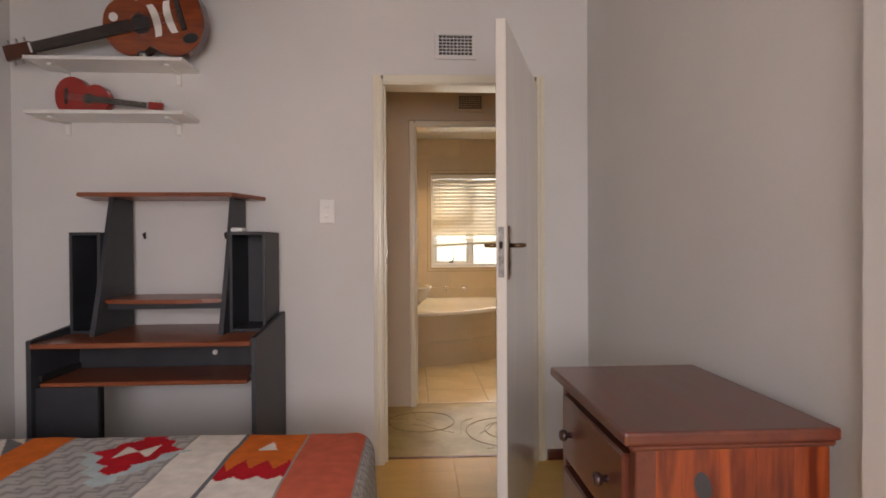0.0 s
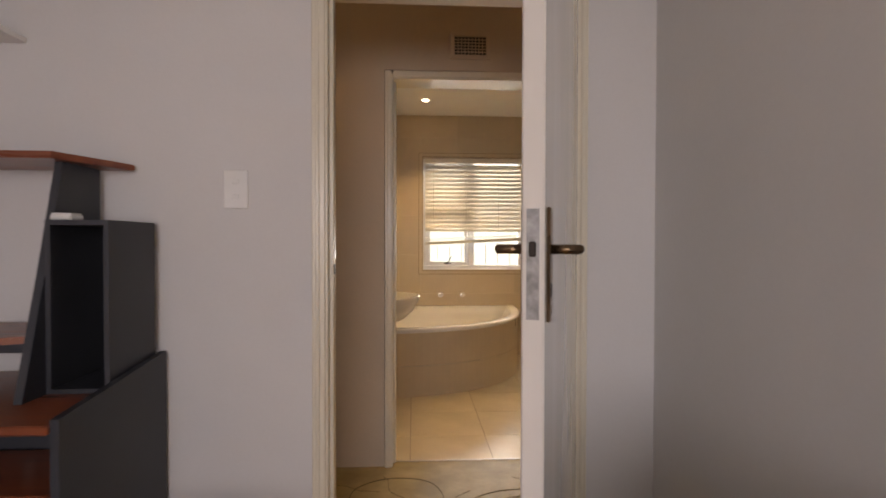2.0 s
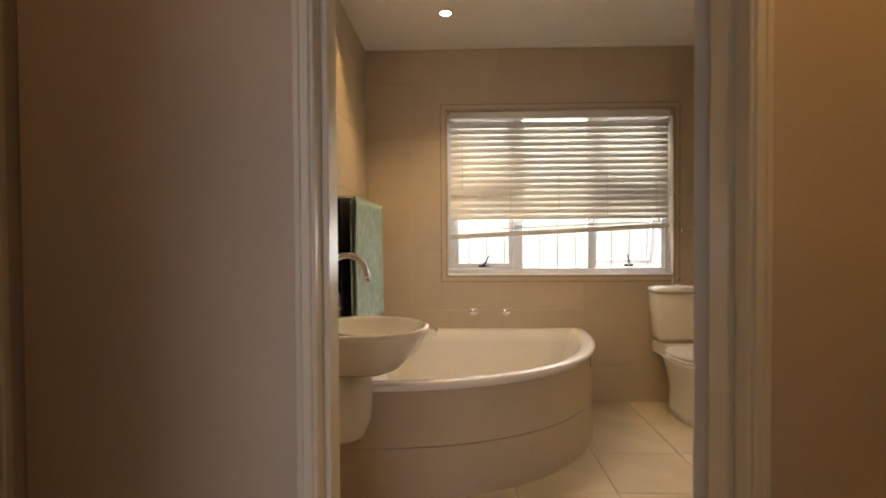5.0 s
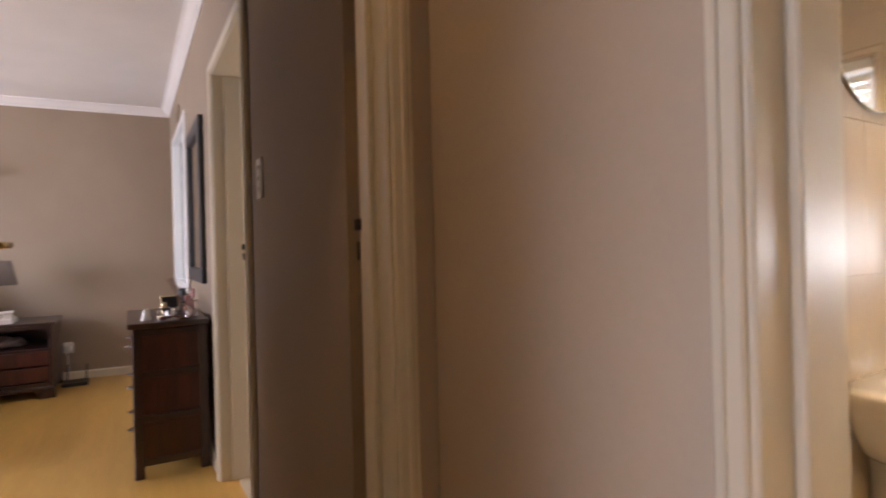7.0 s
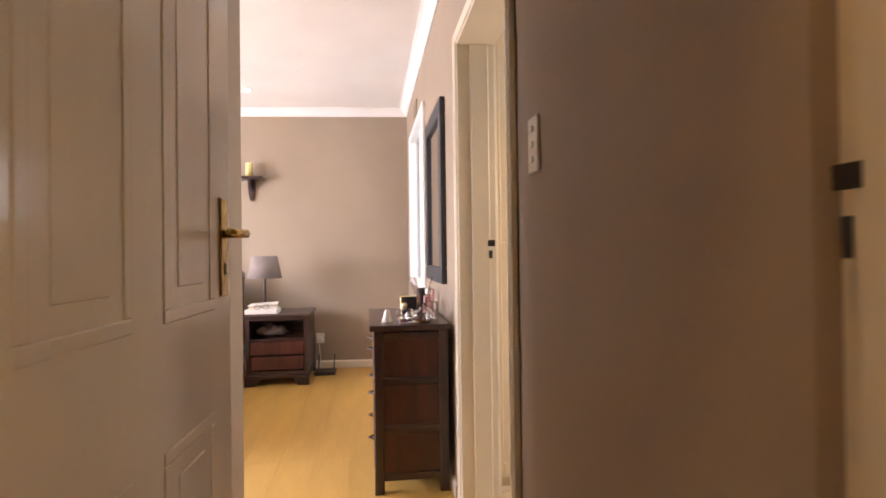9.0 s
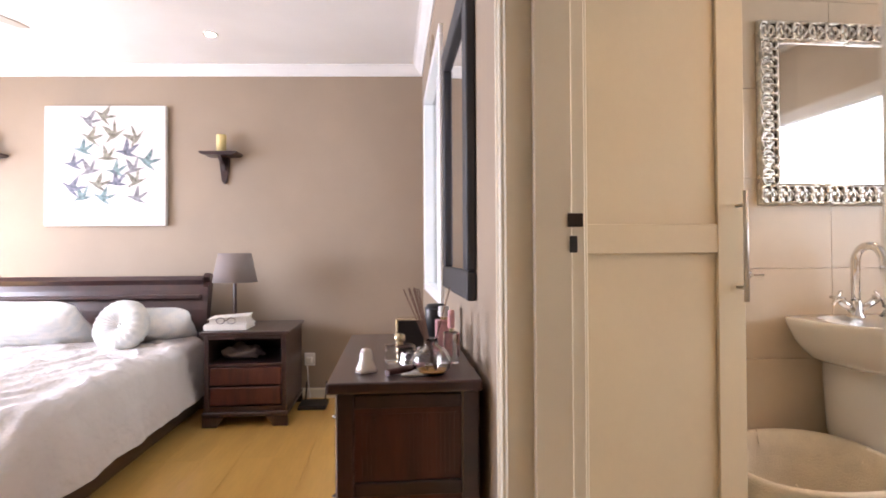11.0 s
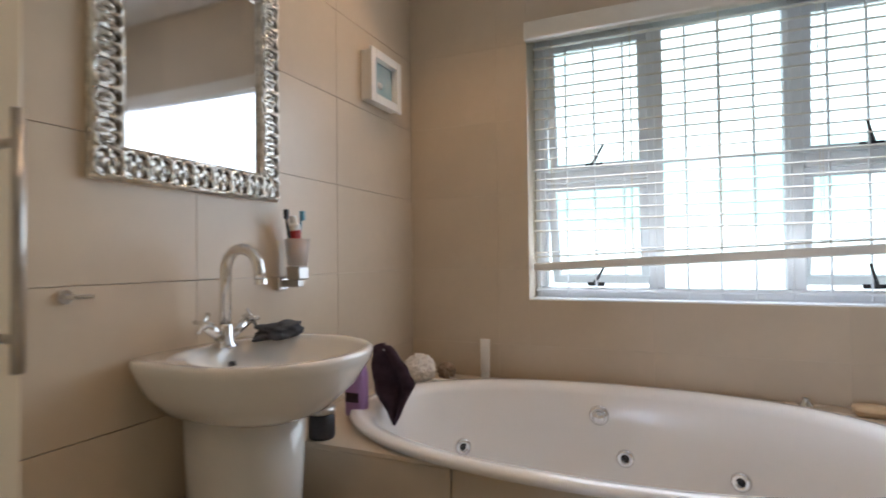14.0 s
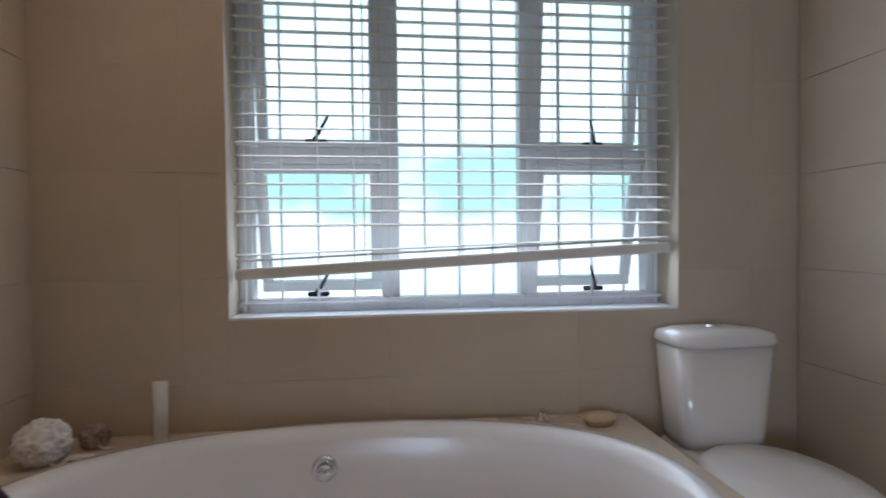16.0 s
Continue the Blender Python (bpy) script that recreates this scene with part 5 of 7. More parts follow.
def pillow(at, size, turn, label, mat, seed, crimp=0.0):
    root = thing("pillow", at, label, "pillow")
    m = Matrix.Translation(at) @ Euler([radians(a) for a in turn]).to_matrix().to_4x4()
    bm = bmesh.new()
    bmesh.ops.create_grid(bm, x_segments=30, y_segments=30, size=1)
    top = list(bm.verts)
    ret = bmesh.ops.duplicate(bm, geom=bm.verts[:] + bm.edges[:] + bm.faces[:])
    low = [e for e in ret["geom"] if isinstance(e, bmesh.types.BMVert)]
    for vs, s in ((top, 1), (low, -1)):
        for v in vs:
            x, y = v.co.x, v.co.y
            th = (max(0, (1 - x ** 4) * (1 - y ** 4))) ** 0.5
            pin = 1 - 0.07 * (1 - abs(x)) * abs(y) - 0.05 * (1 - abs(y)) * abs(x)
            wr = 0.08 * noise.noise(Vector((x * 3, y * 3, seed))) + crimp * math.sin(x * 26) * 0.05
            v.co = Vector((x * size[0] / 2 * pin, y * size[1] / 2 * pin, s * size[2] / 2 * th * (1 + wr)))
    bmesh.ops.remove_doubles(bm, verts=bm.verts, dist=0.0008)
    bmesh.ops.transform(bm, matrix=m, verts=bm.verts)
    part("cushion", bm, mat, root, smooth=True)
    return root


pillow(Vector((-3.64, 1.20, 0.655)), (0.44, 0.74, 0.21), (0, -38, 0), "large pale patterned pillow leaning on the headboard", M_PILLOW, 1, 0.6)
pillow(Vector((-3.74, 1.97, 0.625)), (0.36, 0.46, 0.2), (0, -30, 10), "small pale pillow beside the round cushion", M_PILLOW, 4)


def round_cushion(at, r, lean):
    root = thing("round_cushion", at, "round pleated cream cushion with a button", "cushion")
    m = Matrix.Translation(at) @ Euler((0, radians(lean), radians(-14))).to_matrix().to_4x4()
    bm = bmesh.new()
    prof = [(0.0, 0.035), (0.05, 0.05), (0.25, 0.30), (0.6, 0.42), (0.9, 0.3), (1.0, 0.0), (0.9, -0.3), (0.6, -0.42), (0.2, -0.28), (0.0, -0.05)]
    lathe([(a * r, b * r) for a, b in prof], 0, 0, 72, bm=bm)
    for v in bm.verts:
        d = math.hypot(v.co.x, v.co.y)
        a = math.atan2(v.co.y, v.co.x)
        v.co.z *= 1 + 0.09 * math.sin(a * 24) * (d > 0.1 * r)
    bmesh.ops.transform(bm, matrix=m, verts=bm.verts)
    part("cushion", bm, M_PILLOW, root, smooth=True)
    b = bmesh.new()
    bmesh.ops.create_uvsphere(b, u_segments=12, v_segments=8, radius=0.018)
    bmesh.ops.transform(b, matrix=m @ Matrix.Translation((0, 0, 0.05 * r)), verts=b.verts)
    part("button", b, M_PILLOW, root, smooth=True)
    return root


round_cushion(Vector((-3.56, 1.815, 0.655)), 0.18, 62)


def nightstand():
    x0, x1, y0, y1, zt = -4.06, -3.46, 2.365, 2.885, 0.62
    root = thing("nightstand", (-3.76, 2.625, 0), "dark mahogany nightstand with an open niche and drawers", "nightstand")
    part("top", bx(x0, x1 + 0.02, y0 - 0.02, y1 + 0.02, zt - 0.022, zt, 0.006, seg=2), M_DARK, root)
    part("side_panel", bx(x0, x1, y0, y0 + 0.03, 0.1, zt - 0.022, 0.002), M_DARK, root)
    part("side_panel", bx(x0, x1, y1 - 0.03, y1, 0.1, zt - 0.022, 0.002), M_DARK, root)
    part("back_panel", bx(x0, x0 + 0.015, y0 + 0.03, y1 - 0.03, 0.1, zt - 0.022), M_DARK, root)
    part("shelf", bx(x0 + 0.015, x1 - 0.005, y0 + 0.03, y1 - 0.03, 0.395, 0.41), M_DARK, root)
    part("bottom", bx(x0 + 0.015, x1 - 0.01, y0 + 0.03, y1 - 0.03, 0.1, 0.13), M_DARK, root)
    part("top_rail", bx(x1 - 0.02, x1 - 0.003, y0 + 0.03, y1 - 0.03, zt - 0.05, zt - 0.022), M_DARK, root)
    for lo, hi in ((0.27, 0.385), (0.14, 0.258)):
        d = part("drawer", bx(x1 - 0.03, x1 - 0.002, y0 + 0.035, y1 - 0.035, lo, hi, 0.006), M_MAHOG, root)
    part("plinth", bx(x0, x1 + 0.012, y0 - 0.012, y1 + 0.012, 0.07, 0.1, 0.006), M_DARK, root)
    for ya, yb in ((y0 - 0.01, y0 + 0.13), (y1 - 0.13, y1 + 0.01)):
        s = 1 if ya < 2.6 else -1
        pts = [(ya, 0.0), (yb, 0.0), (yb, 0.07), (ya, 0.07)]
        pts = [(ya, 0), (ya + 0.09, 0), (yb, 0.07), (ya, 0.07)] if s > 0 else [(yb - 0.09, 0), (yb, 0), (yb, 0.07), (ya, 0.07)]
        part("foot", prism(pts, "x", x1 - 0.02, x1 + 0.01), M_DARK, root)
        part("foot", prism(pts, "x", x0 + 0.01, x0 + 0.04), M_DARK, root)
    return root


nightstand()
r = thing("folded_cloth", (-3.7, 2.58, 0.41), "grey folded cloth in the nightstand niche", "cloth")
b = bmesh.new()
bmesh.ops.create_icosphere(b, subdivisions=4, radius=1)
for v in b.verts:
    n3 = noise.noise(v.co * 2.2)
    v.co = Vector((-3.68 + v.co.x * 0.11, 2.55 + v.co.y * 0.13 * (1 + 0.3 * n3), 0.45 + max(-0.04, v.co.z * 0.045 * (1 + n3))))
part("cloth", b, M_SHADE, r, smooth=True)

r = thing("table_lamp", (-3.78, 2.47, 0.62), "dark table lamp with a grey fabric shade", "lamp")
part("base", lathe([(0.0, 0.622), (0.075, 0.62), (0.075, 0.632), (0.06, 0.64), (0.018, 0.648), (0.0, 0.65)], -3.78, 2.47, 28), M_DARK, r, smooth=True)
part("stem", tube([(-3.78, 2.47, 0.645), (-3.78, 2.47, 1.0)], 0.013, 12), M_DARK, r)
part("shade", lathe([(0.148, 0.925), (0.152, 0.925), (0.112, 1.13), (0.108, 1.13), (0.148, 0.925)], -3.78, 2.47, 40), M_SHADE, r, "grey fabric shade", smooth=True)

M_PAPER = material("paper", (0.72, 0.68, 0.63), 0.7, var=0.05, fine=200)
r = thing("tissue_box", (-3.66, 2.48, 0.59), "white box with a flower print on the nightstand", "box")
part("box", bx(-3.76, -3.53, 2.33, 2.60, 0.592, 0.632, 0.003), M_PAPER, r)
r = thing("book", (-3.67, 2.46, 0.632), "white book lying on a white box", "book")
part("cover", bx(-3.79, -3.55, 2.34, 2.59, 0.633, 0.64, 0.001, Matrix.Translation((-3.67, 2.46, 0.64)) @ Matrix.Rotation(0.1, 4, "Z") @ Matrix.Translation((3.67, -2.46, -0.64))), M_PAPER, r)
part("pages", bx(-3.78, -3.56, 2.35, 2.58, 0.64, 0.668, 0.001, Matrix.Translation((-3.67, 2.46, 0.64)) @ Matrix.Rotation(0.1, 4, "Z") @ Matrix.Translation((3.67, -2.46, -0.64))), M_PAPER, r)
part("cover", bx(-3.79, -3.55, 2.34, 2.59, 0.668, 0.674, 0.001, Matrix.Translation((-3.67, 2.46, 0.66)) @ Matrix.Rotation(0.1, 4, "Z") @ Matrix.Rotation(0.06, 4, "X") @ Matrix.Translation((3.67, -2.46, -0.66))), M_PAPER, r)
r = thing("eyeglasses", (-3.53, 2.46, 0.632), "thin-rimmed eyeglasses in front of the book", "glasses")
for dy in (-0.035, 0.035):
    pts = [(-3.535, 2.47 + dy + 0.026 * math.cos(2 * math.pi * i / 16), 0.655 + 0.02 * math.sin(2 * math.pi * i / 16)) for i in range(17)]
    part("rim", tube(pts, 0.002, 6), M_DARK, r)
part("bridge", tube([(-3.535, 2.462, 0.657), (-3.535, 2.478, 0.657)], 0.002, 6), M_DARK, r)


for nm in ("tissue_box", "book", "eyeglasses"):
    bpy.data.objects[nm].location += Vector((0.03, 0.02, 0.03))


# canvas with birds
M_CANVAS = material("white_canvas", (0.76, 0.74, 0.72), 0.8, var=0.04, scale=3, fine=300, bump=0.15, second=(0.66, 0.64, 0.63))
bird_mats = [material("bird_" + n, c, 0.8, var=0.3, scale=60, fine=200) for n, c in (("teal", (0.22, 0.32, 0.33)), ("slate", (0.2, 0.21, 0.27)), ("olive", (0.28, 0.27, 0.22)), ("mauve", (0.27, 0.27, 0.3)))]
r = thing("canvas_painting", (-4.09, 1.357, 1.349), "white square canvas painted with a flock of small birds", "painting")
part("canvas", bx(-4.088, -4.05, 0.89, 1.825, 1.349, 2.285, 0.004), M_CANVAS, r)


def bird(cy, cz, size, turn, mat):
    bm = bmesh.new()
    body = [(-0.5, 0.0), (-0.3, 0.08), (0.0, 0.1), (0.25, 0.09), (0.42, 0.05), (0.75, 0.0), (0.42, -0.02), (0.2, -0.08), (-0.1, -0.1), (-0.35, -0.06), (-0.6, -0.12)]
    wing = [(0.1, 0.08), (-0.05, 0.5), (-0.3, 0.85), (-0.28, 0.55), (-0.25, 0.08)]
    wing2 = [(0.15, 0.05), (0.35, 0.45), (0.45, 0.75), (0.2, 0.5), (-0.05, 0.1)]
    for k, sh in enumerate((body, wing, wing2)):
        pts = []
        for u, v in sh:
            a = radians(turn)
            pts.append((cy + size * (u * math.cos(a) - v * math.sin(a)), cz + size * (u * math.sin(a) + v * math.cos(a))))
        prism(pts, "x", -4.0495 + 0.0004 * k, -4.0485 + 0.0004 * k, bm)
    return bm


rb = random.Random(4)
spots = [(0.34, 0.86), (0.46, 0.90), (0.56, 0.75), (0.36, 0.72), (0.74, 0.72), (0.3, 0.62), (0.66, 0.6), (0.5, 0.56), (0.22, 0.5), (0.36, 0.45), (0.57, 0.44), (0.72, 0.46), (0.82, 0.52), (0.42, 0.33), (0.58, 0.35), (0.2, 0.3), (0.3, 0.23), (0.46, 0.22), (0.74, 0.36), (0.74, 0.22)]
for u, v in spots:
    part("bird", bird(0.89 + 0.935 * (u + 0.02), 1.349 + 0.935 * v, rb.uniform(0.13, 0.155), rb.uniform(-60, 60), bird_mats[rb.randrange(4)]), bird_mats[rb.randrange(4)], r)
part("signature", bx(-4.0498, -4.049, 1.68, 1.76, 1.384, 1.389), bird_mats[1], r)
skewed(r)

M_CANDLE = material("candle_wax", (0.78, 0.62, 0.28), 0.5, var=0.06, scale=8)


def sconce(cy):
    r = thing("candle_sconce", (-4.09, cy, 1.66), "dark wooden wall sconce shelf", "sconce", "candle sconces beside the painting")
    part("back_plate", prism([(cy - 0.02, 1.68), (cy, 1.655), (cy + 0.02, 1.68), (cy + 0.035, 1.80), (cy + 0.035, 1.862), (cy - 0.035, 1.862), (cy - 0.035, 1.80)], "x", -4.088, -4.068), M_DARK, r)
    part("shelf", prism([(cy - 0.14, 1.888), (cy + 0.14, 1.888), (cy + 0.14, 1.876), (cy + 0.11, 1.862), (cy - 0.11, 1.862), (cy - 0.14, 1.876)], "x", -4.088, -3.93), M_DARK, r)
    part("bracket", prism([(-4.07, 1.862), (-3.97, 1.862), (-3.985, 1.83), (-4.04, 1.80), (-4.07, 1.75)], "y", cy - 0.012, cy + 0.012), M_DARK, r)
    c = thing("candle", (-4.01, cy, 1.888), "cream pillar candle on a wall sconce", "candle", "pillar candles")
    part("wax", lathe([(0.0, 2.02), (0.02, 2.018), (0.034, 2.026), (0.036, 2.02), (0.036, 1.888), (0.0, 1.888)], -4.01, cy, 24), M_CANDLE, c, smooth=True)
    part("wick", tube([(-4.01, cy, 2.018), (-4.008, cy, 2.034)], 0.0015, 5), M_BLACK, c)
    for o in (r, c):
        o.location.z += 0.02
        skewed(o)


sconce(2.27)
sconce(0.45)


# dresser
def dresser():
    x0, x1, y0, y1, zt = -1.97, -1.19, 3.44, 3.795, 0.80
    root = thing("dresser", (-1.58, 3.62, 0), "dark mahogany dresser with woven-look end panels", "dresser")
    part("top", bx(x0 - 0.015, x1 + 0.02, y0 - 0.02, y1 + 0.005, zt - 0.028, zt, 0.006, seg=2), M_DARK, root, "polished dark dresser top")
    for x, y in ((x0, y0), (x0, y1 - 0.045), (x1 - 0.045, y0), (x1 - 0.045, y1 - 0.045)):
        part("leg", bx(x, x + 0.045, y, y + 0.045, 0, zt - 0.028, 0.004), M_DARK, root)
    part("carcass", bx(x0 + 0.02, x1 - 0.02, y0 + 0.02, y1 - 0.01, 0.09, zt - 0.028), M_DARK, root)
    zs = [0.10, 0.325, 0.55, 0.765]
    for k in range(3):
        part("end_rail", bx(x1 - 0.02, x1 - 0.004, y0 + 0.045, y1 - 0.045, zs[k + 1] - 0.035, zs[k + 1] - 0.001, 0.003), M_DARK, root)
        p = part("end_panel", bx(x1 - 0.02, x1 - 0.013, y0 + 0.045, y1 - 0.045, zs[k], zs[k + 1] - 0.035), M_MAHOG, root, "reddish woven-look panel")
        w = bmesh.new()
        n = 22
        for i in range(n):
            y = y0 + 0.06 + (y1 - y0 - 0.12) * i / (n - 1)
            box(w, x1 - 0.013, x1 - 0.0105, y - 0.004, y + 0.004, zs[k] + 0.014, zs[k + 1] - 0.05)
        part("weave", w, M_MAHOG, p)
        d = part("drawer", bx(x0 + 0.05, x1 - 0.05, y0 - 0.002, y0 + 0.02, zs[k] + 0.01, zs[k + 1] - 0.02, 0.004), M_MAHOG, root)
        for x in (x0 + 0.2, x1 - 0.2):
            part("pull", tube([(x - 0.03, y0 - 0.002, (zs[k] + zs[k + 1]) / 2), (x, y0 - 0.025, (zs[k] + zs[k + 1]) / 2), (x + 0.03, y0 - 0.002, (zs[k] + zs[k + 1]) / 2)], 0.005, 8), M_BRONZE, d)
    part("bottom_rail", bx(x1 - 0.02, x1 - 0.004, y0 + 0.045, y1 - 0.045, 0.065, 0.10, 0.003), M_DARK, root)
    return root


dresser()
DZ = 0.80
M_CLEAR = material("bottle_glass", (0.95, 0.945, 0.94), 0.08, var=0.02, bump=0, coat=0.5)
for key, value in (("Transmission Weight", 1.0), ("IOR", 1.35), ("Coat Weight", 0.0)):
    M_CLEAR.node_tree.nodes["Principled BSDF"].inputs[key].default_value = value
M_OIL = material("amber_oil", (0.45, 0.24, 0.06), 0.1, var=0.05)
M_REED = material("reed", (0.22, 0.12, 0.09), 0.8, var=0.2)
M_PINKC = material("pink_label", (0.68, 0.36, 0.38), 0.5, var=0.15, scale=30)
M_GOLD = material("pale_gold", (0.7, 0.6, 0.4), 0.25, metal=0.9, var=0.05)
r = thing("reed_diffuser", (-1.255, 3.68, DZ), "glass reed diffuser with dark reeds on the dresser", "diffuser")
part("bottle", lathe([(0.0, DZ + 0.001), (0.04, DZ + 0.001), (0.056, DZ + 0.02), (0.06, DZ + 0.045), (0.046, DZ + 0.075), (0.02, DZ + 0.09), (0.018, DZ + 0.108), (0.021, DZ + 0.112), (0.015, DZ + 0.112), (0.014, DZ + 0.09), (0.042, DZ + 0.07), (0.054, DZ + 0.045), (0.05, DZ + 0.02), (0.036, DZ + 0.006), (0.0, DZ + 0.006)], -1.255, 3.68, 32), M_CLEAR, r, smooth=True)
part("oil", lathe([(0.0, DZ + 0.0065), (0.035, DZ + 0.0065), (0.046, DZ + 0.014), (0.0, DZ + 0.0145)], -1.255, 3.68, 28), M_OIL, r)
for i, (dx, dy) in enumerate(((0.05, -0.085), (0.02, -0.07), (-0.02, -0.065), (0.03, -0.055), (-0.05, -0.05), (0.0, -0.045), (-0.03, 0.06), (0.04, -0.04))):
    part("reed", tube([(-1.255 - dx * 0.3, 3.68 - dy * 0.25, DZ + 0.008), (-1.255 + dx, 3.68 + dy, DZ + 0.27)], 0.0018, 6), M_REED, r)
for c in r.children:
    c.data.transform(Matrix.Diagonal((0.86, 0.86, 0.82, 1)))


def bottle(name, x, y, w, d, h, mat, cap_mat, cap_h, label, turn=0.0, cap_r=0.012):
    m = Matrix.Translation((x, y, DZ)) @ Matrix.Rotation(radians(turn), 4, "Z")
    root = thing(name, (x, y, DZ), label, "perfume bottle")
    part("flask", bx(-w / 2, w / 2, -d / 2, d / 2, 0.0005, h, 0.006, m, 2), mat, root)
    part("neck", lathe([(cap_r * 0.7, DZ + h), (cap_r * 0.7, DZ + h + 0.012)], x, y, 14), M_GOLD, root)
    part("cap", lathe([(cap_r, DZ + h + 0.01), (cap_r * 1.1, DZ + h + cap_h * 0.5), (cap_r, DZ + h + cap_h), (0, DZ + h + cap_h + 0.002)], x, y, 16), cap_mat, root, smooth=True)
    return root


bottle("perfume_bottle", -1.42, 3.60, 0.045, 0.085, 0.05, M_CLEAR, M_GOLD, 0.03, "faceted glass perfume bottle with a pale gold cap", 10, 0.014)
bottle("perfume_bottle", -1.36, 3.66, 0.05, 0.11, 0.038, M_CLEAR, M_STEEL, 0.012, "low glass perfume bottle lying among others", -25)
bottle("perfume_bottle", -1.50, 3.735, 0.04, 0.05, 0.11, M_PINKC, M_PLASTIC, 0.04, "pink perfume bottle against the wall", 0, 0.016)
bottle("perfume_bottle", -1.38, 3.745, 0.04, 0.045, 0.09, M_CLEAR, M_PINKC, 0.06, "slim glass bottle with a copper cap by the wall", 0, 0.009)
r = thing("perfume_box", (-1.60, 3.635, DZ), "black square perfume box with a gold edge", "box")
part("case", bx(-1.64, -1.57, 3.59, 3.685, DZ + 0.0005, DZ + 0.105, 0.003), M_GOLD, r)
part("front", bx(-1.572, -1.568, 3.597, 3.678, DZ + 0.006, DZ + 0.1), M_BLACK, r)
r = thing("black_pouch", (-1.75, 3.73, DZ), "tall black container at the back of the dresser", "container")
part("can", lathe([(0.0, DZ + 0.0005), (0.036, DZ + 0.0005), (0.037, DZ + 0.12), (0.03, DZ + 0.135), (0.0, DZ + 0.138)], -1.75, 3.73, 24), M_BLACK, r, smooth=True)
part("rim", lathe([(0.0375, DZ + 0.118), (0.039, DZ + 0.121), (0.0375, DZ + 0.124)], -1.75, 3.73, 24), M_CHAR, r)
r = thing("bell_figurine", (-1.30, 3.51, DZ), "small white ceramic bell-shaped figurine", "figurine")
part("figure", lathe([(0.0, DZ + 0.0005), (0.03, DZ + 0.0005), (0.026, DZ + 0.012), (0.018, DZ + 0.03), (0.017, DZ + 0.048), (0.012, DZ + 0.06), (0.0, DZ + 0.063)], -1.30, 3.51, 24), M_CERAMIC, r, smooth=True)
r = thing("lipstick_tube", (-1.26, 3.6, DZ), "dusky pink lipstick tube lying on the dresser", "lipstick")
part("case", tube([(-1.235, 3.565, DZ + 0.009), (-1.29, 3.63, DZ + 0.009)], 0.0085, 12), M_MAHOG, r)
part("cap", tube([(-1.29, 3.63, DZ + 0.009), (-1.315, 3.66, DZ + 0.009)], 0.009, 12), M_PINKC, r)
r = thing("hair_clip", (-1.235, 3.625, DZ), "small silver trinket lying on the dresser", "trinket")
part("plate", ring_loft([oval(-1.235, 3.635, 0.014, 0.034, DZ + 0.0005, 24), oval(-1.235, 3.635, 0.014, 0.034, DZ + 0.006, 24), oval(-1.235, 3.635, 0.007, 0.02, DZ + 0.009, 24)]), M_STEEL, r, smooth=True)
part("stone", ring_loft([oval(-1.235, 3.635, 0.006, 0.012, DZ + 0.009, 16), oval(-1.235, 3.635, 0.003, 0.006, DZ + 0.013, 16)]), M_CERAMIC, r)

# dark framed wall mirror
r = thing("wall_mirror", (-1.75, Y_B, 0.98), "tall wall mirror in a wide black frame", "mirror")
mx0, mx1, mz0, mz1 = -2.12, -1.38, 0.975, 1.945
for a in ((mx0, mx1, mz0, mz0 + 0.085), (mx0, mx1, mz1 - 0.085, mz1), (mx0, mx0 + 0.085, mz0 + 0.085, mz1 - 0.085), (mx1 - 0.085, mx1, mz0 + 0.085, mz1 - 0.085)):
    part("frame_bar", bx(a[0], a[1], Y_B - 0.03, Y_B - 0.001, a[2], a[3], 0.007, seg=2), M_CHAR, r)
part("glass", bx(mx0 + 0.085, mx1 - 0.085, Y_B - 0.012, Y_B - 0.009, mz0 + 0.085, mz1 - 0.085), M_MIRROR, r)

# bedroom window in the north wall
M_SHEER = material("sheer_curtain", (0.86, 0.86, 0.88), 0.8, var=0.02)
r = thing("window_3", (-2.98, Y_B, 0.87), "white framed bedroom window, bright with daylight", "window", kind="structure")
b = bmesh.new()
for a in ((-3.6, -2.36, 0.87, 0.92), (-3.6, -2.36, 2.15, 2.2), (-3.6, -3.55, 0.92, 2.15), (-2.41, -2.36, 0.92, 2.15)):
    box(b, a[0], a[1], Y_B - 0.02, Y_B + 0.07, a[2], a[3], 0.004)
part("window_frame", b, M_ALU, r)
part("mullion", bx(-3.0, -2.96, Y_B + 0.02, Y_B + 0.06, 0.92, 2.15, 0.003), M_ALU, r)
for a, c in ((-3.55, -3.0), (-2.96, -2.41)):
    p = part("pane", bx(a, c, Y_B + 0.04, Y_B + 0.044, 0.92, 2.15), M_GLASS, r)
    p.visible_shadow = False

# router, socket
r = thing("router", (-3.9, 3.0, 0), "black wireless router with antennas on the floor", "router")
part("case", bx(-3.98, -3.78, 2.9, 3.10, 0.004, 0.035, 0.008, seg=2), M_BLACK, r)
for y in (2.93, 3.075):
    part("antenna", tube([(-3.96, y, 0.03), (-3.965, y + 0.01, 0.17)], 0.006, 8), M_BLACK, r)
r = thing("wall_socket", (-4.09, 2.93, 0.3), "white plastic power socket low on the wall", "socket")
part("plate", bx(-4.089, -4.08, 2.89, 2.97, 0.25, 0.35, 0.003), M_PLASTIC, r)
part("plug", bx(-4.08, -4.045, 2.905, 2.955, 0.27, 0.32, 0.008), M_PLASTIC, r)
skewed(r)
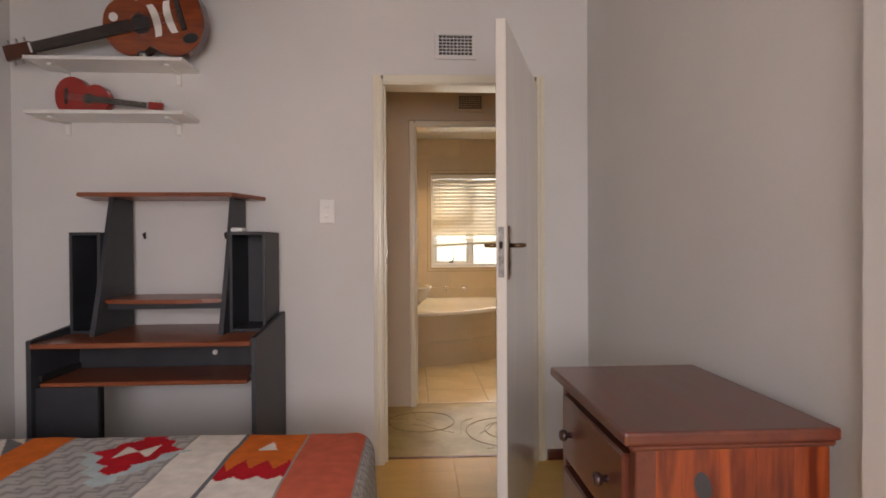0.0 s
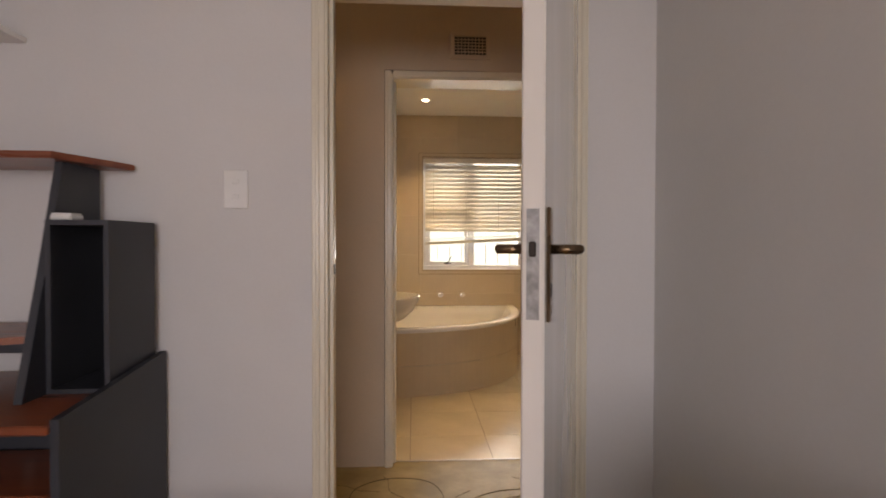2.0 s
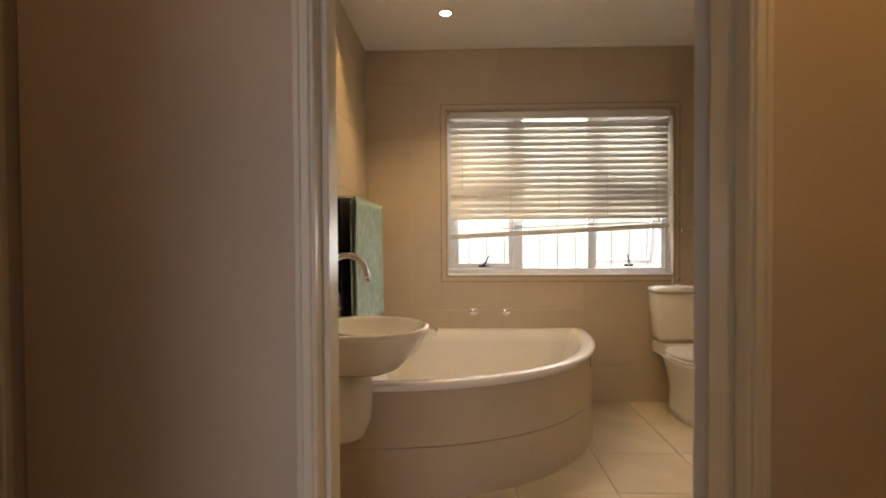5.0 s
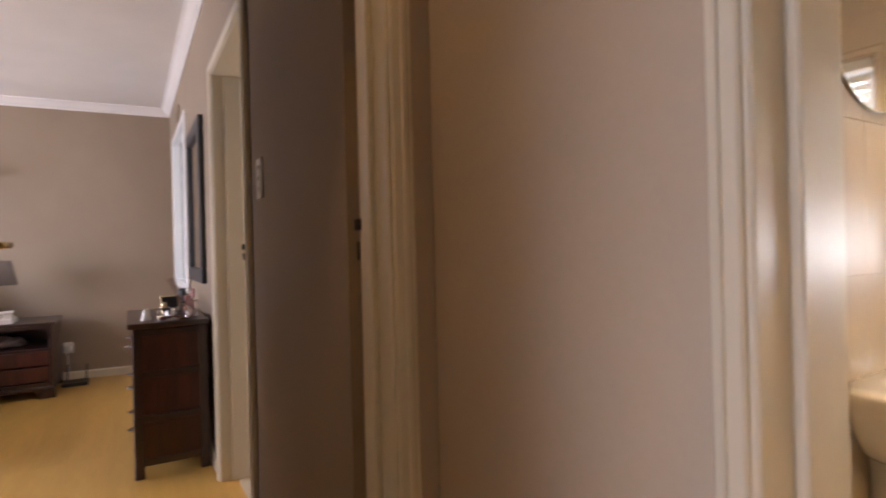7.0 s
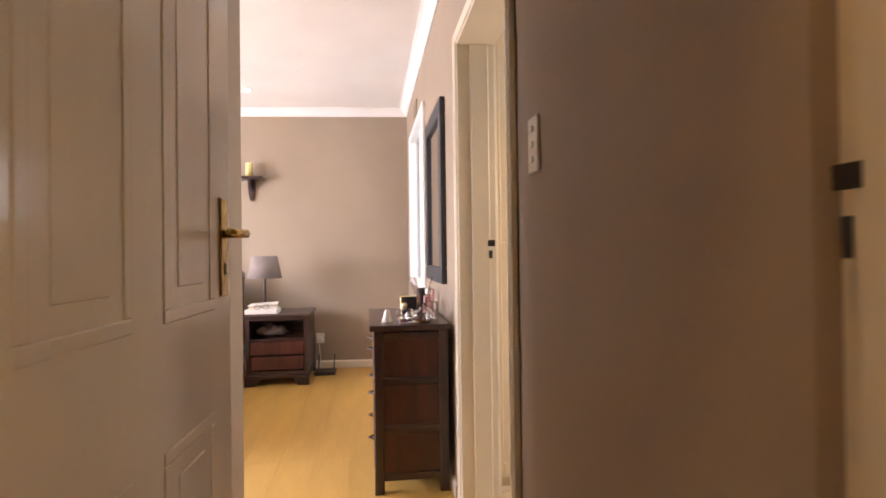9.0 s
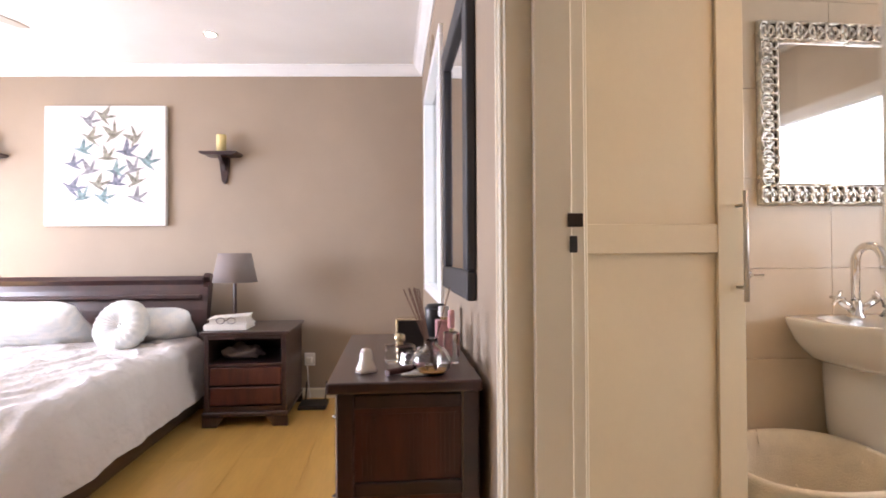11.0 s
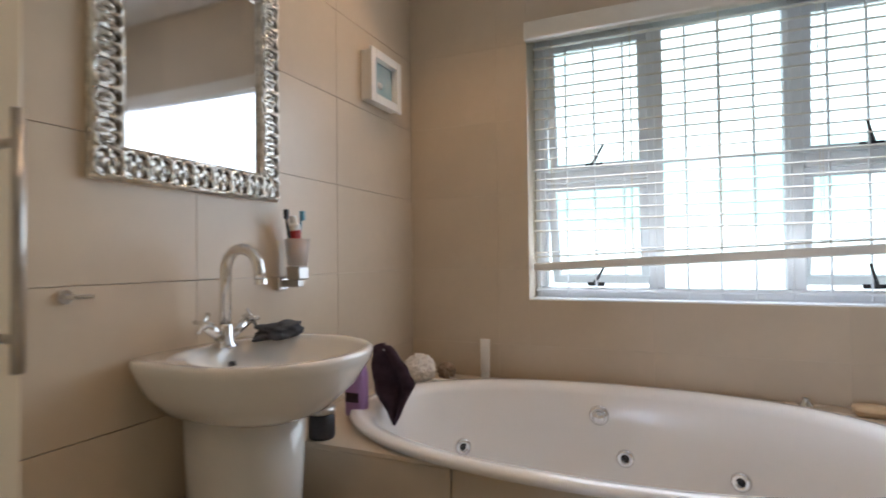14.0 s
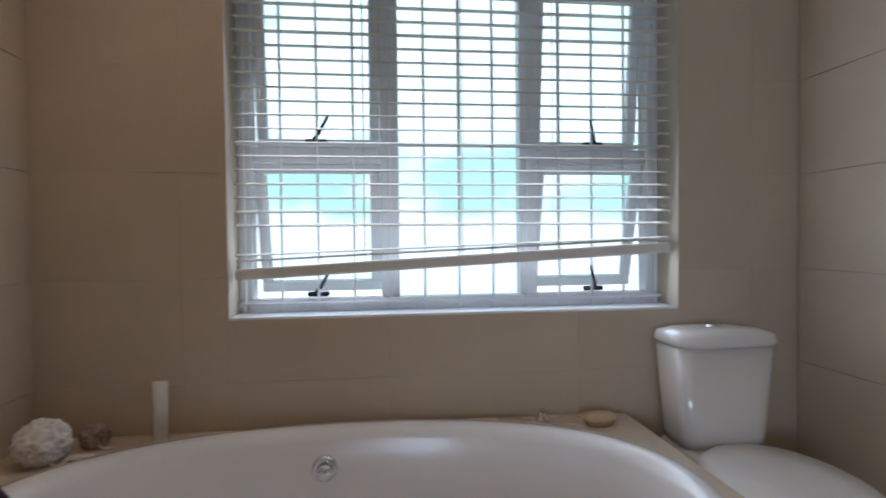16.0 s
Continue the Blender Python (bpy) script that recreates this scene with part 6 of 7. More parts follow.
r = thing("power_cable", (-4.0, 2.95, 0.0), "thin white cable from the socket to the floor", "cable")
part("cable", tube([(-4.045, 2.93, 0.275), (-4.03, 2.94, 0.15), (-4.035, 2.95, 0.05), (-4.0, 2.96, 0.012), (-3.97, 2.97, 0.016)], 0.004, 6), M_PLASTIC, r)

# ceiling fan
M_FAN = material("fan_blade", (0.55, 0.5, 0.46), 0.4, var=0.05)
fx, fy, fz = -2.42, 1.34, 2.37
r = thing("ceiling_fan", (fx, fy, 2.6), "pale ceiling fan over the bed, at rest", "ceiling fan")
part("rod", tube([(fx, fy, 2.6), (fx, fy, 2.42)], 0.014, 10), M_STEEL, r)
part("motor", lathe([(0.0, fz - 0.05), (0.07, fz - 0.045), (0.1, fz - 0.01), (0.1, fz + 0.03), (0.05, fz + 0.06), (0.0, fz + 0.065)], fx, fy, 28), M_FAN, r, smooth=True)
for k in range(4):
    a = radians(158 + 90 * k)
    m = Matrix.Translation((fx, fy, fz)) @ Matrix.Rotation(a, 4, "Z") @ Matrix.Rotation(radians(10), 4, "X")
    b = prism([(0.12, -0.045), (0.55, -0.065), (0.62, -0.04), (0.62, 0.04), (0.55, 0.065), (0.12, 0.045)], "z", -0.004, 0.004)
    bmesh.ops.transform(b, matrix=m, verts=b.verts)
    part("blade", b, M_FAN, r)

# ---- ensuite ----
XW = -1.594
M_CUP = material("cream_cupboard_paint", (0.74, 0.64, 0.465), 0.35, var=0.02, scale=3, fine=60, bump=0.04, coat=0.2)


def cupboard():
    x1, y0, y1, zt = -1.175, 3.972, 4.49, 2.36
    root = thing("linen_cupboard", (-1.38, 4.23, 0), "tall cream built-in cupboard with a shaker door", "cupboard")
    part("body", bx(-1.6, x1 - 0.022, y0, y1 - 0.002, 0.0, zt, 0.002), M_CUP, root)
    st = 0.075
    dr = part("door", bx(x1 - 0.02, x1 - 0.011, y0 + 0.01, y1, 0.05, 2.34), M_CUP, root)
    part_z = [(0.05, 0.12), (1.108, 1.183), (2.25, 2.34)]
    for a, c in part_z:
        part("rail", bx(x1 - 0.011, x1, y0 + 0.01 + st, y1 - st, a, c, 0.002), M_CUP, dr)
    part("stile", bx(x1 - 0.011, x1, y0 + 0.01, y0 + 0.01 + st, 0.05, 2.34, 0.002), M_CUP, dr)
    part("stile", bx(x1 - 0.011, x1, y1 - st, y1, 0.05, 2.34, 0.002), M_CUP, dr)
    b = tube([(x1 + 0.035, 4.468, 0.985), (x1 + 0.035, 4.468, 1.265)], 0.0065, 12)
    for z in (1.02, 1.23):
        tube([(x1 + 0.0, 4.468, z), (x1 + 0.035, 4.468, z)], 0.005, 10, b)
    part("bar_handle", b, M_STEEL, dr, "brushed steel bar handle", smooth=True)
    return root


cupboard()
washbasin(-1.6, 5.125, 0.895, 0.45, 0.50, "white ceramic basin on a half pedestal, ensuite wall", 0.43, 0.15, 1.0)
mixer_tap(-1.505, 5.105, 0.895, "chrome swan-neck mixer tap with cross heads", 0.235, 0.105)

M_DKSILVER = material("dark_silver_hollow", (0.24, 0.20, 0.155), 0.5, metal=0.6, var=0.25, scale=40)
M_SILVER = material("antique_silver", (0.78, 0.75, 0.69), 0.3, metal=1.0, var=0.35, scale=30, fine=90, bump=0.25, dist=0.004, second=(0.60, 0.57, 0.51), mix_at=(0.42, 0.55))


def ornate_mirror():
    y0, y1, z0, z1 = 4.825, 5.378, 1.272, 1.905
    root = thing("ornate_mirror", (XW, (y0 + y1) / 2, z0), "wall mirror in a carved antique-silver frame", "mirror")
    w = 0.075
    x = XW
    part("glass", bx(x + 0.006, x + 0.009, y0 + w - 0.004, y1 - w + 0.004, z0 + w - 0.004, z1 - w + 0.004), M_MIRROR, root)
    for a in ((y0, y1, z0, z0 + w), (y0, y1, z1 - w, z1), (y0, y0 + w, z0 + w, z1 - w), (y1 - w, y1, z0 + w, z1 - w)):
        part("frame_bar", bx(x, x + 0.016, a[0], a[1], a[2], a[3], 0.003), M_SILVER, root)
    o, i = bmesh.new(), bmesh.new()
    for bm, d, r in ((o, 0.006, 0.006), (i, w - 0.006, 0.0055)):
        ya, yb, za, zb = y0 + d, y1 - d, z0 + d, z1 - d
        for p, q in (((ya, za), (yb, za)), ((yb, za), (yb, zb)), ((yb, zb), (ya, zb)), ((ya, zb), (ya, za))):
            tube([(x + 0.017, p[0], p[1]), (x + 0.017, q[0], q[1])], r, 8, bm)
    part("edge_moulding", o, M_SILVER, root, smooth=True)
    part("edge_moulding", i, M_SILVER, root, smooth=True)
    # one carved motif, repeated round the frame: leaf scrolls, hollows as flat dark plates
    def crescent(bm, cy, cz, r, a0, a1, fat):
        n = 9
        arc = [a0 + (a1 - a0) * i / n for i in range(n + 1)]
        outer = [(cy + r * math.cos(t), cz + r * math.sin(t)) for t in arc]
        inner = [(cy + (r - fat * math.sin(math.pi * (i + 0.02) / (n + 0.04))) * math.cos(t), cz + (r - fat * math.sin(math.pi * (i + 0.02) / (n + 0.04))) * math.sin(t)) for i, t in enumerate(arc)]
        prism(outer + inner[::-1][1:-1], "x", -0.0015, 0.0012, bm)
    def rim(bm, cy, cz, r, a0, a1, fat):
        pts = [(0.003 + 0.004 * math.sin(math.pi * i / 12), cy + r * math.cos(a0 + (a1 - a0) * i / 12), cz + r * math.sin(a0 + (a1 - a0) * i / 12)) for i in range(13)]
        tube(pts, [fat * (0.35 + 0.65 * math.sin(math.pi * (i + 0.5) / 13)) for i in range(13)], 6, bm)
    hollows, leaves = bmesh.new(), bmesh.new()
    for s in (-1, 1):
        def arc(a, b):
            return (a, b) if s > 0 else (math.pi - a, math.pi - b)
        for cy, cz, r, a, b, fat in ((0.014, 0.010, 0.015, -0.6, 2.6, 0.008), (0.017, -0.013, 0.014, -2.4, 1.0, 0.007), (0.004, -0.002, 0.009, -1.2, 1.2, 0.004)):
            p, q = arc(a, b)
            crescent(hollows, s * cy, cz, r, p, q, fat)
            rim(leaves, s * cy, cz, r + 0.003, p, q, 0.0042)
        rim(leaves, s * 0.026, 0.019, 0.007, *arc(-2.5, 2.2), 0.0035)
    tube([(0.0, 0, -0.028), (0.006, 0, -0.014), (0.002, 0, 0.0)], [0.002, 0.0055, 0.002], 6, leaves)
    tube([(0.0, 0, 0.030), (0.006, 0, 0.020), (0.002, 0, 0.008)], [0.002, 0.005, 0.002], 6, leaves)
    shared = []
    for nm, bm, mt in (("carving", leaves, M_SILVER), ("hollow", hollows, M_DKSILVER)):
        bmesh.ops.recalc_face_normals(bm, faces=bm.faces)
        me = bpy.data.meshes.new(nm)
        bm.to_mesh(me)
        bm.free()
        me.materials.append(mt)
        for p in me.polygons:
            p.use_smooth = nm == "carving"
        shared.append((nm, me))
    def put(y, z, a):
        for nm, me in shared:
            ob = new(nm, me)
            ob.parent = root
            ob.matrix_basis = Matrix.Translation(Vector((x + 0.0165, y, z)) - root.location) @ Matrix.Rotation(radians(a), 4, "X")
    n, k = 9, 10
    for j in range(n):
        y = y0 + w / 2 + (y1 - y0 - w) * j / (n - 1)
        put(y, z0 + w / 2, 0)
        put(y, z1 - w / 2, 180)
    for j in range(1, k - 1):
        z = z0 + w / 2 + (z1 - z0 - w) * j / (k - 1)
        put(y0 + w / 2, z, -90)
        put(y1 - w / 2, z, 90)
    return root


ornate_mirror()

# wall hook beside the mirror
r = thing("wall_hook", (XW, 4.785, 1.035), "small chrome cross-shaped hook on the tiles", "hook")
part("rose", tube([(XW, 4.785, 1.035), (XW + 0.01, 4.785, 1.035)], 0.014, 14), M_CHROME, r)
part("prong", tube([(XW + 0.01, 4.785, 1.035), (XW + 0.03, 4.79, 1.035), (XW + 0.036, 4.82, 1.035)], 0.005, 8), M_CHROME, r)

# toothbrush tumbler
M_FROST = material("frosted_tumbler", (0.72, 0.66, 0.63), 0.25, var=0.02)
M_FROST.node_tree.nodes["Principled BSDF"].inputs["Alpha"].default_value = 0.5
r = thing("toothbrush_holder", (XW, 5.40, 1.02), "chrome wall holder with a frosted tumbler", "toothbrush holder")
part("bracket", bx(XW, XW + 0.014, 5.385, 5.425, 1.012, 1.052, 0.003), M_CHROME, r)
part("arm", bx(XW + 0.014, XW + 0.075, 5.392, 5.418, 1.022, 1.044, 0.003), M_STEEL, r)
part("holder_cup", bx(XW + 0.03, XW + 0.078, 5.392, 5.44, 1.044, 1.084, 0.004), M_STEEL, r)
part("tumbler", lathe([(0.0, 1.085), (0.028, 1.085), (0.038, 1.165), (0.0355, 1.165), (0.026, 1.09), (0.0, 1.09)], XW + 0.054, 5.415, 24), M_FROST, r, smooth=True)
M_REDP = material("red_plastic", (0.42, 0.03, 0.03), 0.4, var=0.1)
M_BLUEP = material("blue_plastic", (0.10, 0.32, 0.45), 0.4, var=0.1)
r = thing("toothpaste_tube", (XW + 0.054, 5.41, 1.092), "red and white toothpaste tube in the tumbler", "toothpaste")
m = Matrix.Translation((XW + 0.054, 5.418, 1.092)) @ Matrix.Rotation(radians(9), 4, "X")
part("tube", ring_loft([oval(0, 0, 0.003, 0.021, 0.0, 20), oval(0, 0, 0.014, 0.021, 0.06, 20), oval(0, 0, 0.018, 0.019, 0.115, 20), oval(0, 0, 0.008, 0.008, 0.124, 20)]), M_PLASTIC, r)
part("band", ring_loft([oval(0, 0, 0.0135, 0.0225, 0.05, 20), oval(0, 0, 0.0185, 0.0205, 0.1, 20)]), M_REDP, r, "red label band")
part("cap", ring_loft([oval(0, 0, 0.011, 0.011, 0.122, 16), oval(0, 0, 0.010, 0.010, 0.142, 16)]), M_PLASTIC, r)
for c in r.children:
    c.data.transform(Matrix.Translation(r.location))
    c.data.transform(m)
    c.data.transform(Matrix.Translation(-r.location))
for dy, mt in ((-0.042, M_BLACK), (0.030, M_BLUEP)):
    p0, p1 = Vector((XW + 0.05, 5.415 + dy * 0.2, 1.092)), Vector((XW + 0.054, 5.405 + dy, 1.235))
    r = thing("toothbrush", p0, "toothbrush standing in the tumbler", "toothbrush", "toothbrushes")
    part("handle", tube([p0, (p0 + p1) / 2, p1], [0.005, 0.005, 0.003], 8), mt, r)
    part("head", bx(p1.x - 0.003, p1.x + 0.011, p1.y - 0.006, p1.y + 0.006, p1.z - 0.014, p1.z + 0.014, 0.002), mt, r)


def rag(name, at, size, mat, label, seed, drop=None):
    """A crumpled or hanging cloth."""
    root = thing(name, at, label, "cloth")
    bm = bmesh.new()
    if drop is None:
        bmesh.ops.create_icosphere(bm, subdivisions=4, radius=1)
        for v in bm.verts:
            n1 = noise.noise(v.co * 1.6 + Vector((seed, 0, 0)))
            n2 = noise.noise(v.co * 4 + Vector((0, seed, 0)))
            q = v.co * (1 + 0.5 * n1 + 0.25 * n2)
            v.co = Vector((at[0] + q.x * size[0], at[1] + q.y * size[1], at[2] + max(0.001, size[2] * 0.45 + q.z * size[2] * 0.6)))
        part("cloth", bm, mat, root, smooth=True)
    else:
        n, k = 16, 26
        g = []
        for i in range(n + 1):
            u = i / n - 0.5
            row = []
            for j in range(k + 1):
                s = j / k
                wide = size[0] * (0.55 + 0.9 * s if s < 0.7 else 1.18 - 1.4 * (s - 0.7) * (0.5 + u))
                fold = 0.03 * math.sin(u * 9 + seed) * (0.4 + s) + 0.012 * noise.noise(Vector((u * 6, s * 5, seed)))
                dx, dy, dz = drop(s)
                row.append(bm.verts.new((at[0] + u * wide + dx + 0.05 * s * u, at[1] + dy - abs(fold), at[2] + dz + 0.03 * u * s)))
            g.append(row)
        for i in range(n):
            for j in range(k):
                bm.faces.new((g[i][j], g[i + 1][j], g[i + 1][j + 1], g[i][j + 1]))
        ob = part("cloth", bm, mat, root, smooth=True)
        so = ob.modifiers.new("thick", "SOLIDIFY")
        so.thickness = 0.005
    return root


M_RAG = material("dark_plum_cloth", (0.07, 0.045, 0.06), 0.95, var=0.2, scale=20, fine=350, bump=0.6, dist=0.003, spec=0.1)
rag("face_cloth", (-1.475, 5.262, 0.896), (0.04, 0.078, 0.04), material("slate_cloth", (0.075, 0.078, 0.085), 0.95, var=0.2, scale=20, fine=350, bump=0.6, dist=0.003, spec=0.1), "crumpled dark grey face cloth on the basin", 3)


# ---- jacuzzi bath ----
TX, TY, TA, TB, TZ = -0.70, 5.75, 0.80, 0.485, 0.627


def jacuzzi():
    root = thing("jacuzzi_bath", (TX, TY, 0), "white oval jacuzzi bath in a tiled surround", "bathtub")
    x0, x1, y0, y1, zd = -1.594, 0.155, 5.33, 6.269, TZ - 0.022
    bm = bmesh.new()
    n = 96
    inner, outer = [], []
    for k in range(n):
        t = 2 * math.pi * k / n
        c, s = math.cos(t), math.sin(t)
        px, py = TX + (TA - 0.05) * c, TY + (TB - 0.05) * s
        inner.append((px, max(py, y0 + 0.002)))
        ex = (x1 - TX) / c if c > 1e-6 else ((x0 - TX) / c if c < -1e-6 else 1e9)
        ey = (y1 - TY) / s if s > 1e-6 else ((y0 - TY) / s if s < -1e-6 else 1e9)
        q = min(ex, ey)
        outer.append((TX + q * c, TY + q * s))
    for z in (zd,):
        a = [bm.verts.new((*p, z)) for p in inner]
        b = [bm.verts.new((*p, z)) for p in outer]
        lo = [bm.verts.new((*p, z - 0.012)) for p in outer]
        for k in range(n):
            j = (k + 1) % n
            bm.faces.new((a[k], a[j], b[j], b[k]))
            bm.faces.new((b[k], b[j], lo[j], lo[k]))
    part("deck", bm, M_WTILE, root, "beige tiled bath deck")
    w = 0.58
    x = x0
    while x < x1 - 0.01:
        e = min(x + w, x1)
        for lo, hi in ((0.0, 0.285), (0.288, zd - 0.013)):
            part("apron_tile", bx(x + 0.0015, e - 0.0015, y0, y0 + 0.012, lo, hi, 0.0015), M_WTILE, root)
        x = e
    part("apron_back", bx(x0, x1 - 0.02, y0 + 0.012, y0 + 0.03, 0, zd - 0.013), M_GROUT, root)
    part("end_panel", bx(x1 - 0.014, x1 - 0.002, y0 + 0.03, y1, 0, zd - 0.013), M_WTILE, root)
    R = []
    for da, db, z, e in ((-0.012, -0.012, zd + 0.001, 2.25), (0.0, 0.0, TZ - 0.008, 2.25), (-0.004, -0.004, TZ, 2.25), (-0.03, -0.03, TZ + 0.003, 2.25), (-0.062, -0.062, TZ - 0.004, 2.25), (-0.078, -0.074, TZ - 0.03, 2.25), (-0.105, -0.09, TZ - 0.16, 2.3), (-0.16, -0.12, TZ - 0.33, 2.4), (-0.22, -0.16, TZ - 0.40, 2.4), (-0.32, -0.25, TZ - 0.425, 2.2), (-0.7, -0.42, TZ - 0.43, 2.0)):
        R.append(oval(TX, TY, TA + da, TB + db, z, 96, e))
    bm = ring_loft(R, True, False)
    part("tub", bm, M_ACRYL, root, "white acrylic oval tub", smooth=True)
    def fitting(nm, x, z, r, mats, lab):
        # on the far inner wall, square to it
        f = (TZ - 0.16 - z) / 0.17
        da, db = (0.105 + 0.055 * f, 0.09 + 0.03 * f) if f > 0 else (0.105 + 0.03 * f, 0.09 + 0.02 * f)
        a, e, bb = TA - da, 2.33, TB - db
        c = (x - TX) / a
        sn = max(0.0, 1 - abs(c) ** e) ** (1 / e)
        nx, ny = math.copysign(abs(c) ** (e - 1), c) / a, sn ** (e - 1) / bb
        tilt = Matrix.Translation((x, TY + bb * sn - 0.002, z)) @ Matrix.Rotation(math.atan2(-nx, ny), 4, "Z") @ Matrix.Rotation(radians(80), 4, "X")
        b = lathe([(0.0, 0.012), (r * 0.45, 0.012), (r * 0.5, 0.016), (r * 0.85, 0.014), (r, 0.006), (r, -0.02)], 0, 0, 24)
        bmesh.ops.transform(b, matrix=tilt, verts=b.verts)
        p = part(nm, b, mats, root, lab, smooth=True)
        b = lathe([(0.0, 0.0165), (r * 0.2, 0.0165), (r * 0.2, 0.012)], 0, 0, 16)
        bmesh.ops.transform(b, matrix=tilt, verts=b.verts)
        if nm == "overflow":
            b.free()
            b = lathe([(0.0, 0.034), (r * 0.5, 0.032), (r * 0.62, 0.024), (r * 0.62, 0.012)], 0, 0, 20)
            bmesh.ops.transform(b, matrix=tilt @ Matrix.Translation((0, -0.008, 0)), verts=b.verts)
            part("knob", b, M_CHROME, p, smooth=True)
        else:
            part("nozzle", b, M_BLACK, p)
    fitting("jet", -1.25, 0.40, 0.031, M_CHROME, "chrome water jet")
    fitting("jet", -0.685, 0.39, 0.031, M_CHROME, "chrome water jet")
    fitting("jet", -0.33, 0.38, 0.031, M_CHROME, "chrome water jet")
    fitting("overflow", -0.775, 0.527, 0.036, M_CHROME, "round chrome overflow inlet")
    return root


jacuzzi()
DK = TZ - 0.022


M_PURPLE = material("lilac_plastic", (0.36, 0.2, 0.44), 0.35, var=0.06)
M_GREEN = material("green_plastic", (0.03, 0.25, 0.12), 0.35, var=0.06)
M_PUFF = material("bath_puff", (0.86, 0.83, 0.79), 0.9, var=0.05, scale=40, fine=120, bump=0.4, dist=0.006)
r = thing("shampoo_bottle", (-1.455, 5.60, DK), "lilac plastic bottle with a green cap on the bath deck", "bottle")
part("bottle", ring_loft([oval(-1.455, 5.60, 0.034, 0.024, DK + 0.0005, 28, 3), oval(-1.455, 5.60, 0.036, 0.026, DK + 0.01, 28, 3), oval(-1.455, 5.60, 0.037, 0.026, DK + 0.13, 28, 3), oval(-1.455, 5.60, 0.028, 0.022, DK + 0.165, 28, 2.5), oval(-1.455, 5.60, 0.014, 0.014, DK + 0.178, 28)]), M_PURPLE, r, smooth=True)
part("label", bx(-1.479, -1.431, 5.5715, 5.5735, DK + 0.045, DK + 0.075), M_RAG, r, "dark lettering band")
part("cap", lathe([(0.015, DK + 0.176), (0.016, DK + 0.2), (0.008, DK + 0.212), (0.006, DK + 0.235), (0.0, DK + 0.237)], -1.455, 5.60, 18), M_GREEN, r, "green flip cap", smooth=True)
r = thing("glass_jar", (-1.425, 5.375, DK), "dark jar with a clear lid on the deck corner", "jar")
part("jar", lathe([(0.0, DK + 0.0005), (0.034, DK + 0.0005), (0.037, DK + 0.01), (0.037, DK + 0.06), (0.031, DK + 0.068)], -1.425, 5.375, 28), M_CHAR, r, smooth=True)
part("lid", lathe([(0.036, DK + 0.069), (0.039, DK + 0.072), (0.039, DK + 0.084), (0.034, DK + 0.088), (0.0, DK + 0.088)], -1.425, 5.375, 28), M_STEEL, r, "pale metal lid", smooth=True)
r = thing("body_lotion", (-1.237, 6.225, DK), "white slim lotion tube standing on the bath deck", "tube")
part("cap", lathe([(0.0, DK + 0.0005), (0.018, DK + 0.0005), (0.018, DK + 0.03), (0.0, DK + 0.031)], -1.237, 6.225, 20), M_PLASTIC, r)
part("tube", ring_loft([oval(-1.237, 6.225, 0.019, 0.019, DK + 0.031, 24), oval(-1.237, 6.225, 0.02, 0.017, DK + 0.09, 24), oval(-1.237, 6.225, 0.022, 0.004, DK + 0.165, 24)]), M_PLASTIC, r, smooth=True)


def puff(x, y, s, mat, label, seed):
    r = thing("bath_puff", (x, y, DK), label, "bath puff")
    bm = bmesh.new()
    bmesh.ops.create_icosphere(bm, subdivisions=5, radius=1)
    for v in bm.verts:
        d = v.co.normalized()
        k = 1 + 0.16 * noise.noise(d * 5 + Vector((seed, 0, 0))) + 0.12 * abs(noise.noise(d * 11 + Vector((0, seed, 0))))
        v.co = Vector((x + d.x * s * k, y + d.y * s * k, DK + s * 0.85 + max(-0.84, d.z * k * 0.95) * s))
    part("mesh_ball", bm, mat, r, smooth=True)
    part("loop", tube([(x + s * 0.6, y - s * 0.6, DK + 0.01), (x + s * 1.1, y - s * 0.9, DK + 0.006), (x + s * 1.5, y - s * 0.6, DK + 0.005)], 0.003, 6), M_PLASTIC, r)


puff(-1.475, 6.10, 0.06, M_PUFF, "white mesh bath puff on the deck corner", 2)
puff(-1.395, 6.19, 0.035, material("tan_puff", (0.42, 0.32, 0.24), 0.9, var=0.25, scale=40, bump=0.8, dist=0.008), "small tan natural sponge on the deck", 7)
r = thing("soap_packet", (-1.375, 6.09, DK), "small white and teal packet on the deck", "packet")
part("packet", bx(-1.41, -1.35, 6.07, 6.10, DK + 0.0005, DK + 0.018, 0.003), M_PLASTIC, r)
part("stripe", bx(-1.40, -1.36, 6.0685, 6.0705, DK + 0.004, DK + 0.013), M_GREEN, r)


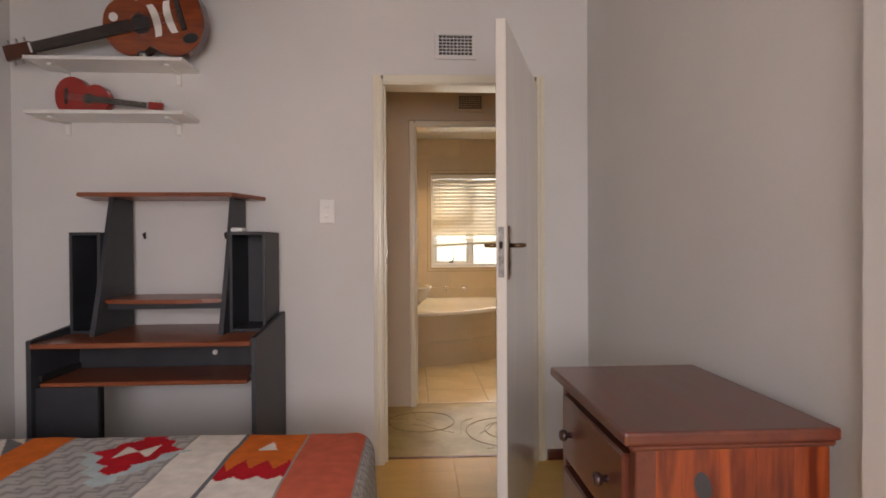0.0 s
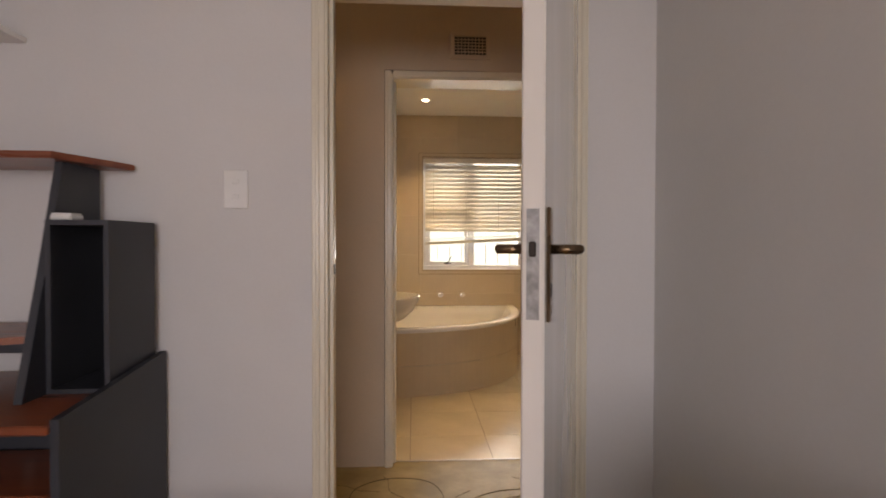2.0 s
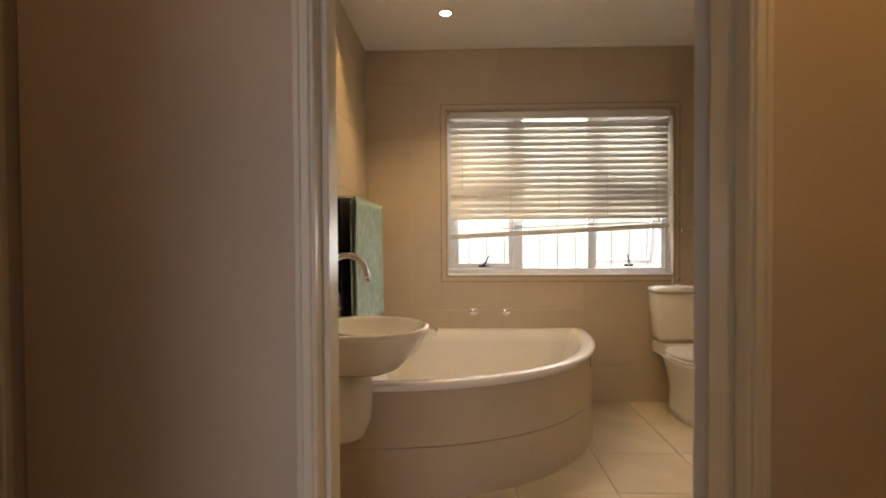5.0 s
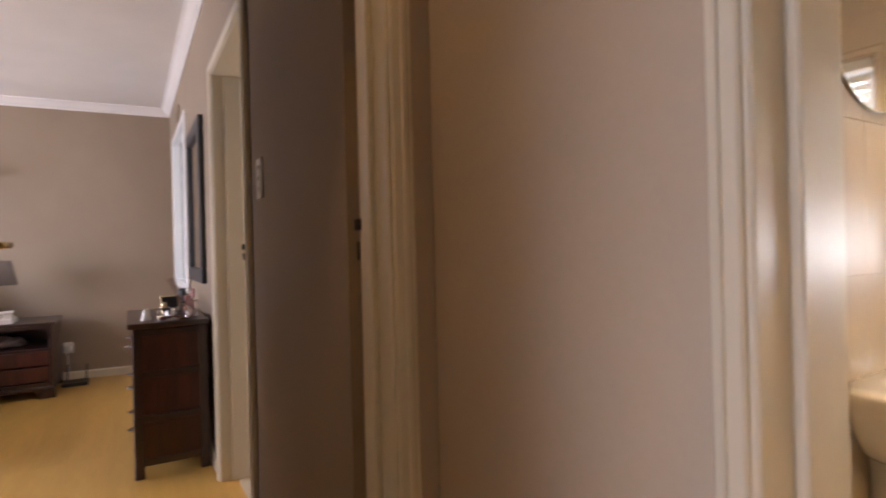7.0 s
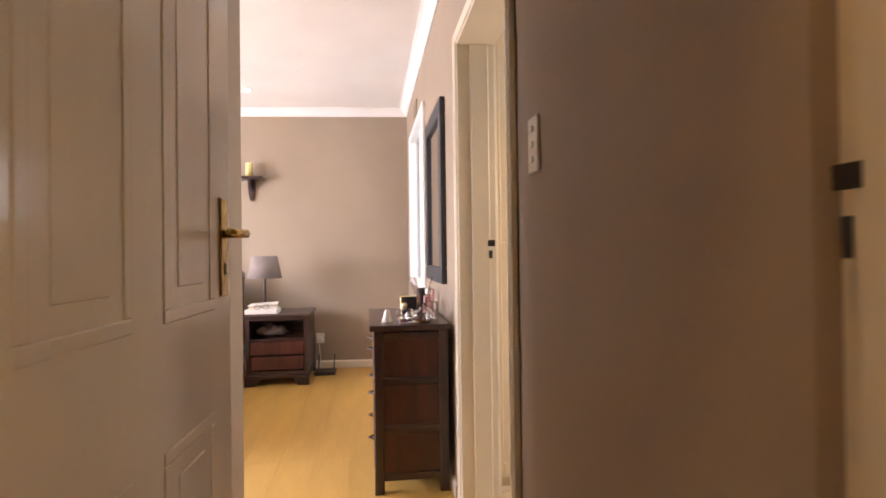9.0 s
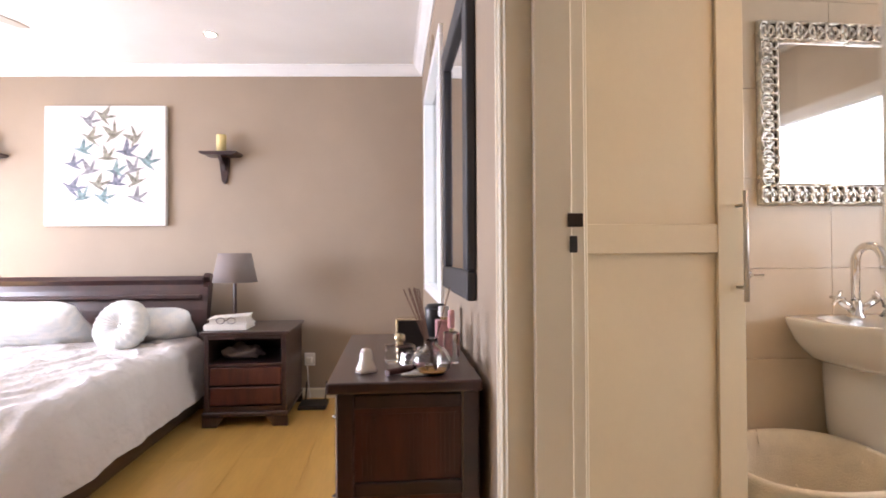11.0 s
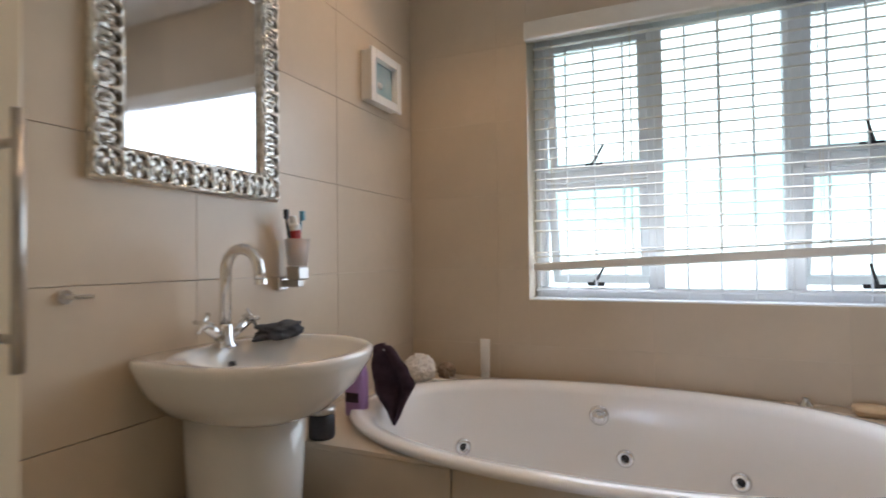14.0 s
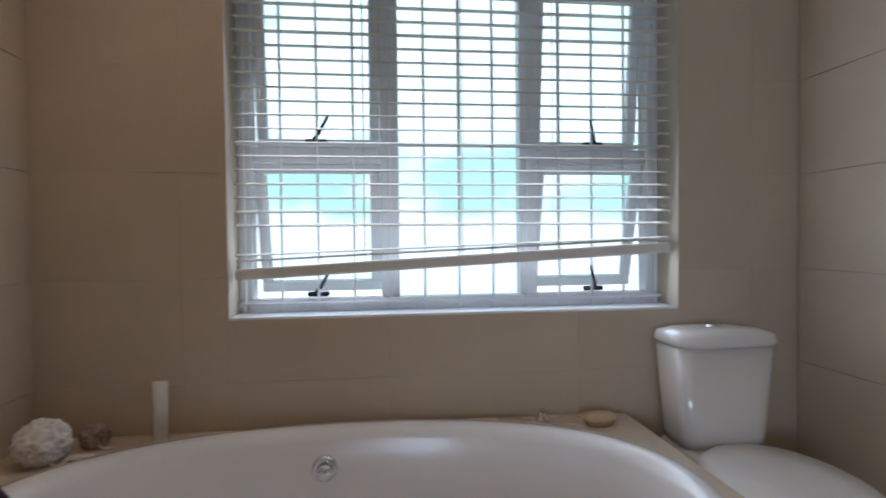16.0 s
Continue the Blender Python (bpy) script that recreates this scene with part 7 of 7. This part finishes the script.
def wash_cloth():
    """A cloth pinched at its top, folded lengthwise and hanging to one point."""
    root = thing("wash_cloth", (-1.40, 5.68, 0.815), "dark plum wash cloth hung over the bath handle", "cloth")
    bm = bmesh.new()
    n, k = 18, 28
    g = []
    for i in range(n + 1):
        u = i / n
        row = []
        for j in range(k + 1):
            s = j / k
            f = min(s / 0.55, 1)
            h = max(0.0, (s - 0.55) / 0.45)
            xl = -1.436 - 0.003 * f + 0.065 * h
            xr = -1.372 + 0.088 * f ** 0.8 - 0.08 * h
            zl = 0.812 - 0.148 * f - 0.105 * h
            zr = 0.815 - 0.118 * f - 0.138 * h
            fold = 0.022 * math.sin(u * 8.5 + 0.8 - 1.2 * s) * (0.5 + 0.5 * f) * (1 - 0.6 * h)
            fold += 0.012 * noise.noise(Vector((u * 5, s * 5, 2)))
            row.append(bm.verts.new((xl + (xr - xl) * u + 0.006 * noise.noise(Vector((s * 7, u * 3, 0))), 5.675 - fold + 0.02 * f, zl + (zr - zl) * u + 0.01 * math.sin(3.1 * u) * (s < 0.05))))
        g.append(row)
    for i in range(n):
        for j in range(k):
            bm.faces.new((g[i][j], g[i + 1][j], g[i + 1][j + 1], g[i][j + 1]))
    ob = part("cloth", bm, M_RAG, root, smooth=True)
    so = ob.modifiers.new("thick", "SOLIDIFY")
    so.thickness = 0.005


wash_cloth()
r = thing("shower_holder", (-1.41, 5.71, DK), "chrome hand-shower holder on the bath deck", "shower holder")
part("post", lathe([(0.022, TZ), (0.02, TZ + 0.012), (0.012, TZ + 0.02), (0.011, TZ + 0.13), (0.0, TZ + 0.135)], -1.41, 5.71, 18), M_CHROME, r, smooth=True)
part("lever", tube([(-1.41, 5.71, TZ + 0.10), (-1.405, 5.695, TZ + 0.15), (-1.40, 5.68, TZ + 0.18)], 0.006, 8), M_CHROME, r)
M_SOAP = material("tan_soap", (0.62, 0.45, 0.27), 0.5, var=0.06)
r = thing("soap_bar", (0.02, 6.16, DK), "tan bar of soap on the deck corner", "soap")
part("bar", ring_loft([oval(0.03, 6.16, 0.045, 0.028, DK + 0.012, 28, 3), oval(0.03, 6.16, 0.05, 0.031, DK + 0.022, 28, 3), oval(0.03, 6.16, 0.046, 0.028, DK + 0.034, 28, 3)]), M_SOAP, r, smooth=True)
part("underside", ring_loft([oval(0.03, 6.16, 0.036, 0.02, DK + 0.0005, 28, 3), oval(0.03, 6.16, 0.044, 0.027, DK + 0.012, 28, 3)]), M_SOAP, r)
r = thing("deck_knob", (-0.13, 6.205, DK), "small chrome control knob on the bath deck", "knob")
part("knob", lathe([(0.02, DK + 0.0005), (0.02, DK + 0.012), (0.012, DK + 0.02), (0.011, DK + 0.03), (0.0, DK + 0.032)], -0.13, 6.205, 18), M_CHROME, r, smooth=True)
part("cap", lathe([(0.009, DK + 0.0325), (0.0, DK + 0.036)], -0.13, 6.205, 14), M_STEEL, r)

# shadow-box picture
r = thing("box_picture", (XW, 5.97, 1.70), "white box frame with a small seaside picture", "picture")
bx0, by0, by1, bz0, bz1 = XW, 5.852, 6.087, 1.70, 1.907
b = bmesh.new()
for d0, d1, inset in ((0.0, 0.041, 0.008), (0.041, 0.053, 0.0)):
    ya, yb, za, zb = by0 + inset, by1 - inset, bz0 + inset, bz1 - inset
    box(b, bx0 + d0, bx0 + d1, ya, by0 + 0.034, za, zb, 0.002)
    box(b, bx0 + d0, bx0 + d1, by1 - 0.034, yb, za, zb, 0.002)
    box(b, bx0 + d0, bx0 + d1, by0 + 0.034, by1 - 0.034, za, bz0 + 0.034, 0.002)
    box(b, bx0 + d0, bx0 + d1, by0 + 0.034, by1 - 0.034, bz1 - 0.034, zb, 0.002)
part("frame", b, M_PLASTIC, r)
M_SEA = material("seaside_print", (0.22, 0.4, 0.45), 0.5, var=0.15, scale=14, second=(0.42, 0.5, 0.5))
part("print", bx(bx0 + 0.02, bx0 + 0.025, by0 + 0.03, by1 - 0.03, bz0 + 0.03, bz1 - 0.03), M_SEA, r, "blue-green seaside print")
part("shell", ring_loft([oval(0, 0, 0.015, 0.02, 0, 16), oval(0, 0, 0.008, 0.01, 0.008, 16)]), M_CERAMIC, r)
r.children[-1].data.transform(Matrix.Translation(r.location))
r.children[-1].data.transform(Matrix.Translation((bx0 + 0.026, 5.955, 1.785)) @ Matrix.Rotation(radians(90), 4, "Y"))
r.children[-1].data.transform(Matrix.Translation(-r.location))

# laundry basket
M_BASK = material("cream_cloth_basket", (0.82, 0.74, 0.60), 0.95, var=0.05, scale=14, fine=220, bump=0.7, dist=0.004, spec=0.1)
r = thing("laundry_basket", (-1.325, 4.765, 0), "round cream cloth-lined laundry basket, open", "basket")
P = [(0.0, 0.004), (0.20, 0.0), (0.215, 0.02), (0.235, 0.25), (0.25, 0.49), (0.258, 0.508), (0.25, 0.52), (0.238, 0.51), (0.228, 0.45), (0.215, 0.2), (0.2, 0.06), (0.0, 0.05)]
b = lathe(P, -1.325, 4.765, 64)
for v in b.verts:
    a = math.atan2(v.co.y - 4.765, v.co.x + 1.325)
    v.co.z += 0.007 * math.sin(a * 3 + 1) * (v.co.z > 0.4)
    k = 1 + 0.012 * noise.noise(Vector((math.cos(a) * 3, math.sin(a) * 3, v.co.z * 6)))
    v.co.x, v.co.y = -1.325 + (v.co.x + 1.325) * k, 4.765 + (v.co.y - 4.765) * k
part("basket", b, M_BASK, r, smooth=True)
for k in range(5):
    a = 0.5 + k * 1.26
    part("seam", tube([(-1.325 + (0.227 + 0.0) * math.cos(a), 4.765 + 0.227 * math.sin(a), 0.47), (-1.325 + 0.247 * math.cos(a), 4.765 + 0.247 * math.sin(a), 0.519)], 0.003, 5), M_BASK, r)

# ---- tiles and boards ----
def tiled(parent_name, axis, at, s, a0, a1, z0, z1, w, h, a_org, z_org, mat, holes=(), thick=0.006):
    """Wall tiles in straight rows, each one an object; holes are (from, to, bottom, top)."""
    par = bpy.data.objects[parent_name]
    cache = {}
    i0, i1 = math.floor((a0 - a_org) / w), math.ceil((a1 - a_org) / w)
    j0, j1 = math.floor((z0 - z_org) / h), math.ceil((z1 - z_org) / h)
    for i in range(i0, i1):
        for j in range(j0, j1):
            rects = [(max(a0, a_org + i * w), min(a1, a_org + (i + 1) * w), max(z0, z_org + j * h), min(z1, z_org + (j + 1) * h))]
            for p, q, lo, hi in holes:
                out = []
                for a, b, c, d in rects:
                    if b <= p or a >= q or d <= lo or c >= hi:
                        out.append((a, b, c, d))
                        continue
                    if a < p:
                        out.append((a, p, c, d))
                    if b > q:
                        out.append((q, b, c, d))
                    m0, m1 = max(a, p), min(b, q)
                    if c < lo:
                        out.append((m0, m1, c, lo))
                    if d > hi:
                        out.append((m0, m1, hi, d))
                rects = out
            for a, b, c, d in rects:
                if b - a < 0.012 or d - c < 0.012:
                    continue
                key = (round(b - a, 4), round(d - c, 4))
                if key not in cache:
                    bm = bmesh.new()
                    g = 0.0006
                    u, v = key[0] - 2 * g, key[1] - 2 * g
                    e = 0.0005
                    def V(x, y, t):
                        return bm.verts.new((x, s * t, y) if axis == "x" else (s * t, x, y))
                    lo4 = [V(g, g, 0), V(g + u, g, 0), V(g + u, g + v, 0), V(g, g + v, 0)]
                    hi4 = [V(g + e, g + e, thick), V(g + u - e, g + e, thick), V(g + u - e, g + v - e, thick), V(g + e, g + v - e, thick)]
                    bm.faces.new(hi4)
                    for k in range(4):
                        bm.faces.new((lo4[k], lo4[(k + 1) % 4], hi4[(k + 1) % 4], hi4[k]))
                    bmesh.ops.recalc_face_normals(bm, faces=bm.faces)
                    me = bpy.data.meshes.new("tile")
                    bm.to_mesh(me)
                    bm.free()
                    me.materials.append(mat)
                    cache[key] = me
                ob = new("tile", cache[key])
                ob.location = (a, at, c) if axis == "x" else (at, a, c)
                ob.parent = par


for nm in ("wall_ensuite_west", "wall_ensuite_north", "wall_bathroom_west", "wall_bathroom_north", "wall_ensuite_east", "wall_bathroom_east"):
    bpy.data.objects[nm].data.materials[0] = M_GROUT
M_GROUTP = material("pale_grout", (0.62, 0.54, 0.43), 0.8, var=0.05, fine=120)
for nm in ("wall_ensuite_west", "wall_ensuite_north", "wall_bathroom_west", "wall_bathroom_north"):
    bpy.data.objects[nm].data.materials[0] = M_GROUTP
tiled("wall_ensuite_west", "y", -1.6, 1, 3.966, YE, 0, 2.5, 0.6, 0.31, 5.10, 1.055, M_WTILE)
tiled("wall_ensuite_north", "x", YE, -1, -1.593, 0.78, 0, 2.5, 0.6, 0.31, -1.19, 1.055, M_WTILE, [(-1.06, 0.35, 0.93, 2.06)], 0.0012)
tiled("wall_ensuite_east", "y", 0.78, -1, 3.966, YE - 0.007, 0, 2.5, 0.6, 0.31, 5.10, 1.055, M_WTILE)
tiled("wall_bathroom_west", "y", 1.295, 1, Y_BATH + 0.002, YN, 0, 2.48, 0.6, 0.4, 4.5, 0.25, M_WTILE, (), 0.003)
tiled("wall_bathroom_north", "x", YN, -1, 1.302, 3.65, 0, 2.48, 0.6, 0.4, 1.62, 0.25, M_WTILE, [(1.845, 3.465, 0.87, 2.075)], 0.003)
tiled("wall_bathroom_east", "y", 3.65, -1, Y_BATH + 0.002, YN - 0.007, 0, 2.48, 0.6, 0.4, 4.5, 0.25, M_WTILE, (), 0.003)


def floor_pieces(parent_name, x0, x1, y0, y1, w, d, xo, yo, mat, name, z, thick=0.004, gap=0.0015, stagger=0.0):
    par = bpy.data.objects[parent_name]
    cache = {}
    for i in range(math.floor((x0 - xo) / w), math.ceil((x1 - xo) / w)):
        sh = (i * stagger) % d
        for j in range(math.floor((y0 - yo - sh) / d), math.ceil((y1 - yo - sh) / d)):
            a, b = max(x0, xo + i * w), min(x1, xo + (i + 1) * w)
            c, e = max(y0, yo + sh + j * d), min(y1, yo + sh + (j + 1) * d)
            if b - a < 0.01 or e - c < 0.01:
                continue
            key = (round(b - a, 4), round(e - c, 4))
            if key not in cache:
                bm = bmesh.new()
                lo4 = [bm.verts.new(p) for p in ((gap, gap, 0), (key[0] - gap, gap, 0), (key[0] - gap, key[1] - gap, 0), (gap, key[1] - gap, 0))]
                q = gap + min(0.0015, gap * 4)
                hi4 = [bm.verts.new(p) for p in ((q, q, thick), (key[0] - q, q, thick), (key[0] - q, key[1] - q, thick), (q, key[1] - q, thick))]
                bm.faces.new(hi4)
                for k in range(4):
                    bm.faces.new((lo4[k], lo4[(k + 1) % 4], hi4[(k + 1) % 4], hi4[k]))
                bmesh.ops.recalc_face_normals(bm, faces=bm.faces)
                me = bpy.data.meshes.new(name)
                bm.to_mesh(me)
                bm.free()
                me.materials.append(mat)
                cache[key] = me
            ob = new(name, cache[key])
            ob.location = (a, c, z)
            ob.parent = par


floor_pieces("floor_bathroom", 1.3, 3.65, 4.012, YN, 0.455, 0.455, 1.755, 4.37, M_FTILE, "tile", -0.004)
floor_pieces("floor_ensuite", -1.59, 0.78, 3.97, 5.33, 0.455, 0.455, -1.59, 3.97, M_FTILE, "tile", 0.0)
floor_pieces("floor_bedroom", -4.09, -0.58, -0.3, 3.82, 1.2, 0.19, -4.09, -0.3, M_LAM, "plank", 0.0, gap=0.0001)
floor_pieces("floor_bedroom", -0.58, 0.9, 3.04, 3.82, 1.2, 0.19, -4.09, -0.3, M_LAM, "plank", 0.0, gap=0.0001)
floor_pieces("floor_study", -0.42, 2.6, 0.6, 2.98, 0.19, 1.2, -0.42, -0.3, M_LAM, "plank", 0.0, gap=0.0001, stagger=0.5)

# pattern scored into the passage floor
b = bmesh.new()
for cx, cy, rr in ((2.28, 3.38, 0.3), (2.3, 3.4, 0.2), (1.7, 3.6, 0.22)):
    pts = [(cx + rr * math.cos(t) * (1 + 0.12 * noise.noise(Vector((math.cos(t), math.sin(t), rr)))), cy + rr * math.sin(t) * 0.9, 0.0012) for t in (2 * math.pi * k / 40 for k in range(41))]
    tube(pts, 0.0022, 4, b)
for k in range(9):
    x, y = random.uniform(1.6, 2.4), random.uniform(3.15, 3.85)
    a = random.uniform(0, 6.28)
    pts = []
    for q in range(8):
        pts.append((x, y, 0.001))
        a += random.uniform(-0.6, 0.6)
        x, y = x + 0.045 * math.cos(a), y + 0.045 * math.sin(a)
    tube(pts, 0.0013, 4, b)
setting(mesh_object("trim_floor_cracks", b, material("crack_filler", (0.16, 0.14, 0.07), 0.7, var=0.2)))
setting(mesh_object("trim_threshold", bx(1.665, 2.53, 4.0, 4.014, 0.0, 0.003, 0.001), M_STEEL))
setting(mesh_object("trim_threshold_study", bx(1.49, 2.31, 2.975, 3.0, 0.0, 0.007, 0.002), M_CHESTTOP))
